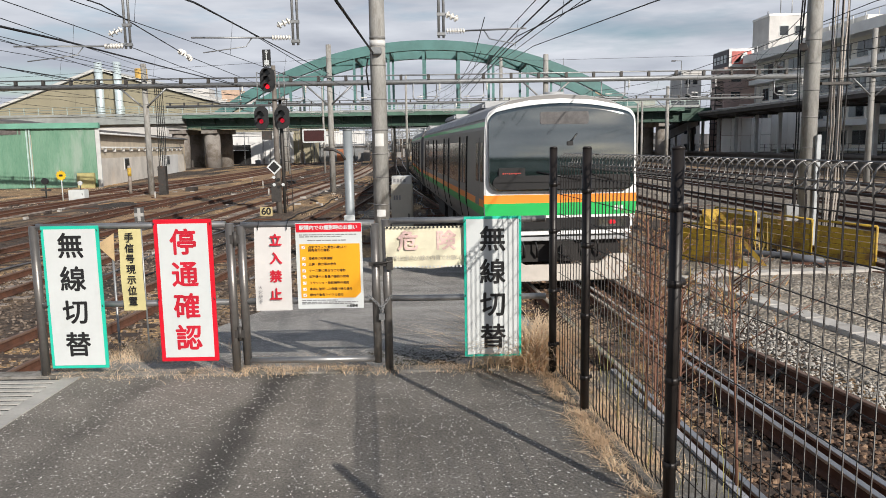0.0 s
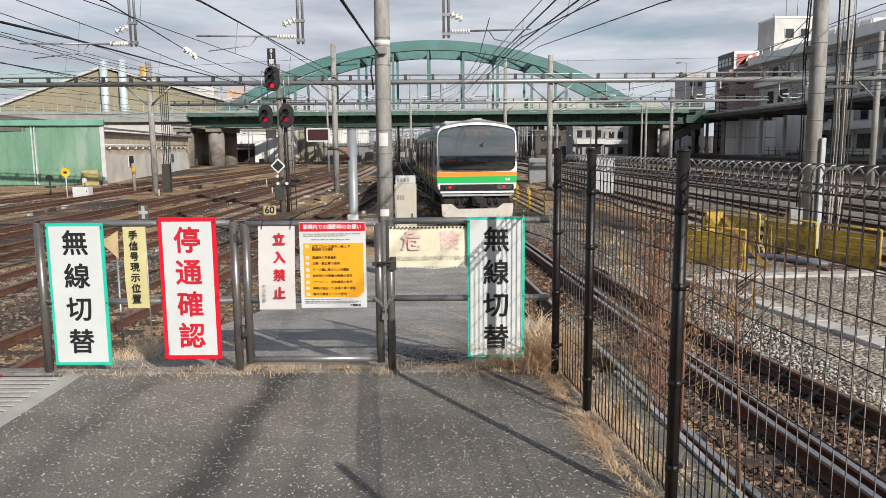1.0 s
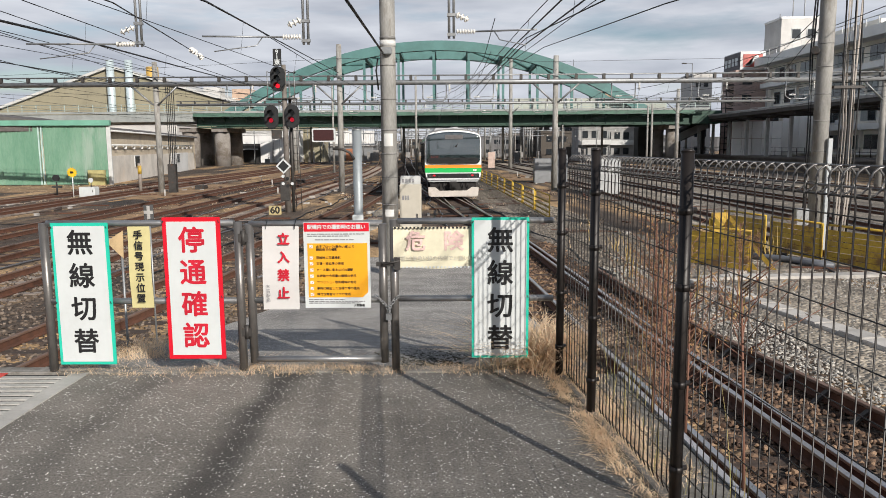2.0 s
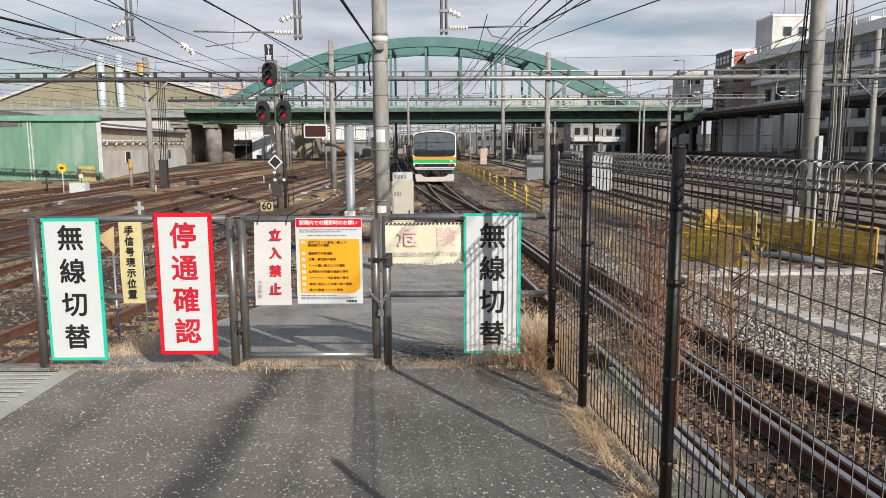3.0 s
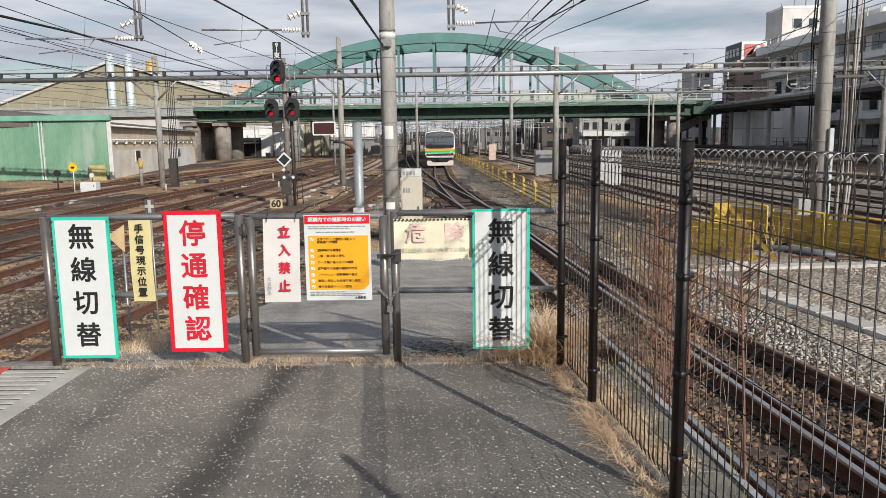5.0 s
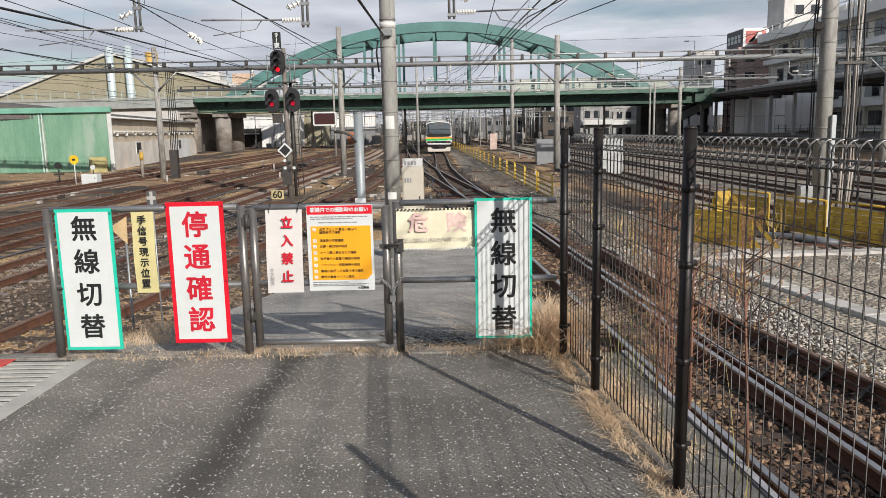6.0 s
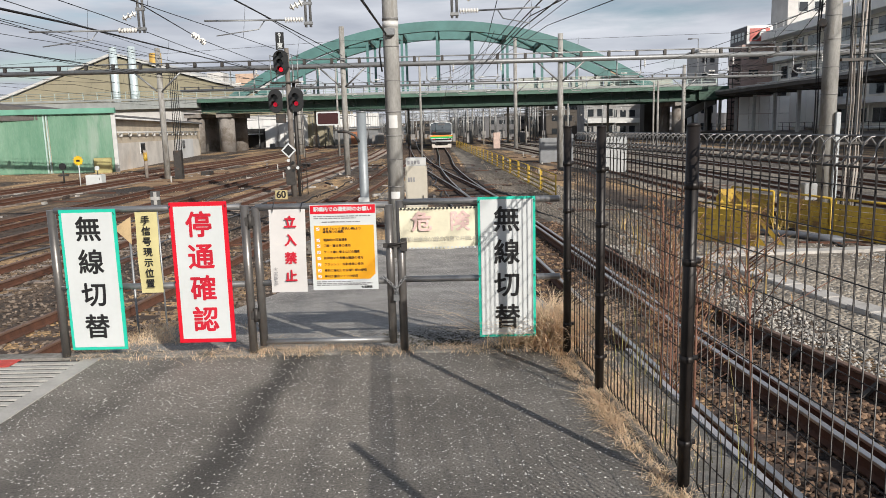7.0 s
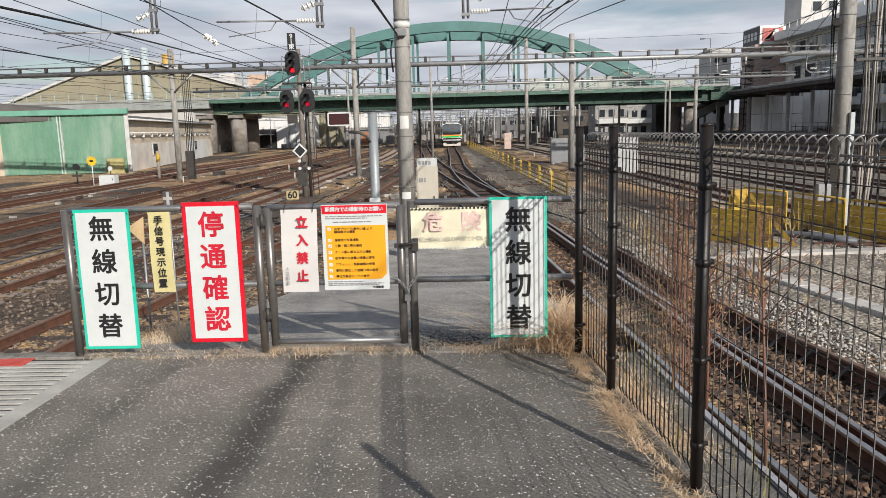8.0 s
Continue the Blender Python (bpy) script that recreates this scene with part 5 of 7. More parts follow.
        insulator(g, (x + 0.95, -0.3, z - 0.15), (x + 0.95, -0.3, z - 0.6), 4, 0.08)
    return g


g1 = gantry(48, [(-18.95, 7.1), (-7.1, 8.1), (6.75, 7.3), (27.7, 8.6)], -31, 33, 5.68, [-13.5, -9.5, -4.6, -1.0, 2.0, 11, 16.5, 22])
for k in range(5):
    part("riser_cable", tube(B(), [(-18.35 + 0.1 * k, 0.2, -1.2), (-18.3 + 0.12 * k, 0.2, 2.5), (-18.3 + 0.12 * k, 0.2, 5.6)], 0.025, 6), WIRE, g1)
bm = B()
box(bm, -18.4, 0.0, -1.27, -17.9, 0.4, 0.6)
part("cable_guard", bm, STEEL_DARK, g1, bevel=0.02)
gantry(93, [(-19.5, 8), (7.5, 12.2), (28.2, 8.5)], -34, 40, 6.95, [-22, -15.5, -12, -8, -4, 1, 4.5, 11, 15], r=0.25)
for gy, ps, z in ((128, (-24, -8, 9, 26), 6.6), (152, (-27, -10, 7, 22), 6.8), (182, (-30, -14, 3, 20), 6.8), (220, (-36, -18, 0, 18), 7.0), (265, (-42, -24, -6, 14), 7.0)):
    gantry(gy, [(p, z + 2.2) for p in ps], min(ps) - 3, max(ps) + 4, z, [], r=0.22, upper=False)
for x, y, h in ((-3.4, 74, 8.5), (4.4, 118, 4.4), (11.5, 122, 4.4), (16.2, 108, 4.6), (-13.2, 84, 9), (-17.2, 84, 5.6), (21.5, 80, 6.0), (24.2, 92, 6.4), (3.2, 140, 8), (-6.2, 145, 8.5), (13, 150, 8), (-17, 135, 8)):
    concrete_mast("line_pole", "grey concrete pole standing between the tracks", x, y, h, 0.13, 0.1)["group"] = "poles between the tracks"

# wires over each track
for key, (y0, y1) in SPAN.items():
    f = LINES[key]
    ow = thing("overhead_line", "contact wire and carrier cable above a track", "overhead wire", group="overhead lines")
    ys = [y0 - 10 + k for k in range(0, int(y1 - y0), 6)]
    part("contact_wire", tube(B(), [(f(max(y, y0)), y, 3.95) for y in ys], 0.008, 5), WIRE, ow)

    def sag(y):
        u = ((y - 16) % 32) / 32
        return 4.95 - 0.55 * 4 * u * (1 - u)
    part("carrier_cable", tube(B(), [(f(max(y, y0)) + 0.1, y, sag(y)) for y in ys], 0.011, 5), WIRE, ow)
    bm = B()
    for y in range(int(y0), min(90, int(y1)), 5):
        tube(bm, [(f(y), y, 3.95), (f(y) + 0.1, y, sag(y))], 0.004, 4)
    part("dropper", bm, WIRE, ow)["kind"] = "stuff"

CABLES = [  # stretched cables: radius and the points they pass
    (0.022, [(-6.0, 6, 3.2), (-7.9, 16, 3.92), (-10.2, 28, 4.66), (-12.2, 46, 5.4)]),
    (0.014, [(-9.5, 8, 3.3), (-12.6, 22, 4.05), (-15.6, 40, 4.75), (-14.0, 55, 5.5)]),
    (0.018, [(-3.2, 4, 3.1), (-4.15, 13, 4.08), (-5.6, 24, 5.05), (-7.1, 48, 6.3)]),
    (0.013, [(-5.2, 5, 3.6), (-6.2, 14, 4.27), (-8.7, 26, 4.82), (-11.6, 47, 5.7)]),
    (0.02, [(-0.75, 5.6, 4.6), (-1.09, 8, 3.14), (-1.4, 15.8, 3.55)]),
    (0.018, [(3.4, 4, 4.2), (2.62, 15, 4.42), (2.2, 24, 4.66), (2.0, 33, 4.8), (1.84, 60, 5.2), (0, 93, 6.3)]),
    (0.018, [(2.8, 4, 4.2), (2.18, 15, 4.43), (1.95, 24, 4.68), (1.3, 60, 5.41), (-1, 93, 6.3)]),
    (0.014, [(3.6, 4, 3.9), (2.81, 14, 4.23), (2.2, 22, 4.7), (2.08, 48, 5.7)]),
    (0.012, [(5, 4, 3.4), (3.95, 14, 4.17), (3.2, 26, 4.95), (3.4, 48, 6.2)]),
    (0.010, [(-6, 4, 3.6), (-10.2, 18, 4.7), (-18.6, 48, 6.8)]),
    (0.010, [(-9, 4, 3.4), (-14.2, 25, 4.9), (-18.7, 48, 6.4)]),
    (0.010, [(-7, 4, 3.4), (-11.4, 20, 4.6), (-18.8, 48, 6.6)]),
    (0.012, [(9.9, 20, 5.2), (17, 40, 6.0), (28, 70, 7.2), (33, 90, 7.6)]),
    (0.012, [(9.9, 20, 4.9), (15, 34, 4.9), (26, 66, 6.4), (33, 90, 7.2)]),
    (0.010, [(10.1, 20, 3.9), (18, 14, 3.9), (28, 6, 4.2)]),
    (0.010, [(10.1, 20, 3.2), (20, 16, 3.4), (30, 10, 3.8)]),
    (0.012, [(6.75, 48, 6.4), (14, 70, 6.6), (28.2, 93, 7.2)]),
    (0.010, [(-31, 48, 6.2), (-18.9, 48, 6.7), (-7.1, 48, 7.2), (6.7, 48, 6.9), (24.5, 48, 7.1)]),
]
for r, pts in CABLES:
    bm = tube(B(), pts, r, 6)
    single("cable", bm, WIRE, "black overhead cable stretched between poles", "cable", group="stretched cables")
disc_set = thing("cable_insulators", "pale disc insulators on a stretched cable", "insulator")
for p, q in (((-8.35, 24.3, 4.75), (-8.55, 25.4, 4.8)), ((-8.75, 26.3, 4.83), (-9.1, 27.6, 4.88))):
    insulator(disc_set, p, q, 2, 0.1)

# ---------- signals ----------
SIG_BLACK = mat("signal_black", (0.02, 0.021, 0.022), 0.45, scale=5, amount=0.2, bump=0.02)
LAMP_RED = mat("signal_lamp_red", (0.5, 0.01, 0.02), 0.3, bump=0, emit=(1.0, 0.01, 0.03, 0.95))
LAMP_DIM = mat("signal_lamp_dim", (0.4, 0.01, 0.02), 0.3, bump=0, emit=(1.0, 0.01, 0.05, 0.4))
LAMP_DARK = mat("signal_lamp_dark", (0.03, 0.035, 0.035), 0.15, bump=0)
sig = thing("railway_signal", "tall colour light signal with three black heads showing red", "railway signal", pose(-7.3, 33, 0))
part("post", tube(B(), [(0, 0, GROUND_Z - 0.1), (0, 0, 5.2)], 0.14, 16, r_end=0.1), mat("signal_post", (0.2, 0.18, 0.16), 0.7, 0.2, scale=3, grime=(0.14, 0.09, 0.06)), sig, "weathered grey steel post")
part("second_post", tube(B(), [(0.22, 0.15, GROUND_Z - 0.1), (0.2, 0.15, 3.8)], 0.07, 12), STEEL_DARK, sig)


def head(px, pz, w, h, lamps, red, lit=LAMP_RED):
    bm = B()
    o = []
    for i in range(24):
        a = 2 * math.pi * i / 24
        o.append((px + w / 2 * math.cos(a), pz + (h / 2 - w / 2) * (1 if math.sin(a) > 0 else -1) + w / 2 * math.sin(a)))
    prism(bm, o, -0.24, -0.17)
    hd = part("head", bm, SIG_BLACK, sig, "black oval backboard", bevel=0.01)
    for k in range(lamps):
        z = pz + (k - (lamps - 1) / 2) * -0.3
        bm = B()
        N = 12
        ring = [[bm.verts.new((px + 0.14 * math.cos(a), y, z + 0.14 * math.sin(a))) for a in [math.pi * j / N - 0.2 for j in range(N + 3)]] for y in (-0.5, -0.2)]
        for j in range(N + 2):
            bm.faces.new((ring[0][j], ring[0][j + 1], ring[1][j + 1], ring[1][j]))
        part("hood", bm, SIG_BLACK, hd)
        bm = tube(B(), [(px, -0.26, z), (px, -0.22, z)], 0.095, 16)
        part("lamp", bm, lit if k == red else LAMP_DARK, hd, "lit red lamp" if k == red else "")


head(-0.22, 4.58, 0.66, 1.08, 3, 2)
head(-0.56, 2.95, 0.62, 1.02, 2, 1, LAMP_DIM)
head(0.36, 2.97, 0.62, 1.02, 2, 1, LAMP_DIM)
bm = B()
box(bm, -0.4, -0.2, 5.14, -0.04, -0.16, 5.86)
nb = part("name_board", bm, SIG_BLACK, sig, "black plate with white characters")
for ch, z in (("9", 5.72), ("I", 5.52), ("東", 5.28)):
    lettering("character", ch, 0.26, WHITE_SIGN, nb, Matrix.Translation((-0.22, -0.212, z)), 0.006)
bm = B()
box(bm, -0.75, -0.2, 3.72, 0.5, 0.35, 3.77)
part("work_platform", bm, STEEL_DARK, sig)
part("junction_box", box(B(), -0.62, -0.05, 2.0, -0.2, 0.1, 2.4), STEEL_DARK, sig)
for x in (-0.7, -0.45, 0.25, 0.48):
    part("guard_rail", tube(B(), [(x, -0.15, 3.75), (x, -0.15, 4.9)], 0.022, 6), STEEL_GREY, sig)
for z in (4.3, 4.9):
    part("guard_rail", tube(B(), [(-0.7, -0.15, z), (-0.7, 0.3, z), (0.48, 0.3, z), (0.48, -0.15, z)], 0.02, 6), STEEL_GREY, sig)
for dx in (0.36, 0.6):
    part("ladder_stile", tube(B(), [(dx, 0.1, -1.2), (dx - 0.1, 0.1, 3.7)], 0.018, 6), STEEL_DARK, sig)
for k in range(14):
    part("rung", tube(B(), [(0.35 - 0.007 * k, 0.1, -0.95 + 0.33 * k), (0.59 - 0.007 * k, 0.1, -0.95 + 0.33 * k)], 0.012, 5), STEEL_DARK, sig)
dm = pose(-0.1, -0.25, 0.8, 0, 45, 0)
part("diamond_edge", box(B(), -0.24, 0.0, -0.24, 0.24, 0.03, 0.24, dm), WHITE_SIGN, sig, "white diamond edge")
part("diamond_face", box(B(), -0.175, -0.01, -0.175, 0.175, 0.0, 0.175, dm), SIG_BLACK, sig)
for z, n in ((0.35, 2), (0.02, 3)):
    for k in range(n):
        part("marker_lamp", tube(B(), [(-0.15 + 0.2 * k, -0.2, z - 0.1 * (k % 2)), (-0.15 + 0.2 * k, -0.14, z - 0.1 * (k % 2))], 0.07, 12), WHITE_SIGN if k != 1 else SIG_BLACK, sig)
bm = B()
box(bm, -0.3, -0.18, -0.75, 0.1, 0.12, 0.1)
part("relay_box", bm, STEEL_DARK, sig, bevel=0.02)

sp = thing("speed_sign", "small black on pale speed limit board beside the track", "sign", pose(-7.62, 31.8, 0))
bm = B()
box(bm, -0.27, 0, -1.27, 0.27, 0.05, -0.88)
part("panel", bm, mat("speed_panel", (0.5, 0.42, 0.22), 0.6, scale=6, grime=(0.3, 0.24, 0.13)), sp, bevel=0.01)
lettering("number", "60", 0.42, INK_BLACK, sp, Matrix.Translation((0, -0.006, -1.08)), 0.012)

mir = thing("indicator_board", "white-framed dark train indicator on a pole bracket", "sign", pose(-8.1, 47.7, 2.4))
bm = B()
prism(bm, rounded(-0.78, -0.45, 0.72, 0.42, 0.1, 3), 0, 0.2)
part("frame", bm, WHITE_SIGN, mir)
part("screen", prism(B(), rounded(-0.68, -0.36, 0.62, 0.33, 0.05, 3), -0.02, 0.01), mat("indicator_dark", (0.05, 0.015, 0.015), 0.4, bump=0), mir)
part("bracket", tube(B(), [(0.6, 0.15, 0), (1.0, 0.55, 0)], 0.05, 8), STEEL_GREY, mir)

pale = thing("steel_post", "pale painted steel post with a small curved arm", "post", pose(-1.76, 14, 0))
part("shaft", tube(B(), [(0, 0, -1.25), (0, 0, 1.92)], 0.088, 18), mat("post_pale", (0.29, 0.32, 0.335), 0.5, 0.3, scale=3, fine=40, amount=0.2), pale)
part("cap", tube(B(), [(0, 0, 1.92), (0, 0, 1.94)], 0.095, 18), STEEL_GREY, pale)
part("arm", tube(B(), [(-0.05, -0.08, 1.38), (-0.12, -0.1, 1.5), (-0.26, -0.12, 1.57), (-0.44, -0.14, 1.58)], 0.026, 8), STEEL_DARK, pale)
bm = B()
box(bm, -0.1, -0.16, 0.1, 0.1, -0.08, 0.34)
part("terminal_box", bm, WHITE_SIGN, pale, "small white terminal box", bevel=0.01)
for z in (0.9, 1.3, 1.7):
    part("rung", tube(B(), [(0.08, 0, z), (0.16, 0, z)], 0.008, 5), STEEL_GREY, pale)

CABINET = mat("cabinet_beige", (0.47, 0.44, 0.37), 0.55, scale=2, fine=40, amount=0.15, bump=0.02, grime=(0.4, 0.365, 0.3))
CAB_GREY = mat("cabinet_grey", (0.24, 0.25, 0.26), 0.5, 0.3, scale=2, fine=30, amount=0.2, bump=0.03)


def cabinet(label, x, y, w, d, h, material, top=None, writing=False):
    c = thing("equipment_cabinet", label, "cabinet", pose(x, y, GROUND_Z))
    bm = B()
    box(bm, -w / 2, 0, -0.05, w / 2, d, h)
    part("body", bm, material, c, bevel=0.02)
    bm = B()
    box(bm, -w / 2 + 0.04, -0.015, 0.12, w / 2 - 0.04, 0.0, h - 0.1)
    dr = part("door", bm, material, c, bevel=0.005)
    bm = B()
    box(bm, w / 2 - 0.12, -0.04, h * 0.5, w / 2 - 0.09, -0.012, h * 0.5 + 0.14)
    part("handle", bm, STEEL_DARK, dr)
    if top:
        bm = B()
        box(bm, -w / 2 + 0.02, 0.05, h, w / 2 - 0.02, d - 0.05, h + top)
        part("upper_box", bm, mat("upper_box_pale", (0.5, 0.51, 0.5), 0.5, scale=3, amount=0.15), c, "pale upper box", bevel=0.015)
    if writing:
        for k in range(3):
            bm = B()
            box(bm, -w / 2 + 0.07 + 0.07 * k, -0.02, h - 0.42, -w / 2 + 0.12 + 0.07 * k, -0.013, h - 0.3)
            part("number_bar", bm, INK_GREY, dr)
        for k in range(4):
            bm = B()
            box(bm, -w / 2 + 0.07 + 0.09 * k, 0.04, h + 0.05, -w / 2 + 0.13 + 0.09 * k, 0.052, h + 0.15)
            part("number_bar", bm, INK_GREY, c)
    return c


cabinet("beige steel lineside cabinet with a pale box on top", -1.1, 20, 0.58, 0.5, 1.87, CABINET, 0.22, True)
cabinet("large grey steel equipment cabinet on ballast", 7.3, 58, 1.5, 0.9, 1.9, CAB_GREY)
cabinet("grey steel equipment cabinet on ballast", 8.6, 57.5, 0.9, 0.9, 2.2, CAB_GREY)
cabinet("pale grey steel equipment cabinet behind the mesh fence", 9.3, 44, 1.5, 0.8, 2.1, mat("cabinet_pale", (0.4, 0.415, 0.415), 0.5, 0.1, scale=2, amount=0.15))
cabinet("pinkish beige cabinet far along the line", 5.5, 100, 0.9, 0.8, 2.1, mat("cabinet_pink", (0.55, 0.42, 0.36), 0.7, scale=2))
cabinet("small white equipment box beside the tracks", -21.8, 44, 0.95, 0.6, 0.62, WHITE_SIGN)

dw = thing("dwarf_signal", "small black shunting signal on a short post", "railway signal", pose(-23.9, 44.6, GROUND_Z))
part("post", tube(B(), [(0, 0, 0), (0, 0, 0.9)], 0.05, 8), SIG_BLACK, dw)
part("head", tube(B(), [(0, -0.08, 1.15), (0, 0.05, 1.15)], 0.2, 14), SIG_BLACK, dw)
part("lever", box(B(), -0.3, -0.05, 0.55, 0.3, 0.05, 0.68), STEEL_DARK, dw)
sf = thing("marker_post", "yellow toothed round marker on a white post", "marker", pose(-22.6, 44, GROUND_Z))
part("post", tube(B(), [(0, 0, 0), (0, 0, 1.35)], 0.03, 8), WHITE_SIGN, sf)
bm = B()
o = [((0.32 if k % 2 else 0.24) * math.cos(math.pi * k / 12), 1.5 + (0.32 if k % 2 else 0.24) * math.sin(math.pi * k / 12)) for k in range(24)]
prism(bm, o, -0.03, 0.0)
part("disc", bm, mat("marker_yellow", (0.8, 0.5, 0.02), 0.5, scale=5), sf)
part("bars", box(B(), -0.1, -0.045, 1.44, 0.1, -0.032, 1.56), INK_BLACK, sf)
wd = thing("marker_lamp", "small white disc lamp on a box", "lamp", pose(-21.6, 44.2, GROUND_Z + 0.62))
part("stem", tube(B(), [(0, 0, 0), (0, 0, 0.3)], 0.03, 6), STEEL_DARK, wd)
part("disc", tube(B(), [(0, -0.05, 0.4), (0, 0.02, 0.4)], 0.14, 14), WHITE_SIGN, wd)
PALE_STAKE = mat("stake_pale", (0.45, 0.43, 0.4), 0.8, scale=6)
for x, y in ((-17.3, 44.5), (-10.8, 46), (-13.8, 57), (-3.1, 36), (4.9, 44), (6.3, 70), (-15.9, 62)):
    mp_ = thing("lineside_marker", "short white marker post in the ballast", "marker", pose(x, y, GROUND_Z), "white marker posts")
    part("stake", tube(B(), [(0, 0, -0.05), (0, 0, random.uniform(0.3, 0.5))], 0.05, 8), PALE_STAKE, mp_)
yp = thing("cable_marker", "weathered wooden stake with yellow sleeve", "marker", pose(-20.9, 49.6, GROUND_Z))
part("stake", tube(B(), [(0, 0, -0.05), (0, 0, 1.9)], 0.12, 8), SLEEPER_C, yp)
part("sleeve", tube(B(), [(0, 0, 1.2), (0, 0, 1.75)], 0.135, 8), YELLOW, yp)
for x, y in ((-12.2, 60), (-17.6, 52), (0.9, 48), (-3.4, 50)):
    pm_ = thing("point_machine", "grey steel point machine between the tracks", "point machine", pose(x, y, GROUND_Z), "point machines")
    part("case", box(B(), -0.3, -0.5, -0.02, 0.3, 0.5, 0.3), STEEL_DARK, pm_, bevel=0.04)
    part("drive_rod", tube(B(), [(0.3, 0.1, 0.1), (1.2, 0.1, 0.08)], 0.025, 6), RUST, pm_)

# ---------- yellow guard fences, buffer, ducts on the right ----------


RUSTY_BOARD = mat("rusty_yellow_board", (0.5, 0.34, 0.08), 0.75, scale=3, fine=40, amount=0.5, bump=0.1, grime=(0.15, 0.09, 0.045), grime_at=0.56)


def panel_fence(a, b, h, label, boards=6, posts=2, group="yellow guard fences", fill=0.9, slat=YELLOW):
    a, b = Vector(a), Vector(b)
    L_ = (b - a).length
    ang = math.degrees(math.atan2(b.y - a.y, b.x - a.x))
    t = thing("guard_fence", label, "fence", pose(a.x, a.y, GROUND_Z, 0, 0, ang), group)
    for i in range(posts):
        x = L_ * i / (posts - 1)
        part("post", tube(B(), [(x, 0.03, -0.05), (x, 0.03, h)], 0.03, 8), YELLOW, t)
    part("top_rail", tube(B(), [(0, 0.03, h), (L_, 0.03, h)], 0.028, 8), YELLOW, t)
    for k in range(boards):
        z = 0.06 + (h - 0.16) * k / boards
        bm = B()
        box(bm, 0.02, -0.015, z, L_ - 0.02, 0.012, z + (h - 0.16) / boards * fill)
        part("board", bm, slat, t, bevel=0.006)
    return t


ylab = "yellow painted slatted guard fence with dirt stains"
panel_fence((8.62, 19.9), (9.02, 17.95), 0.95, ylab)
panel_fence((9.06, 17.8), (9.62, 16.25), 0.95, ylab)
panel_fence((5.75, 17.8), (6.72, 16.5), 0.95, ylab)
panel_fence((8.1, 21.9), (8.55, 20.1), 0.95, ylab)
yy = 29.0
while yy < 112:
    x0 = 3.85 - 0.0385 * (yy - 29) - 0.00008 * (yy - 29) ** 2
    x1 = 3.85 - 0.0385 * (yy + 3.6 - 29) - 0.00008 * (yy + 3.6 - 29) ** 2
    panel_fence((x1, yy + 3.6), (x0, yy), 0.95, ylab, boards=4, posts=2, fill=0.4, slat=RUSTY_BOARD)
    yy += 4.0
buf = thing("buffer_stop", "yellow painted steel buffer stop with slanting legs", "buffer stop", pose(6.9, 19, GROUND_Z))
part("plate", box(B(), -0.2, -0.06, 0.8, 0.24, 0.02, 1.15), YELLOW, buf, bevel=0.02)
part("face", box(B(), -0.2, -0.1, 0.6, 0.24, -0.05, 0.78), YELLOW, buf, bevel=0.01)
for x in (-0.2, 0.22):
    part("leg", tube(B(), [(x, 0, -0.05), (x, 0, 1.0)], 0.05, 8), YELLOW, buf)
    part("slanting_leg", tube(B(), [(x + 0.05, -0.05, 1.0), (x + 0.3, -2.3, -0.03)], 0.07, 4, smooth=False), YELLOW, buf)
part("cross_bar", box(B(), -0.8, -0.04, 0.45, 0.4, 0.04, 0.56), YELLOW, buf)
hose = thing("cable_bundle", "grey rubber hoses lying on the ballast", "hose")
for k in range(4):
    part("hose", tube(B(), [(7.4 + 0.2 * k, 18.6 - 0.2 * k, GROUND_Z + 0.1), (7.8 + 0.15 * k, 18.1 - 0.1 * k, GROUND_Z + 0.12), (8.4, 17.7 - 0.15 * k, GROUND_Z + 0.1), (8.85, 17.2 - 0.1 * k, GROUND_Z + 0.09)], 0.075, 10), mat("hose_grey", (0.13, 0.14, 0.16), 0.5, scale=5), hose)

LID = mat("duct_concrete", (0.5, 0.48, 0.45), 0.9, 0, (0.36, 0.34, 0.31), scale=4, fine=60, bump=0.3, per_piece=0.12)
lid_me = finish(box(B(), -0.19, -0.245, 0, 0.19, 0.245, 0.09), "duct_lid", LID, 0.012)


def duct(a, b, label):
    a, b = Vector((*a, 0)), Vector((*b, 0))
    d = thing("cable_duct", label, "cable duct", kind="structure")
    n = round((b - a).length / 0.5)
    for i in range(n):
        p = a.lerp(b, (i + 0.5) / n)
        ob = new("duct_lid", lid_me)
        ob.parent = d
        ob.matrix_basis = pose(p.x, p.y, GROUND_Z + random.uniform(-0.01, 0.015), 0, 0, math.degrees(math.atan2(b.y - a.y, b.x - a.x)) - 90 + random.uniform(-0.8, 0.8))


duct((7.4, 3.5), (5.15, 15.4), "pale concrete cable duct lids in gravel")
duct((5.3, 15.6), (9.6, 15.95), "pale concrete cable duct lids in gravel")

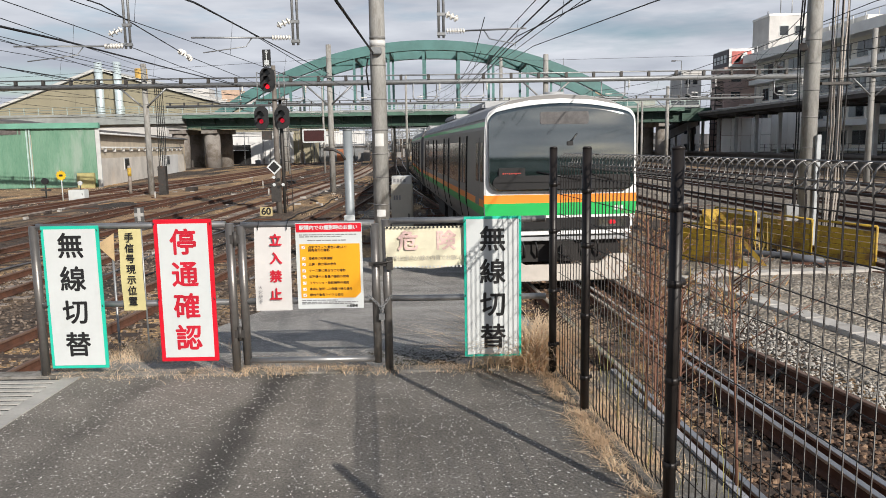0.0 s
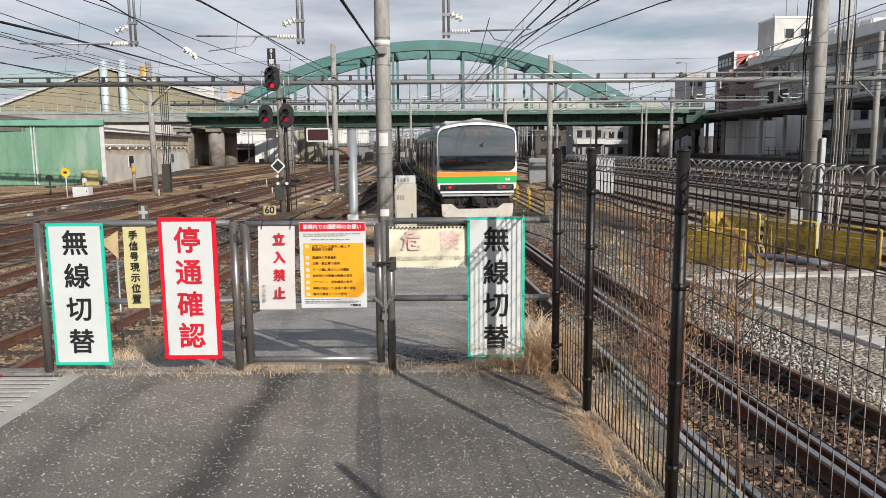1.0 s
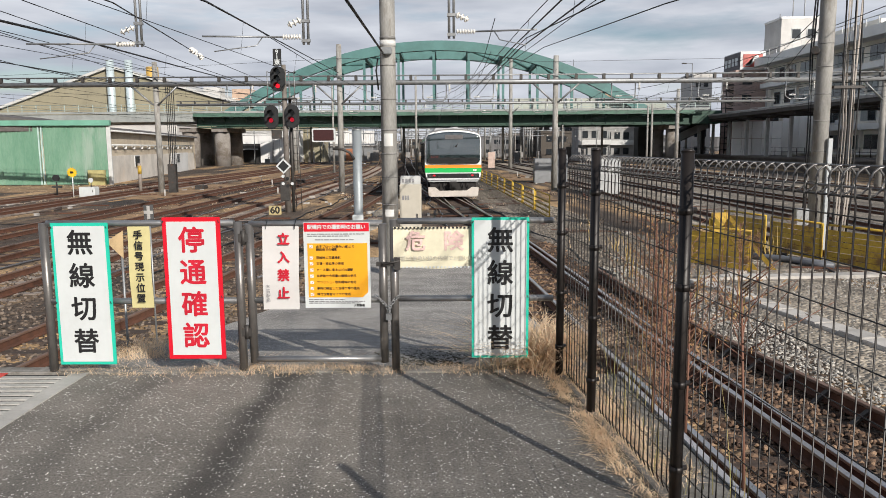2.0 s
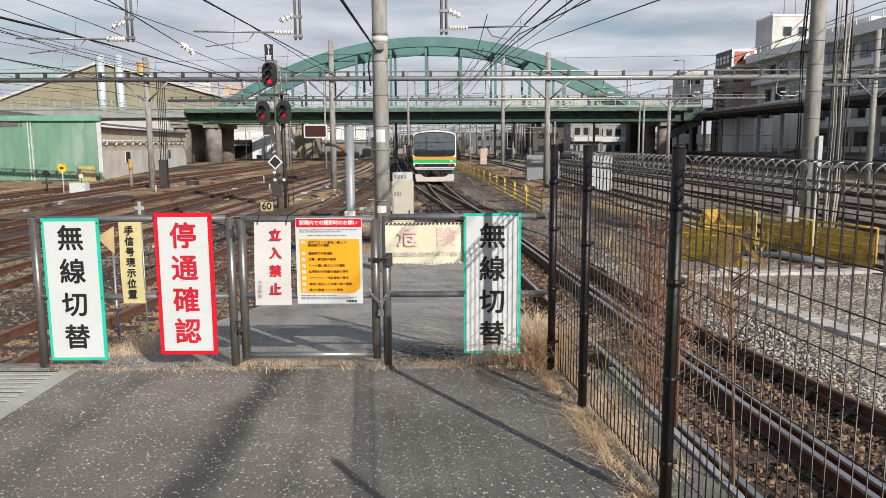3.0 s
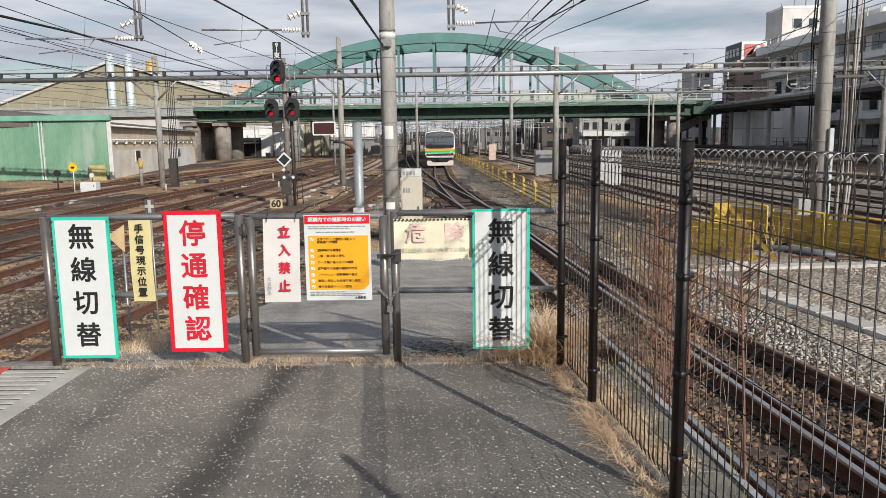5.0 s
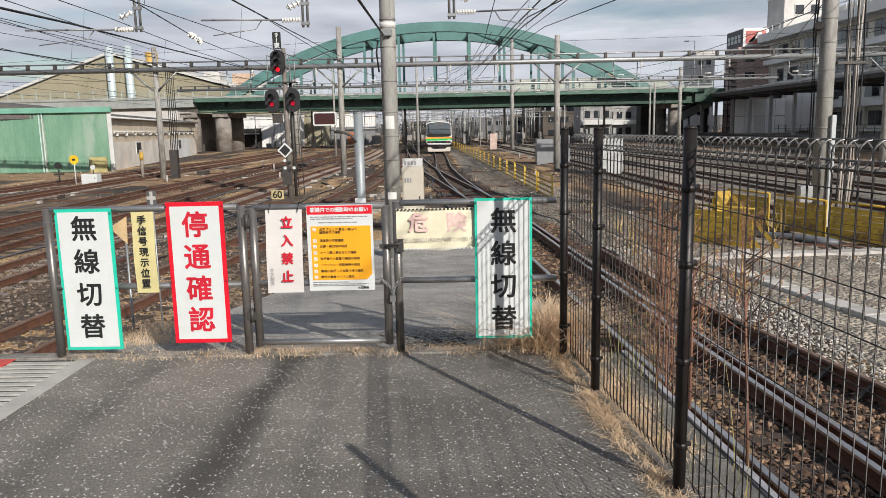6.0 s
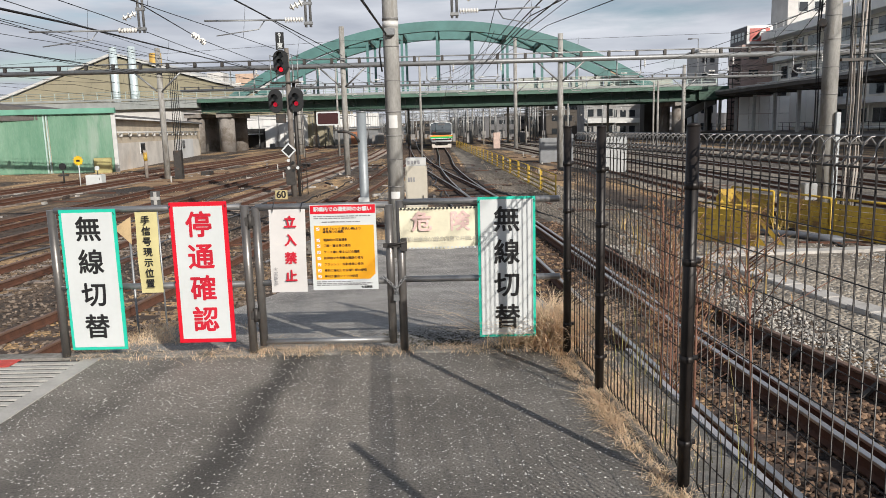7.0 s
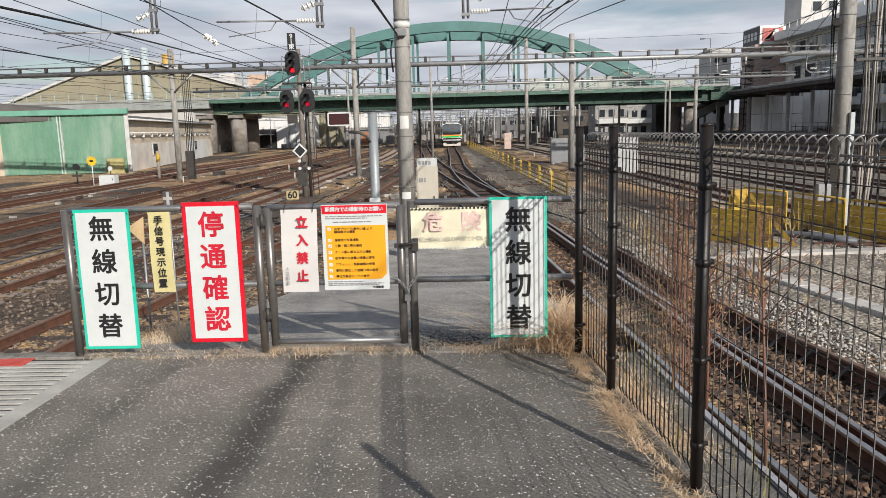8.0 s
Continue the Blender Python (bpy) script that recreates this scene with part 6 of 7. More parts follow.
guard = thing("guard_rail", "rusty spare rail with steel braces beside the track", "rail", kind="structure")
pts = [(4.95, 3.6, RAIL_Z + 0.05), (4.52, 6, RAIL_Z + 0.05), (4.27, 7.4, RAIL_Z + 0.05), (3.85, 9.8, RAIL_Z + 0.05), (3.63, 11, RAIL_Z + 0.05), (3.42, 13, RAIL_Z + 0.05), (3.2, 16, RAIL_Z + 0.05)]
part("rail", sweep(B(), [(u * 1.15, w * 1.15) for u, w in RAIL_FOOT], pts), RUST, guard)
part("rail_head", sweep(B(), RAIL_HEAD_P, pts), RUST_HEAD, guard)
y = 4.2
while y < 14:
    f = smooth_line([(p[0], p[1]) for p in pts])
    bm = B()
    prism(bm, [(-0.2, -0.14), (-0.15, -0.14), (-0.02, -0.02), (-0.02, 0.02)], -0.03, 0.03, pose(f(y), y, RAIL_Z))
    part("brace", bm, STEEL_DARK, guard)
    y += 0.62
check = part("check_rail", sweep(B(), RAIL_FOOT, [(x, y, z + 0.02) for x, y, z in track_points(MAIN, -4, 24, 0.33)]), RUST, guard)
part("rail_head", sweep(B(), RAIL_HEAD_P, [(x, y, z + 0.02) for x, y, z in track_points(MAIN, -4, 24, 0.33)]), RAIL_HEAD, check)
# ---------- sheds and hall beside the yard ----------
SHED_GREEN = mat("shed_green", (0.105, 0.23, 0.155), 0.6, 0.0, (0.18, 0.31, 0.225), scale=0.7, fine=14, amount=0.4, bump=0.05, stretch=(1, 1, 0.22), grime=(0.24, 0.33, 0.27), grime_at=0.6)
SHED_TAN = mat("shed_tan", (0.58, 0.5, 0.385), 0.85, scale=0.6, fine=12, amount=0.3, bump=0.08, grime=(0.45, 0.37, 0.28), grime_at=0.62)
ROOF_DARK = mat("roof_dark", (0.12, 0.11, 0.105), 0.85, scale=0.8, fine=14, amount=0.4, bump=0.15, grime=(0.2, 0.18, 0.16))
HALL = mat("hall_yellow", (0.27, 0.245, 0.17), 0.85, scale=0.15, fine=4, amount=0.25, bump=0.03, grime=(0.27, 0.245, 0.175))
GLASS_DARK = mat("window_glass", (0.03, 0.035, 0.04), 0.1, bump=0, spec=0.8)
PALE_WALL = mat("pale_wall", (0.56, 0.55, 0.53), 0.85, scale=0.3, fine=6, amount=0.25, bump=0.03, grime=(0.44, 0.43, 0.41))
WHITE_WALL = mat("white_wall", (0.68, 0.68, 0.67), 0.8, scale=0.3, fine=6, amount=0.2, bump=0.03, grime=(0.55, 0.54, 0.52))
FRAME_PALE = mat("pale_trim", (0.55, 0.56, 0.55), 0.6, scale=1, amount=0.2)


def rib_wall(bm, x0, x1, z0, z1, y, pitch=0.35, depth=0.05):
    n = int((x1 - x0) / pitch)
    prof = []
    for k in range(n):
        a = x0 + (x1 - x0) * k / n
        w = (x1 - x0) / n
        prof += [(a, y), (a + w * 0.45, y), (a + w * 0.5, y - depth), (a + w * 0.95, y - depth)]
    prof.append((x1, y))
    lo = [bm.verts.new((px, py, z0)) for px, py in prof]
    hi = [bm.verts.new((px, py, z1)) for px, py in prof]
    for i in range(len(prof) - 1):
        bm.faces.new((lo[i], lo[i + 1], hi[i + 1], hi[i]))
    return bm


shed = thing("shed", "green corrugated metal shed with two closed sliding doors", "shed", pose(-32.4, 59.2, GROUND_Z, 0, 0, 6))
bm = B()
plan = [(-9.5, 0.1), (4.9, 0.1), (-1.5, 14), (-9.5, 14)]
lo, hi = [bm.verts.new((x, y, -0.1)) for x, y in plan], [bm.verts.new((x, y, 4.9)) for x, y in plan]
bm.faces.new(hi)
for i in range(4):
    bm.faces.new((lo[i], lo[(i + 1) % 4], hi[(i + 1) % 4], hi[i]))
part("wall", bm, SHED_TAN, shed)
for a, b in ((-4.95, -0.35), (-0.1, 4.75)):
    bm = rib_wall(B(), a, b, 0.06, 4.75, -0.05, 0.32, 0.03)
    box(bm, a, -0.04, 0.06, b, 0.0, 4.75)
    part("sliding_door", bm, SHED_GREEN, shed, "weathered green corrugated door leaf")
for x in (-0.42, -0.2):
    part("door_edge", box(B(), x - 0.05, -0.14, 0.06, x + 0.05, -0.03, 4.75), mat("trim_mint", (0.45, 0.6, 0.56), 0.6, scale=1), shed)
part("door_rail", box(B(), -5.4, -0.35, 4.72, 5.15, 0.1, 5.15), mat("shed_rail_green", (0.15, 0.36, 0.27), 0.6, scale=1, amount=0.25), shed, "green door track cover", bevel=0.03)
part("corner_trim", box(B(), 4.78, -0.1, -0.05, 5.1, 0.05, 4.9), FRAME_PALE, shed)
bm = B()
prism(bm, [(-10, 4.9), (-1.2, 4.95), (-1.2, 5.2), (-6, 5.9), (-10, 5.6)], 0.4, 14)
part("roof", bm, ROOF_DARK, shed, "dark weathered sheet roof")
part("step_rack", box(B(), 3.3, -0.5, 0, 4.6, -0.2, 1.2), mat("rack_yellow", (0.4, 0.36, 0.16), 0.7, scale=3), shed)

# long low building whose side wall runs away from the yard
DX, DY = -34.2 + 28.1, 94 - 60.6
house = thing("low_building", "tan and white rendered low building with dark tiled roof", "building", pose(-28.1, 60.6, GROUND_Z, 0, 0, math.degrees(math.atan2(DY, DX))))
HL = math.hypot(DX, DY) * 1.33
part("wall", box(B(), 0, 0, -0.1, HL, 12, 4.4), SHED_TAN, house, "tan rendered wall")
part("lower_wall", box(B(), 0.02, -0.06, -0.1, HL * 0.97, 0.0, 2.3), mat("lower_wall_pale", (0.68, 0.64, 0.58), 0.85, scale=0.5, amount=0.3, grime=(0.6, 0.54, 0.47), grime_at=0.62), house, "pale stained lower wall")
part("white_wall", box(B(), HL * 0.6, -0.09, -0.1, HL * 0.85, -0.02, 2.35), WHITE_WALL, house, "white patch of wall")
bm = B()
prism(bm, [(-0.35, 4.3), (-0.3, 4.5), (6, 5.3), (13, 4.5), (13, 4.3)], -0.6, HL + 0.4, pose(0, 0, 0, 0, 0, 90) @ Matrix.Scale(-1, 4, (0, 1, 0)))
part("roof", bm, ROOF_DARK, house, "dark weathered roof")
for u in (0.195, 0.43, 0.67):
    w = part("window", box(B(), HL * u, -0.13, 1.15, HL * u + 1.9, -0.05, 2.25), FRAME_PALE, house)
    part("pane", box(B(), HL * u + 0.1, -0.15, 1.22, HL * u + 0.92, -0.1, 2.18), GLASS_DARK, w)
    part("pane", box(B(), HL * u + 0.98, -0.15, 1.22, HL * u + 1.8, -0.1, 2.18), GLASS_DARK, w)
part("pipe", tube(B(), [(0.3, -0.25, 3.2), (HL * 0.93, -0.25, 3.2)], 0.07, 8), FRAME_PALE, house, "pale pipe along the wall")
part("gutter", tube(B(), [(-0.5, -0.4, 4.35), (HL, -0.4, 4.35)], 0.08, 8), FRAME_PALE, house)
for k in range(13):
    part("pipe_bracket", box(B(), 2 + k * 3.2, -0.3, 2.85, 2.08 + k * 3.2, 0, 3.2), FRAME_PALE, house)
part("downpipe", tube(B(), [(0.35, -0.2, 0), (0.35, -0.2, 4.2)], 0.07, 8), FRAME_PALE, house)

hall = thing("factory_hall", "large khaki yellow gabled factory hall", "building", pose(-68, 150, GROUND_Z))
bm = B()
prism(bm, [(-30, -0.1), (42, -0.1), (42, 7.6), (21, 12.6), (0.2, 18.6), (-20, 11.6), (-30, 8.2)], 0, 40)
part("wall", bm, HALL, hall)
for (xa, za), (xb, zb) in zip([(-30.5, 8.3), (-20, 11.8), (0.2, 18.85), (21, 12.85)], [(-20, 11.8), (0.2, 18.85), (21, 12.85), (42.3, 7.9)]):
    part("roof_edge", prism(B(), [(xa, za), (xb, zb), (xb, zb + 0.5), (xa, za + 0.5)], -0.6, 40), mat("roof_edge_pale", (0.5, 0.5, 0.48), 0.7, scale=0.5, amount=0.15), hall)
for x in (0.5, 4.2):
    part("flue", tube(B(), [(x, -0.8, 3), (x, -0.8, 20.3)], 0.75, 14), mat("flue_pale", (0.55, 0.64, 0.66), 0.4, 0.3, scale=0.5, amount=0.2), hall, "pale metal flue")
part("lower_annex", box(B(), -28, -14, -0.1, 18, -2, 7.4), PALE_WALL, hall, "pale annex")
part("annex_roof", box(B(), -28.5, -14.5, 7.4, 18.5, -2, 7.8), FRAME_PALE, hall)
for x, w, h in ((16, 3.4, 15.6), (22, 4, 15.2), (26, 2.5, 14.6)):
    part("roof_unit", box(B(), x, 8, 11, x + w, 12, h), PALE_WALL if w < 4 else mat("unit_tan", (0.5, 0.36, 0.27), 0.8, scale=1), hall)
part("roof_tank", tube(B(), [(7, 4, 16), (7, 4, 19.4)], 1.2, 14), mat("tank_ochre", (0.6, 0.38, 0.1), 0.6, scale=1), hall)


def windows_block(parent, x0, x1, z0, floors, fh, y, w, h, gap, face=-1):
    """Rows of dark windows on a wall that faces the tracks' near end."""
    bm = B()
    for k in range(floors):
        x = x0 + gap
        while x + w < x1 - gap * 0.5:
            box(bm, x, y - 0.06, z0 + k * fh, x + w, y + 0.05, z0 + k * fh + h)
            x += w + gap
    return part("window_grid", bm, GLASS_DARK, parent)


def block(label, x, y, w, d, h, material, floors=0, name="city_building", z=GROUND_Z, group="distant buildings", w_=1.6, gap=1.2):
    t = thing(name, label, "building", pose(x, y, z), group)
    part("wall", box(B(), -w / 2, 0, -0.1, w / 2, d, h), material, t)
    part("parapet", box(B(), -w / 2 - 0.1, -0.1, h, w / 2 + 0.1, d + 0.1, h + 0.5), material, t)
    if floors:
        fh = h / floors
        windows_block(t, -w / 2, w / 2, fh * 0.35, floors, fh, 0, w_, fh * 0.42, gap)["kind"] = "stuff"
    return t


block("white utility building with a dark open doorway", -36.6, 146, 13.9, 3.6, 5.7, WHITE_WALL, name="utility_building", group="")
op = thing("dark_doorway", "open dark loading doorway in a white wall", "door", pose(-39.2, 145.9, GROUND_Z) @ Matrix.Scale(0.92, 4))
# a near-black panel on the wall gives the shade inside the doorway
part("opening_shade", box(B(), -2.4, -0.1, 0, 2.0, 0.0, 4.0), mat("doorway_shade", (0.02, 0.02, 0.02), 0.9), op)
part("canopy", box(B(), -3.4, -3, 2.8, 1.6, 0.0, 2.95), FRAME_PALE, op)
for x in (-3.2, 1.4):
    part("canopy_post", box(B(), x, -2.9, 0, x + 0.12, -2.78, 2.8), FRAME_PALE, op)
st = thing("storage_hut", "corrugated grey storage hut with a rust-orange door", "shed", pose(-22.4, 158, GROUND_Z))
part("wall", box(B(), -5, 0, -0.1, 6, 6, 3.0), CAB_GREY, st)
part("upper_wall", rib_wall(B(), -6, 6, 3.0, 6.4, 2.0, 0.5, 0.12), WHITE_WALL, st)
part("door", box(B(), 0.2, -0.08, 0, 1.6, 0.0, 2.6), mat("door_rust", (0.4, 0.16, 0.08), 0.7, scale=2), st)
part("roof", box(B(), -5.3, -0.3, 3.0, 6.3, 6.2, 3.2), ROOF_DARK, st)

rng = random.Random(4)
tones = [PALE_WALL, WHITE_WALL, SHED_TAN, CAB_GREY, mat("wall_brown", (0.3, 0.24, 0.2), 0.85, scale=0.3, amount=0.3), mat("wall_bluegrey", (0.36, 0.4, 0.44), 0.85, scale=0.3, amount=0.3)]
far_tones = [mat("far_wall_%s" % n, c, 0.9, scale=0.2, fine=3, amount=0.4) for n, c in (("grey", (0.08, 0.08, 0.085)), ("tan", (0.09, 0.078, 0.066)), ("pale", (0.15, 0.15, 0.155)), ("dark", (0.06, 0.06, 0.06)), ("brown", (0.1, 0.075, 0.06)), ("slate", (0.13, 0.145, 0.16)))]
for k in range(46):
    x = -150 + k * 7.2 + rng.uniform(-3, 3)
    y = rng.uniform(290, 420)
    if -45 < x < -12 and y < 340:
        y = 430
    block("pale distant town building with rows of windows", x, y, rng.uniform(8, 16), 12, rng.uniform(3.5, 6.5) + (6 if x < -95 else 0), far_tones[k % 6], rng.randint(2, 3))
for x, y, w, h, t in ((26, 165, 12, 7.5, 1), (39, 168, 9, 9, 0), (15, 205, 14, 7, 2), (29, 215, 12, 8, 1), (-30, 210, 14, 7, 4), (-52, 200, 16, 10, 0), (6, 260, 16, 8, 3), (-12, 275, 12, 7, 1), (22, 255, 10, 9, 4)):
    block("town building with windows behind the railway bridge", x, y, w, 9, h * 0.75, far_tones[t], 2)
# white houses seen under the right end of the bridge
for x, y, w, h in ((27.5, 143, 6, 6.4), (33.6, 150, 6.4, 6.2)):
    hb = block("pale two-storey house under the bridge end", x, y, w, 8, h, mat("house_grey", (0.35, 0.35, 0.345), 0.85, scale=0.6, fine=8, amount=0.5, grime=(0.25, 0.24, 0.23), grime_at=0.55), 2, "house", group="pale houses", w_=1.1, gap=0.7)
    part("balcony", box(B(), -w / 2, -1.0, h * 0.48, w / 2, 0.0, h * 0.48 + 0.9), FRAME_PALE, hb)

bm = B()
rg_ = random.Random(9)
for k in range(420):
    x, y = rg_.uniform(-52, 34), rg_.uniform(132, 330)
    h = rg_.uniform(4.5, 8.5)
    r = rg_.uniform(0.05, 0.1)
    tube(bm, [(x, y, GROUND_Z - 0.1), (x, y, h)], r, 5)
    if k % 3 == 0:
        w = rg_.uniform(2, 6)
        tube(bm, [(x - w, y, h - 1), (x + w, y, h - 1)], 0.07, 5)
    if k % 3 == 1:
        tube(bm, [(x, y, h - 1.8), (x + rg_.choice((-1.3, 1.3)), y, h - 1.2)], 0.05, 4)
        tube(bm, [(x, y, h - 1.2), (x + rg_.choice((-1.5, 1.5)), y, h - 1.2)], 0.04, 4)
single("distant_poles", bm, STEEL_GREY, "crowd of distant thin overhead-line poles", "pole", kind="stuff")
bm = B()      # pale insulators on the far lines
for k in range(260):
    x, y, z = rg_.uniform(-40, 34), rg_.uniform(130, 270), rg_.uniform(2.0, 5.2)
    a = rg_.choice(((0.28, 0, 0), (0, 0, 0.25), (0.2, 0, 0.12)))
    tube(bm, [(x, y, z), (x + a[0], y + a[1], z + a[2])], 0.07, 6)
single("distant_insulators", bm, CERAMIC, "pale insulators hanging on the overhead lines", "insulator", kind="stuff")
bm = B()
for k in range(60):
    x, y = rg_.uniform(-40, 28), rg_.uniform(132, 250)
    w, h = rg_.uniform(0.4, 1.2), rg_.uniform(0.8, 2.4)
    box(bm, x - w / 2, y, GROUND_Z - 0.05, x + w / 2, y + 0.6, GROUND_Z + h)
single("distant_cabinets", bm, mat("distant_cabinet", (0.3, 0.29, 0.28), 0.8, scale=0.5, amount=0.5), "scattered distant lineside boxes", "cabinet", kind="stuff")

# ---------- station platform, canopy and buildings on the right ----------
ps = thing("far_platform", "dark old station platform with railing", "platform", kind="structure")
part("platform_wall", box(B(), 43.3, 30, GROUND_Z - 0.1, 49, 170, -0.25), mat("platform_dark", (0.16, 0.14, 0.125), 0.9, scale=0.6, fine=8, amount=0.4, bump=0.1), ps)
part("platform_edge", box(B(), 42.9, 30, -0.25, 49, 170, 0.0), mat("platform_edge_dark", (0.2, 0.18, 0.165), 0.9, scale=0.8, amount=0.3), ps)
for k in range(60):
    part("railing_post", box(B(), 48.4, 31 + k * 2.3, 0, 48.46, 31.06 + k * 2.3, 1.15), STEEL_DARK, ps)
for z in (0.6, 1.12):
    part("railing_bar", tube(B(), [(48.43, 30, z), (48.43, 169, z)], 0.03, 6), STEEL_DARK, ps)
can = thing("platform_canopy", "long dark platform canopy on steel columns", "canopy")
bm = B()
prism(bm, [(40.0, 5.55), (40.0, 6.05), (43.2, 5.6), (46.5, 6.1), (46.5, 5.6), (43.2, 5.2)], 28, 152)
part("roof", bm, mat("canopy_dark", (0.085, 0.078, 0.074), 0.8, scale=0.5, fine=8, amount=0.4, bump=0.05), can)
part("roof_lip", box(B(), 39.85, 28, 5.95, 40.05, 152, 6.2), mat("canopy_lip", (0.34, 0.33, 0.32), 0.7, scale=0.5, amount=0.3), can)
for k in range(17):
    y = 32 + k * 7
    part("column", box(B(), 43.0, y, 0.0, 43.4, y + 0.35, 5.3), mat("canopy_column", (0.5, 0.5, 0.49), 0.7, scale=1, amount=0.3), can)
    part("rafter", box(B(), 40.3, y, 5.15, 46.2, y + 0.2, 5.4), STEEL_DARK, can)
for k in range(20):
    part("roof_conduit", tube(B(), [(40.2 + 0.03 * k, 29 + 4 * k, 6.3), (40.2, 33 + 4 * k, 6.25 + 0.1 * (k % 3))], 0.05, 6), FRAME_PALE, can)
scr = thing("panel_wall", "pale grey panelled screen wall behind the platform", "wall", kind="structure")
pm_ = finish(box(B(), 0, 0, 0, 0.15, 2.55, 5.4), "panel", mat("screen_panel", (0.88, 0.87, 0.84), 0.7, scale=0.4, fine=6, amount=0.12, per_piece=0.12))
for k in range(4):
    ob = new("panel", pm_)
    ob.parent, ob.location = scr, (50.0, 102.5 + k * 2.65, 0.4)
fm_ = finish(box(B(), 0, 0, 0, 1.42, 0.15, 2.5), "panel", mat("screen_panel", (1, 1, 1)))
for k in range(7):
    for z in (0.0, 2.56):
        ob = new("panel", fm_)
        ob.parent, ob.location = scr, (42.5 + k * 1.5, 113, z)
stair = thing("footbridge_stair", "covered station stair rising behind the platform", "staircase", pose(46, 133, 0))
bm = B()
prism(bm, [(-6, 1.8), (0, 4.6), (0, 6.6), (-6, 3.8)], 0, 4)
part("enclosure", bm, ROOF_DARK, stair)
part("side_panel", prism(B(), [(-5.8, 2.1), (-0.3, 4.6), (-0.3, 6.0), (-5.8, 3.5)], -0.15, 0.0), PALE_WALL, stair)
part("support", box(B(), -1.2, 0.5, 0, -0.6, 1.1, 4.4), STEEL_DARK, stair)
part("support", box(B(), -5.4, 0.5, 0, -4.9, 1.1, 2.2), STEEL_DARK, stair)
# A solid dark block takes the place of a black-green net.
dp = thing("retaining_wall", "dark solid block in place of a net under the bridge end", "wall", kind="structure")
part("wall", box(B(), 32.4, 129, GROUND_Z - 0.1, 36.6, 132, 4.9), mat("net_black", (0.05, 0.05, 0.048), 0.9, scale=0.5, amount=0.4), dp)

apt = thing("apartment_building", "weathered concrete apartment block with balconies and windows", "building", pose(52, 0, 0))
APT = mat("apartment_concrete", (0.82, 0.78, 0.7), 0.88, scale=0.25, fine=5, amount=0.18, bump=0.04, grime=(0.45, 0.42, 0.38), grime_at=0.66)
SLAB = mat("apartment_slab", (0.88, 0.87, 0.84), 0.85, scale=0.3, fine=5, amount=0.15, bump=0.03, grime=(0.55, 0.53, 0.5), grime_at=0.66)
part("wall", box(B(), 1.4, 46, -1.3, 16, 127, 15.0), APT, apt)
for z, out, th in ((0.2, 0.2, 0.3), (3.4, 0.0, 0.75), (6.85, 0.0, 0.8), (10.9, 0.1, 0.75), (14.5, -1.0, 1.1)):
    part("floor_slab", box(B(), out, 45.8, z, 1.5, 127.2, z + th), SLAB, apt, "pale stained concrete band")
part("roof_slab", box(B(), -1.0, 45.8, 15.6, 16.5, 127.4, 15.8), SLAB, apt)
fr = mat("window_frame_grey", (0.4, 0.42, 0.42), 0.5, 0.4, scale=2)
for fi, (z, h) in enumerate(((0.9, 1.9), (4.5, 1.8), (8.1, 2.0), (12.0, 1.9))):
    y = 48
    k = 0
    while y < 124:
        wd_ = 3.4 if (k + fi) % 3 else 2.2
        w = part("window", box(B(), 1.28, y, z, 1.4, y + wd_, z + h), fr, apt)
        for i in range(2):
            a = y + 0.08 + i * wd_ / 2
            part("pane", box(B(), 1.24, a, z + 0.08, 1.3, a + wd_ / 2 - 0.14, z + h - 0.08), GLASS_DARK if (k + i + fi) % 4 else mat("pane_curtain", (0.3, 0.33, 0.33), 0.3, bump=0), w)
        if (k * 7 + fi * 3) % 4 == 0:
            part("air_conditioner", box(B(), 0.5, y + wd_ + 0.2, z - 0.35, 0.95, y + wd_ + 1.1, z + 0.35), WHITE_WALL, apt, "white air conditioner unit")
        if (k + fi) % 2 == 0:
            part("pier", box(B(), 1.0, y + wd_ + 0.4, z - 0.6, 1.4, y + wd_ + 0.8, z + 2.4), APT, apt)
        y += wd_ + 1.6
        k += 1
for k in range(28):
    part("roof_rail_post", box(B(), -0.6, 47 + k * 2.8, 15.8, -0.52, 47.08 + k * 2.8, 16.9), FRAME_PALE, apt)
part("roof_rail", tube(B(), [(-0.56, 46, 16.9), (-0.56, 126, 16.9)], 0.06, 6), FRAME_PALE, apt)
part("stair_tower", box(B(), 3, 74, 15.8, 12, 90, 18.5), SLAB, apt)
part("penthouse", box(B(), 2, 96, 15.8, 10, 112, 17.2), APT, apt)

tower = thing("office_tower", "pale rendered building with small windows and roof antennas", "building", pose(57.8, 130, GROUND_Z))
part("wall", box(B(), -1.4, 0, -0.1, 7, 6.7, 24.0), PALE_WALL, tower)
part("parapet", box(B(), -1.5, -0.1, 24.0, 7.1, 6.8, 24.35), SLAB, tower)
for zi in range(6):
    for xi in range(2):
        w = part("window", box(B(), 0.3 + xi * 2.6, -0.08, 20.6 - zi * 3.2, 2.0 + xi * 2.6, 0.02, 22.4 - zi * 3.2), fr, tower)
        part("pane", box(B(), 0.45 + xi * 2.6, -0.12, 20.75 - zi * 3.2, 1.85 + xi * 2.6, -0.06, 22.25 - zi * 3.2), GLASS_DARK, w)
for x, h in ((2.2, 30), (4.2, 29), (0, 25.4)):
    part("antenna", tube(B(), [(x, 4, 24), (x, 4, h)], 0.09, 6), STEEL_GREY, tower)

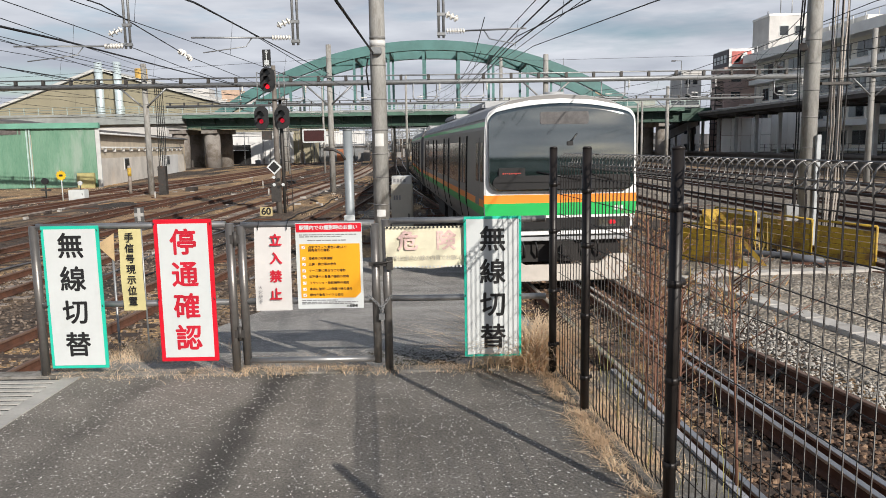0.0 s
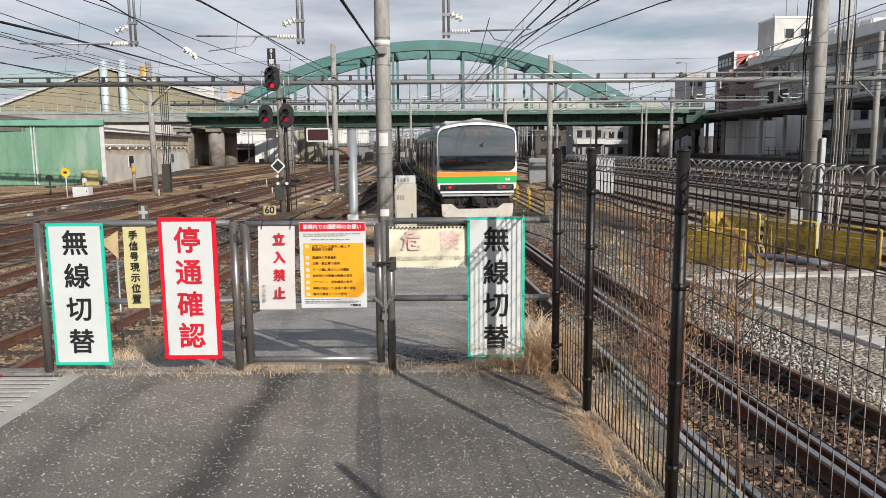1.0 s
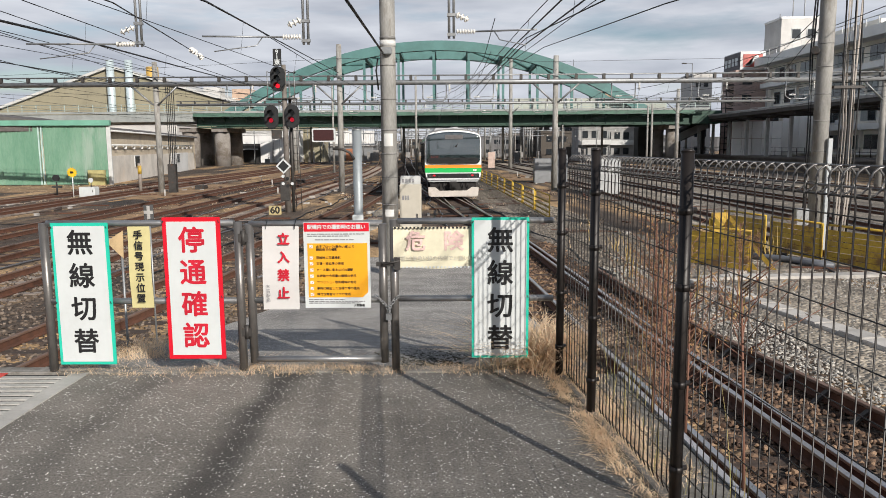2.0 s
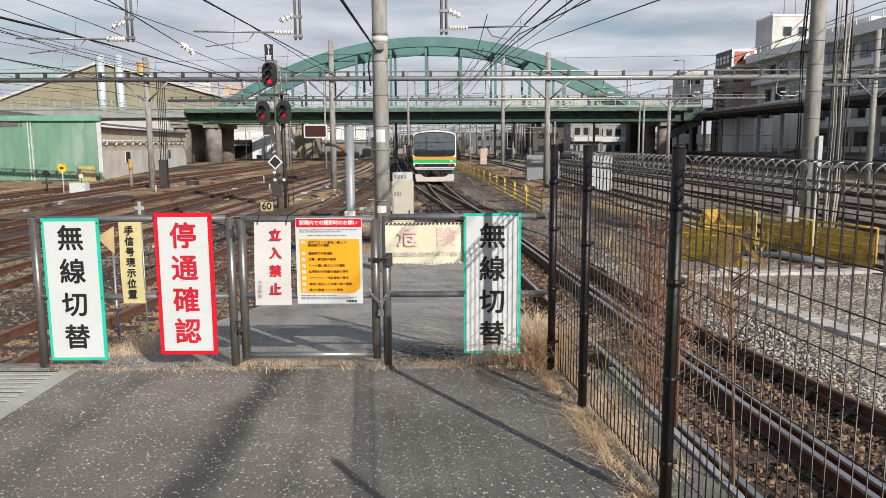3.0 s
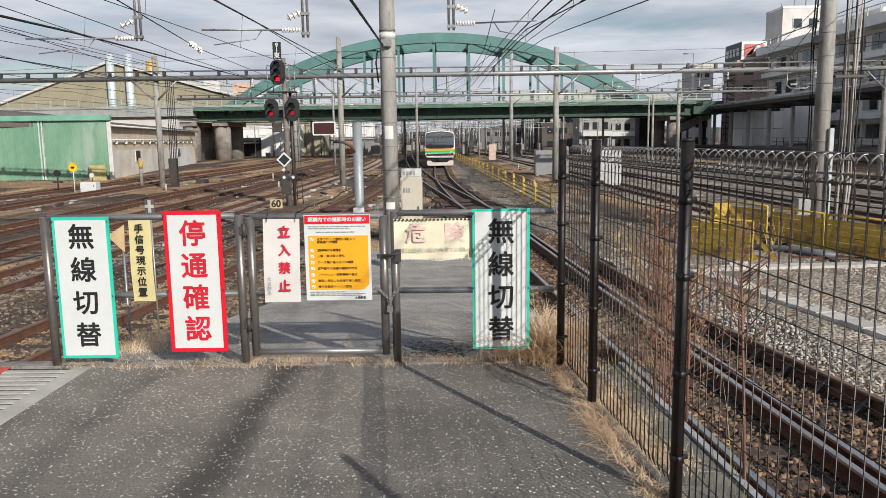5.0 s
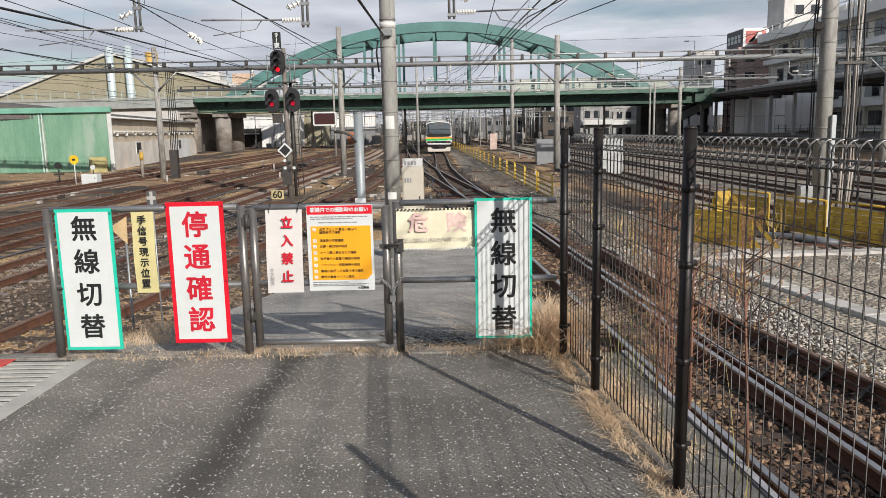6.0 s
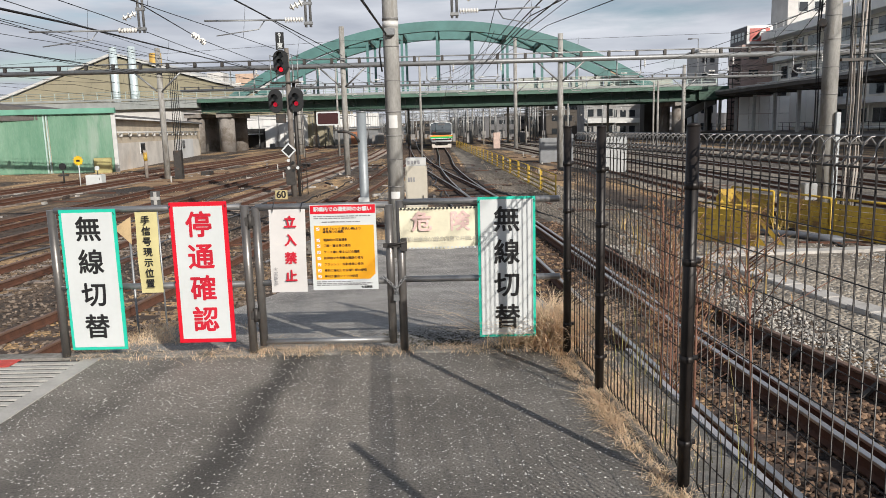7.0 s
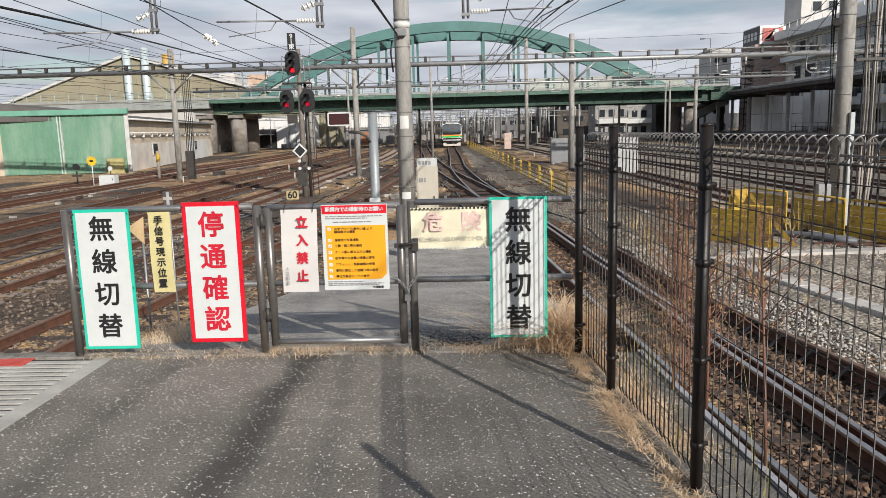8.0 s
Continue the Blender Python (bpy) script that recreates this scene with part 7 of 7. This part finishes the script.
ad = thing("rooftop_sign", "rooftop box sign with dark and red faces", "sign", pose(48.95, 128, 14.13) @ Matrix.Scale(0.914, 4))
part("box", box(B(), -0.0, 0, 0, 4.6, 8.0, 3.3), WHITE_WALL, ad)
part("red_face", box(B(), 0.5, -0.08, 0.5, 4.1, 0.0, 2.8), mat("ad_red", (0.5, 0.12, 0.1), 0.5, scale=1), ad, "dull red face")
part("white_shape", prism(B(), [(0.7, 0.7), (1.7, 0.7), (2.7, 2.6), (3.2, 2.6), (4.0, 0.8), (3.5, 0.8), (2.9, 2.0), (2.1, 1.0)], -0.12, -0.08), WHITE_SIGN, ad)
side = part("dark_face", box(B(), -0.1, 0.15, 0.15, -0.0, 7.9, 3.15), mat("ad_dark", (0.05, 0.04, 0.05), 0.5, scale=1), ad, "dark face")
for k in range(4):
    part("letter_bar", box(B(), -0.16, 1.0 + 1.7 * k, 0.9, -0.1, 2.1 + 1.7 * k, 2.3), WHITE_SIGN, ad)
sup = block("red-brown building under the rooftop sign", 51, 128.3, 5.2, 6, 14.9, mat("brick_red", (0.46, 0.34, 0.3), 0.8, scale=0.4, amount=0.3), 5, "shop_building", group="")
sc = thing("lattice_tower", "dark steel lattice stair tower", "tower", pose(47.2, 129, GROUND_Z))
for x in (0, 2.4):
    for y in (0, 2):
        part("leg", tube(B(), [(x, y, -0.1), (x, y, 15.2)], 0.09, 6), STEEL_DARK, sc)
for k in range(14):
    part("floor", box(B(), -0.1, -0.1, 1 + k * 1.0, 2.5, 2.1, 1.1 + k * 1.0), STEEL_DARK, sc)
    part("diagonal", tube(B(), [(0 if k % 2 else 2.4, 0, 1 + k), (2.4 if k % 2 else 0, 0, 2 + k)], 0.06, 5), STEEL_DARK, sc)
for x, y, w, h, t in ((50.8, 152, 3.8, 16.6, 0), (37, 176, 6, 10.5, 2), (31, 190, 8, 10, 0), (23, 200, 7, 9.4, 1)):
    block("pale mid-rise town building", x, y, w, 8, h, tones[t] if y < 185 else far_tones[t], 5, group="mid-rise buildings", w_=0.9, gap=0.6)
lt = thing("street_lamp", "tall grey street lamp with one arm", "street lamp", pose(37.4, 117, 6.88))
part("pole", tube(B(), [(0, 0, 0), (0, 0, 7.2)], 0.09, 8, r_end=0.06), STEEL_GREY, lt)
part("arm", tube(B(), [(0, 0, 7.2), (-1.3, 0, 7.25)], 0.05, 6), STEEL_GREY, lt)
part("lamp_head", box(B(), -1.6, -0.12, 7.12, -0.9, 0.12, 7.28), STEEL_DARK, lt, bevel=0.03)
an = thing("lattice_mast", "thin distant radio mast", "mast", pose(31, 190, 9))
part("mast", tube(B(), [(0, 0, 0), (0, 0, 14)], 0.16, 6, r_end=0.06), STEEL_GREY, an)
wt = thing("water_tower", "ochre roof tank on a steel frame", "tank", pose(37, 179, GROUND_Z + 11.0))
part("tank", tube(B(), [(0, 0, 3.2), (0, 0, 4.4)], 1.7, 14), mat("tank_tan", (0.5, 0.36, 0.24), 0.7, scale=1), wt)
for x in (-1.2, 0, 1.2):
    part("leg", tube(B(), [(x, 0, 0), (x, 0, 3.2)], 0.08, 6), STEEL_DARK, wt)
part("railing_frame", box(B(), -1.8, -0.2, 4.4, 1.8, 0.2, 5.0), mat("tank_frame", (0.3, 0.28, 0.26), 0.7), wt)
bw = thing("bridge_barrier", "white traffic barrier panels on the bridge deck", "barrier", NEARER @ pose(0, BY + 1.5, 6.4))
for k in range(9):
    part("panel", box(B(), 9 + k * 2.4, 0, 0, 11.3 + k * 2.4, 0.1, 1.9 if k < 6 else 1.3), mat("barrier_cream", (0.42, 0.44, 0.39), 0.7, scale=0.4, fine=6, amount=0.3), bw)
OCHRE = mat("ochre_earth", (0.34, 0.21, 0.105), 0.95, 0, (0.14, 0.095, 0.055), scale=0.9, fine=14, amount=0.45, bump=0.3)


def earth_patch(x0, y0, x1, y1, seed, skew=0.0):
    """A thin ragged sheet of dry earth lying on the ballast."""
    rg = random.Random(seed)
    bm = B()
    cx, cy = (x0 + x1) / 2, (y0 + y1) / 2
    hi, lo = [], []
    for k in range(40):
        a = 2 * math.pi * k / 40
        r = rg.uniform(0.72, 1.08)
        ca, sa = math.cos(a), math.sin(a)
        ca, sa = math.copysign(abs(ca) ** 0.6, ca), math.copysign(abs(sa) ** 0.6, sa)
        dx, dy = (x1 - x0) / 2 * r * ca, (y1 - y0) / 2 * r * sa
        hi.append(bm.verts.new((cx + (dx + skew * dy) * 0.95, cy + dy * 0.95, GROUND_Z + 0.025)))
        lo.append(bm.verts.new((cx + dx + skew * dy, cy + dy, GROUND_Z - 0.02)))
    bm.faces.new(hi)
    for k in range(40):
        bm.faces.new((lo[k], lo[(k + 1) % 40], hi[(k + 1) % 40], hi[k]))
    single("earth_patch", bm, OCHRE, "ochre dry earth patch between the tracks", "ground", kind="structure")


for k, (x0, y0, x1, y1, sk) in enumerate(((4.6, 60, 8.3, 78, 0), (-42, 48, -24.8, 58.5, 0), (-19.6, 40, -16.2, 62, 0), (-19.8, 66, -15.6, 100, -0.05), (-22.8, 62, -21.4, 96, 0),
                                          (-14.2, 27, -13.0, 48, 0.03), (-11.0, 34, -10.0, 66, 0), (-27.5, 78, -24.4, 112, -0.1))):
    earth_patch(x0, y0, x1, y1, 60 + k, sk)

# ---------- stones ----------


def stone_mesh(name, places, rmin, rmax, seed):
    """Many small angular stones, each a distorted twelve-cornered lump."""
    rg = np.random.default_rng(seed)
    g = (1 + 5 ** 0.5) / 2
    base = np.array([(-1, g, 0), (1, g, 0), (-1, -g, 0), (1, -g, 0), (0, -1, g), (0, 1, g), (0, -1, -g), (0, 1, -g), (g, 0, -1), (g, 0, 1), (-g, 0, -1), (-g, 0, 1)]) / 1.9
    faces = np.array([(0, 11, 5), (0, 5, 1), (0, 1, 7), (0, 7, 10), (0, 10, 11), (1, 5, 9), (5, 11, 4), (11, 10, 2), (10, 7, 6), (7, 1, 8),
                      (3, 9, 4), (3, 4, 2), (3, 2, 6), (3, 6, 8), (3, 8, 9), (4, 9, 5), (2, 4, 11), (6, 2, 10), (8, 6, 7), (9, 8, 1)])
    n = len(places)
    size = rg.uniform(rmin, rmax, (n, 1, 1)) * rg.uniform(0.6, 1.25, (n, 1, 3))
    v = base[None] * rg.uniform(0.72, 1.22, (n, 12, 1)) * size
    a = rg.uniform(0, 2 * np.pi, n)
    c, s = np.cos(a), np.sin(a)
    x, y = v[:, :, 0] * c[:, None] - v[:, :, 1] * s[:, None], v[:, :, 0] * s[:, None] + v[:, :, 1] * c[:, None]
    v = np.stack([x, y, v[:, :, 2] * 0.8], -1) + np.asarray(places)[:, None, :]
    f = (faces[None] + 12 * np.arange(n)[:, None, None]).reshape(-1, 3)
    me = bpy.data.meshes.new(name)
    me.from_pydata(v.reshape(-1, 3).tolist(), [], f.tolist())
    return me


def stone_material(name, a, b, c):
    m = bpy.data.materials.new(name)
    m.use_nodes = True
    nt = m.node_tree
    n, L = nt.nodes.new, nt.links.new
    p = nt.nodes["Principled BSDF"]
    p.inputs["Roughness"].default_value = 0.92
    ge, r, no, tc, mx = n("ShaderNodeNewGeometry"), n("ShaderNodeValToRGB"), n("ShaderNodeTexNoise"), n("ShaderNodeTexCoord"), n("ShaderNodeMix")
    r.color_ramp.elements[0].color, r.color_ramp.elements[1].color = (*a, 1), (*c, 1)
    r.color_ramp.elements.new(0.5).color = (*b, 1)
    L(ge.outputs["Random Per Island"], r.inputs["Fac"])
    no.inputs["Scale"].default_value, no.inputs["Detail"].default_value = 60, 4
    L(tc.outputs["Object"], no.inputs["Vector"])
    mx.data_type, mx.blend_type = "RGBA", "MULTIPLY"
    mx.inputs["Factor"].default_value = 0.5
    L(r.outputs["Color"], mx.inputs["A"])
    L(no.outputs["Fac"], mx.inputs["B"])
    L(mx.outputs["Result"], p.inputs["Base Color"])
    return m


def scatter(name, label, n, inside, xr, yr, rmin, rmax, material, seed, z=GROUND_Z, near_bias=1.6):
    rg = random.Random(seed)
    out = []
    while len(out) < n:
        u = rg.random() ** near_bias
        y = yr[0] + (yr[1] - yr[0]) * u
        x = rg.uniform(*xr)
        if inside(x, y):
            out.append((x, y, z + rg.uniform(-0.01, 0.025)))
    me = stone_mesh(name, out, rmin, rmax, seed)
    me.materials.append(material)
    return tagged(new(name, me), label, "gravel", kind="stuff")


GREY_ST = stone_material("stones_grey", (0.24, 0.225, 0.2), (0.48, 0.45, 0.405), (0.74, 0.7, 0.63))
BROWN_ST = stone_material("stones_brown", (0.045, 0.028, 0.02), (0.12, 0.07, 0.045), (0.36, 0.235, 0.15))
DARK_ST = stone_material("stones_dark", (0.06, 0.045, 0.037), (0.14, 0.105, 0.08), (0.32, 0.255, 0.2))
gx = smooth_line([(p[0], p[1]) for p in pts])
scatter("gravel_bed", "grey crushed stone beside the yellow guard fence", 11000, lambda x, y: 1.3 < x - MAIN(y) < 4.4, (0.5, 7.5), (17.5, 46), 0.018, 0.038, stone_material("stones_tan", (0.09, 0.077, 0.063), (0.19, 0.165, 0.135), (0.36, 0.315, 0.26)), 14, GROUND_Z + 0.02)
# Dark clumps: moss, and the sign board's shade put in as colour.
MOSS_SHADE_ST = stone_material("moss_shade_clumps", (0.03, 0.029, 0.021), (0.07, 0.064, 0.046), (0.15, 0.135, 0.1))


def moss_shade_patch(x, y):
    u, v = (x + 0.1) / 0.56, (y - 5.95) / 0.75
    return u * u + v * v + 0.5 * math.sin(9 * x) * math.sin(7 * y) < 0.75


rs = random.Random(77)
spots = [(rs.uniform(-0.75, 0.5), 5.28 + 1.5 * rs.random()) for _ in range(5200)]
me = stone_mesh("moss", [(x, y, -0.02 - (y - 5.26) * 0.124) for x, y in spots if moss_shade_patch(x, y)], 0.005, 0.014, 15)
me.materials.append(MOSS_SHADE_ST)
tagged(new("moss", me), "dark moss clumps on the ramp, doubling as shade of the board", "moss", kind="stuff")
scatter("gravel_bed", "pale grey crushed stone beside the track", 54000, lambda x, y: x > gx(y) + 0.12, (3.4, 11.5), (4.5, 19), 0.012, 0.03, GREY_ST, 11)
scatter("track_ballast", "rust-brown ballast stones between the rails", 14000, lambda x, y: abs(x - MAIN(y)) < 1.45 and abs(abs(x - MAIN(y)) - 0.53) > 0.07 and x > 1.36 + (5 - y) * 0.075, (0.5, 4.6), (3.2, 22), 0.02, 0.042, BROWN_ST, 12)
L1 = LINES["left_1"]
scatter("track_ballast", "dark brown ballast stones beside the rails", 16000, lambda x, y: abs(abs(x - L1(y)) - 0.53) > 0.07 and x < -2.9 + (y - 5.2) * 0.08, (-10.5, -2.4), (5.6, 24), 0.022, 0.044, DARK_ST, 13)

# ---------- clutter lying in the yard ----------
rg = random.Random(31)


def clear_of_rails(x, y):
    return all(abs(abs(x - f(y)) - 0.53) > 0.16 for k, f in LINES.items() if SPAN[k][0] < y < SPAN[k][1])


for nm, lab, mt, cnt, lx, lz in (("loose_timber", "short dark timber offcuts lying in the ballast", SLEEPER, 130, (0.3, 1.6), 0.1),
                                 ("loose_concrete", "pale concrete pieces lying in the ballast", CONCRETE, 110, (0.1, 0.5), 0.12),
                                 ("loose_iron", "rusty iron bars lying in the ballast", RUST, 110, (0.4, 2.2), 0.06)):
    bm = B()
    k = 0
    while k < cnt:
        y = 16 + 60 * rg.random() ** 1.3
        x = rg.uniform(-26, 12)
        if not clear_of_rails(x, y) or abs(x - MAIN(y)) < 1.7 or (-2.4 < x < 0.2 and y < 22):
            continue
        l, w = rg.uniform(*lx), rg.uniform(0.06, 0.16)
        box(bm, -l / 2, -w / 2, -0.03, l / 2, w / 2, rg.uniform(0.04, lz), pose(x, y, GROUND_Z, 0, 0, rg.choice((rg.uniform(0, 180), rg.gauss(0, 8), rg.gauss(90, 6)))))
        k += 1
    single(nm, bm, mt, lab, "debris", kind="stuff")
for k, (a, off) in enumerate((("left_1", 1.35), ("left_1", -1.5), ("left_2", 1.25), ("main", -1.45), ("main", -1.3), ("branch", 1.2), ("left_3", 1.3), ("right_1", -1.6))):
    f = LINES[a]
    p_ = [(f(y) + off + 0.14 * math.sin(y * 0.7 + k) + 0.05 * math.sin(y * 2.3), y, GROUND_Z + 0.04) for y in [16 + 0.8 * i for i in range(70)]]
    single("ground_cable", tube(B(), p_, 0.025, 6), WIRE if k % 2 else WIRE_GREY, "signal cable lying along the track", "cable", group="cables on the ballast")
for y, key in ((30, "main"), (33.5, "main"), (46, "left_1"), (58, "branch"), (38, "left_2"), (52, "left_3"), (44, "left_4")):
    f = LINES[key]
    t = thing("point_rod", "rusty point rod across the track", "rod", pose(f(y), y, GROUND_Z + 0.06), "point rods")
    part("rod", tube(B(), [(-1.6, 0, 0), (1.1, 0.05, 0.02)], 0.025, 6), RUST, t)
    part("rod", tube(B(), [(-1.6, 0.25, 0), (0.7, 0.2, 0.02)], 0.02, 6), RUST, t)
    part("clamp", box(B(), -0.2, -0.06, -0.03, 0.2, 0.32, 0.06), STEEL_DARK, t)

# ---------- dry grass and weeds ----------


def blades(name, label, spots, material, seed, hmin, hmax, lean=0.5, width=0.004, per=30, spread=0.08, category="grass"):
    rg = random.Random(seed)
    vs, fs = [], []
    for (x, y, z, k) in spots:
        for _ in range(int(per * k)):
            px, py = x + rg.gauss(0, spread), y + rg.gauss(0, spread)
            h = rg.uniform(hmin, hmax) * (0.6 + 0.6 * k)
            a = rg.uniform(0, 2 * math.pi)
            l = rg.uniform(0.1, lean) * h
            dx, dy = math.cos(a), math.sin(a)
            w = width * rg.uniform(0.6, 1.3)
            i = len(vs)
            for t in (0, 0.35, 0.7, 1.0):
                cx, cy, cz = px + dx * l * t ** 1.6 * 1.3, py + dy * l * t ** 1.6 * 1.3, z + h * (t - 0.25 * t * t * lean)
                ww = w * (1 - 0.85 * t)
                vs += [(cx - dy * ww, cy + dx * ww, cz), (cx + dy * ww, cy - dx * ww, cz)]
            for s in range(3):
                b = i + 2 * s
                fs.append((b, b + 1, b + 3, b + 2))
    me = bpy.data.meshes.new(name)
    me.from_pydata(vs, [], fs)
    me.materials.append(material)
    return tagged(new(name, me), label, category, kind="stuff")


rg = random.Random(21)
sp = []
y = 5.0
while y > 0.6:     # along the fence foot
    sp.append((fence_x(y) - 0.06 + rg.gauss(0, 0.018), y, 0.0, rg.uniform(0.25, 1.0) * (0.75 + 0.25 * math.sin(y * 5.3))))
    y -= rg.uniform(0.03, 0.1)
blades("dry_grass", "tufts of straw-coloured dry grass along the fence foot", sp, STRAW, 22, 0.03, 0.085, 2.2, 0.0026, 130, 0.032)
sp = []
x = -2.75
while x < 0.72:    # along the platform end
    d = 1.3 if (-1.45 < x < -0.6 or 0.0 < x < 0.2) else 0.55
    sp.append((x, PLATFORM_END + 0.05 + rg.gauss(0, 0.05), 0.0, d * rg.uniform(0.3, 1.1)))
    x += rg.uniform(0.03, 0.1)
blades("dry_grass", "straw-coloured dry grass along the platform end", sp, STRAW, 23, 0.025, 0.1, 2.0, 0.002, 85, 0.05)
sp = [(0.62 + rg.gauss(0, 0.09), 5.42 + rg.gauss(0, 0.12), -0.03, 1.0) for _ in range(42)]
blades("dry_grass", "tall clump of dry straw grass beside the fence corner", sp, STRAW, 24, 0.14, 0.44, 1.5, 0.0055, 44, 0.07)
sp = [(fence_x(y) + 0.13 + rg.gauss(0, 0.06), y, -0.012, rg.uniform(0.3, 0.9)) for y in [3.4 + 0.035 * k for k in range(50)]]
blades("dry_grass", "short dry straw on the concrete edge outside the fence", sp, STRAW, 30, 0.03, 0.09, 2.0, 0.0024, 60, 0.05)
sp = [(-2.4 + rg.gauss(0, 0.25), 5.6 + abs(rg.gauss(0, 0.5)), -0.1, rg.uniform(0.5, 1)) for _ in range(26)] + [(-2.75 + rg.gauss(0, 0.15), 5.75 + abs(rg.gauss(0, 0.4)), -0.2, 1) for _ in range(14)]
blades("dry_grass", "tangled dry weeds beside the ramp", sp, STRAW, 25, 0.04, 0.14, 1.6, 0.002, 52, 0.07)
sp = [(rg.uniform(-9, 9), rg.uniform(17, 60), GROUND_Z, rg.uniform(0.3, 1.0)) for _ in range(70)]
sp = [s for s in sp if all(abs(s[0] - LINES[k](s[1])) > 1.1 for k in ("main", "branch", "left_1", "left_2"))]
blades("dry_grass", "scattered dry grass tufts in the ballast", sp, STRAW, 26, 0.1, 0.35, 0.9, 0.008, 22, 0.15)
sp = [(rg.uniform(-38, -22), rg.uniform(50, 58.5), GROUND_Z, rg.uniform(0.4, 1.0)) for _ in range(110)]
blades("dry_grass", "dry ochre grass in front of the green shed", sp, STRAW, 27, 0.04, 0.12, 1.6, 0.012, 20, 0.6)
OLIVE = mat("olive_weed", (0.2, 0.2, 0.07), 0.85, 0, (0.33, 0.25, 0.1), scale=3, amount=0.5, bump=0)
sp = [(1.12 + rg.gauss(0, 0.06), y, -0.01, rg.uniform(0.4, 1.0)) for y in [2.6 + 0.09 * k for k in range(28)]]
blades("weeds", "thin yellow-green weeds growing outside the fence", sp, OLIVE, 28, 0.15, 0.7, 0.5, 0.003, 3, 0.06, "weed")

STEM = mat("weed_stem", (0.17, 0.085, 0.055), 0.8, 0, (0.2, 0.09, 0.06), scale=5, bump=0.1)
LEAFY = mat("weed_dry_leaf", (0.36, 0.22, 0.1), 0.85, 0, (0.2, 0.12, 0.06), scale=6, amount=0.6, bump=0)


def tall_weed(x, y, z, h, seed, bushy=1.0):
    rg = random.Random(seed)
    t = thing("tall_weed", "tall dried weed with reddish stem and brown seed heads", "weed", pose(x, y, z), "dried weeds outside the fence")
    lean_x, lean_y = rg.uniform(-0.06, 0.06), rg.uniform(-0.06, 0.06)
    stem = part("stem", tube(B(), [(0, 0, -0.02), (lean_x * 0.4, lean_y * 0.3, h * 0.4), (lean_x, lean_y, h)], 0.009, 6, r_end=0.004), STEM, t)
    br_, lf = B(), B()
    for k in range(int(16 * bushy)):
        f = (0.62 if bushy < 1.5 else 0.35) + (0.38 if bushy < 1.5 else 0.65) * k / (16 * bushy)
        a = rg.uniform(0, 6.28)
        L_ = rg.uniform(0.12, 0.34) * (1.25 - f)  * 2.0
        p0 = Vector((lean_x * f, lean_y * f, h * f))
        p1 = p0 + Vector((math.cos(a) * L_, math.sin(a) * L_, L_ * rg.uniform(0.5, 1.1)))
        tube(br_, [p0, p1], 0.0035, 4, r_end=0.0015)
        for j in range(9):
            q = p0.lerp(p1, 0.3 + 0.7 * j / 9) + Vector((rg.gauss(0, 0.015), rg.gauss(0, 0.015), rg.gauss(0, 0.015)))
            d = Vector((rg.gauss(0, 1), rg.gauss(0, 1), rg.gauss(0, 1))).normalized() * rg.uniform(0.012, 0.028)
            e = d.cross(Vector((rg.gauss(0, 1), rg.gauss(0, 1), 1))).normalized() * 0.0035
            lf.faces.new([lf.verts.new(v) for v in (q - d, q + e, q + d, q - e)])
    part("twig", br_, STEM, t)["kind"] = "stuff"
    part("dry_leaves", lf, LEAFY, t)["kind"] = "stuff"


tall_weed(1.36, 3.28, 0.0, 1.0, 1, 1.3)
for k, (x, y, z, h) in enumerate(((1.3, 4.6, 0.0, 1.15), (1.4, 4.75, -1.2, 2.2), (1.22, 4.35, 0.0, 0.95), (1.6, 5.2, -1.2, 2.25), (1.75, 5.6, -1.2, 2.3), (1.5, 5.0, -1.2, 2.0), (4.9, 12.5, -1.27, 1.3), (5.2, 13.2, -1.27, 1.5), (6.1, 14.6, -1.27, 1.2), (5.5, 13.9, -1.27, 1.4), (4.6, 11.6, -1.27, 1.1), (7.6, 16.4, -1.27, 1.3), (5.9, 16, -1.27, 1.4), (1.33, 4.05, 0, 0.8))):
    tall_weed(x, y, z, h, 40 + k, 2.0 if y < 6 else 1.0)
GOLD = mat("golden_weed", (0.46, 0.34, 0.1), 0.85, 0, (0.3, 0.2, 0.08), scale=5, amount=0.5, bump=0)
sp = [(8.1 + rg.gauss(0, 0.2), 18.7 + rg.gauss(0, 0.3), GROUND_Z, 0.5) for _ in range(4)] + [(4.4 + rg.gauss(0, 0.3), y * 2 + 12, GROUND_Z, 0.5) for y in range(0, 7)]
blades("weeds", "yellowed weeds growing beside the guard fence", sp, GOLD, 29, 0.4, 1.1, 0.6, 0.012, 14, 0.12, "weed")

sp = []
while len(sp) < 200:
    y = rg.uniform(22, 58)
    x = -34 + rg.random() ** 0.8 * 27
    patchy = math.sin(x * 0.55 + 0.07 * y) + 0.6 * math.sin(y * 0.31 + x * 0.2)
    if x > -0.62 * y and patchy > 0.35 and clear_of_rails(x, y):
        sp.append((x, y, GROUND_Z, 0.5))
blades("dry_grass", "low dry grass growing between the yard tracks", sp, STRAW, 83, 0.03, 0.09, 1.6, 0.012, 26, 0.6)


def motions():
    """All that moves besides the camera: the cars of the train run along the main track."""
    walk(LEAD, [(t, car_pose(y, 0.0)) for t, y in FRONT_Y])
    for k, c in enumerate(REST):
        walk(c, [(t, car_pose(y, (k + 1) * 20.0)) for t, y in FRONT_Y])


motions()
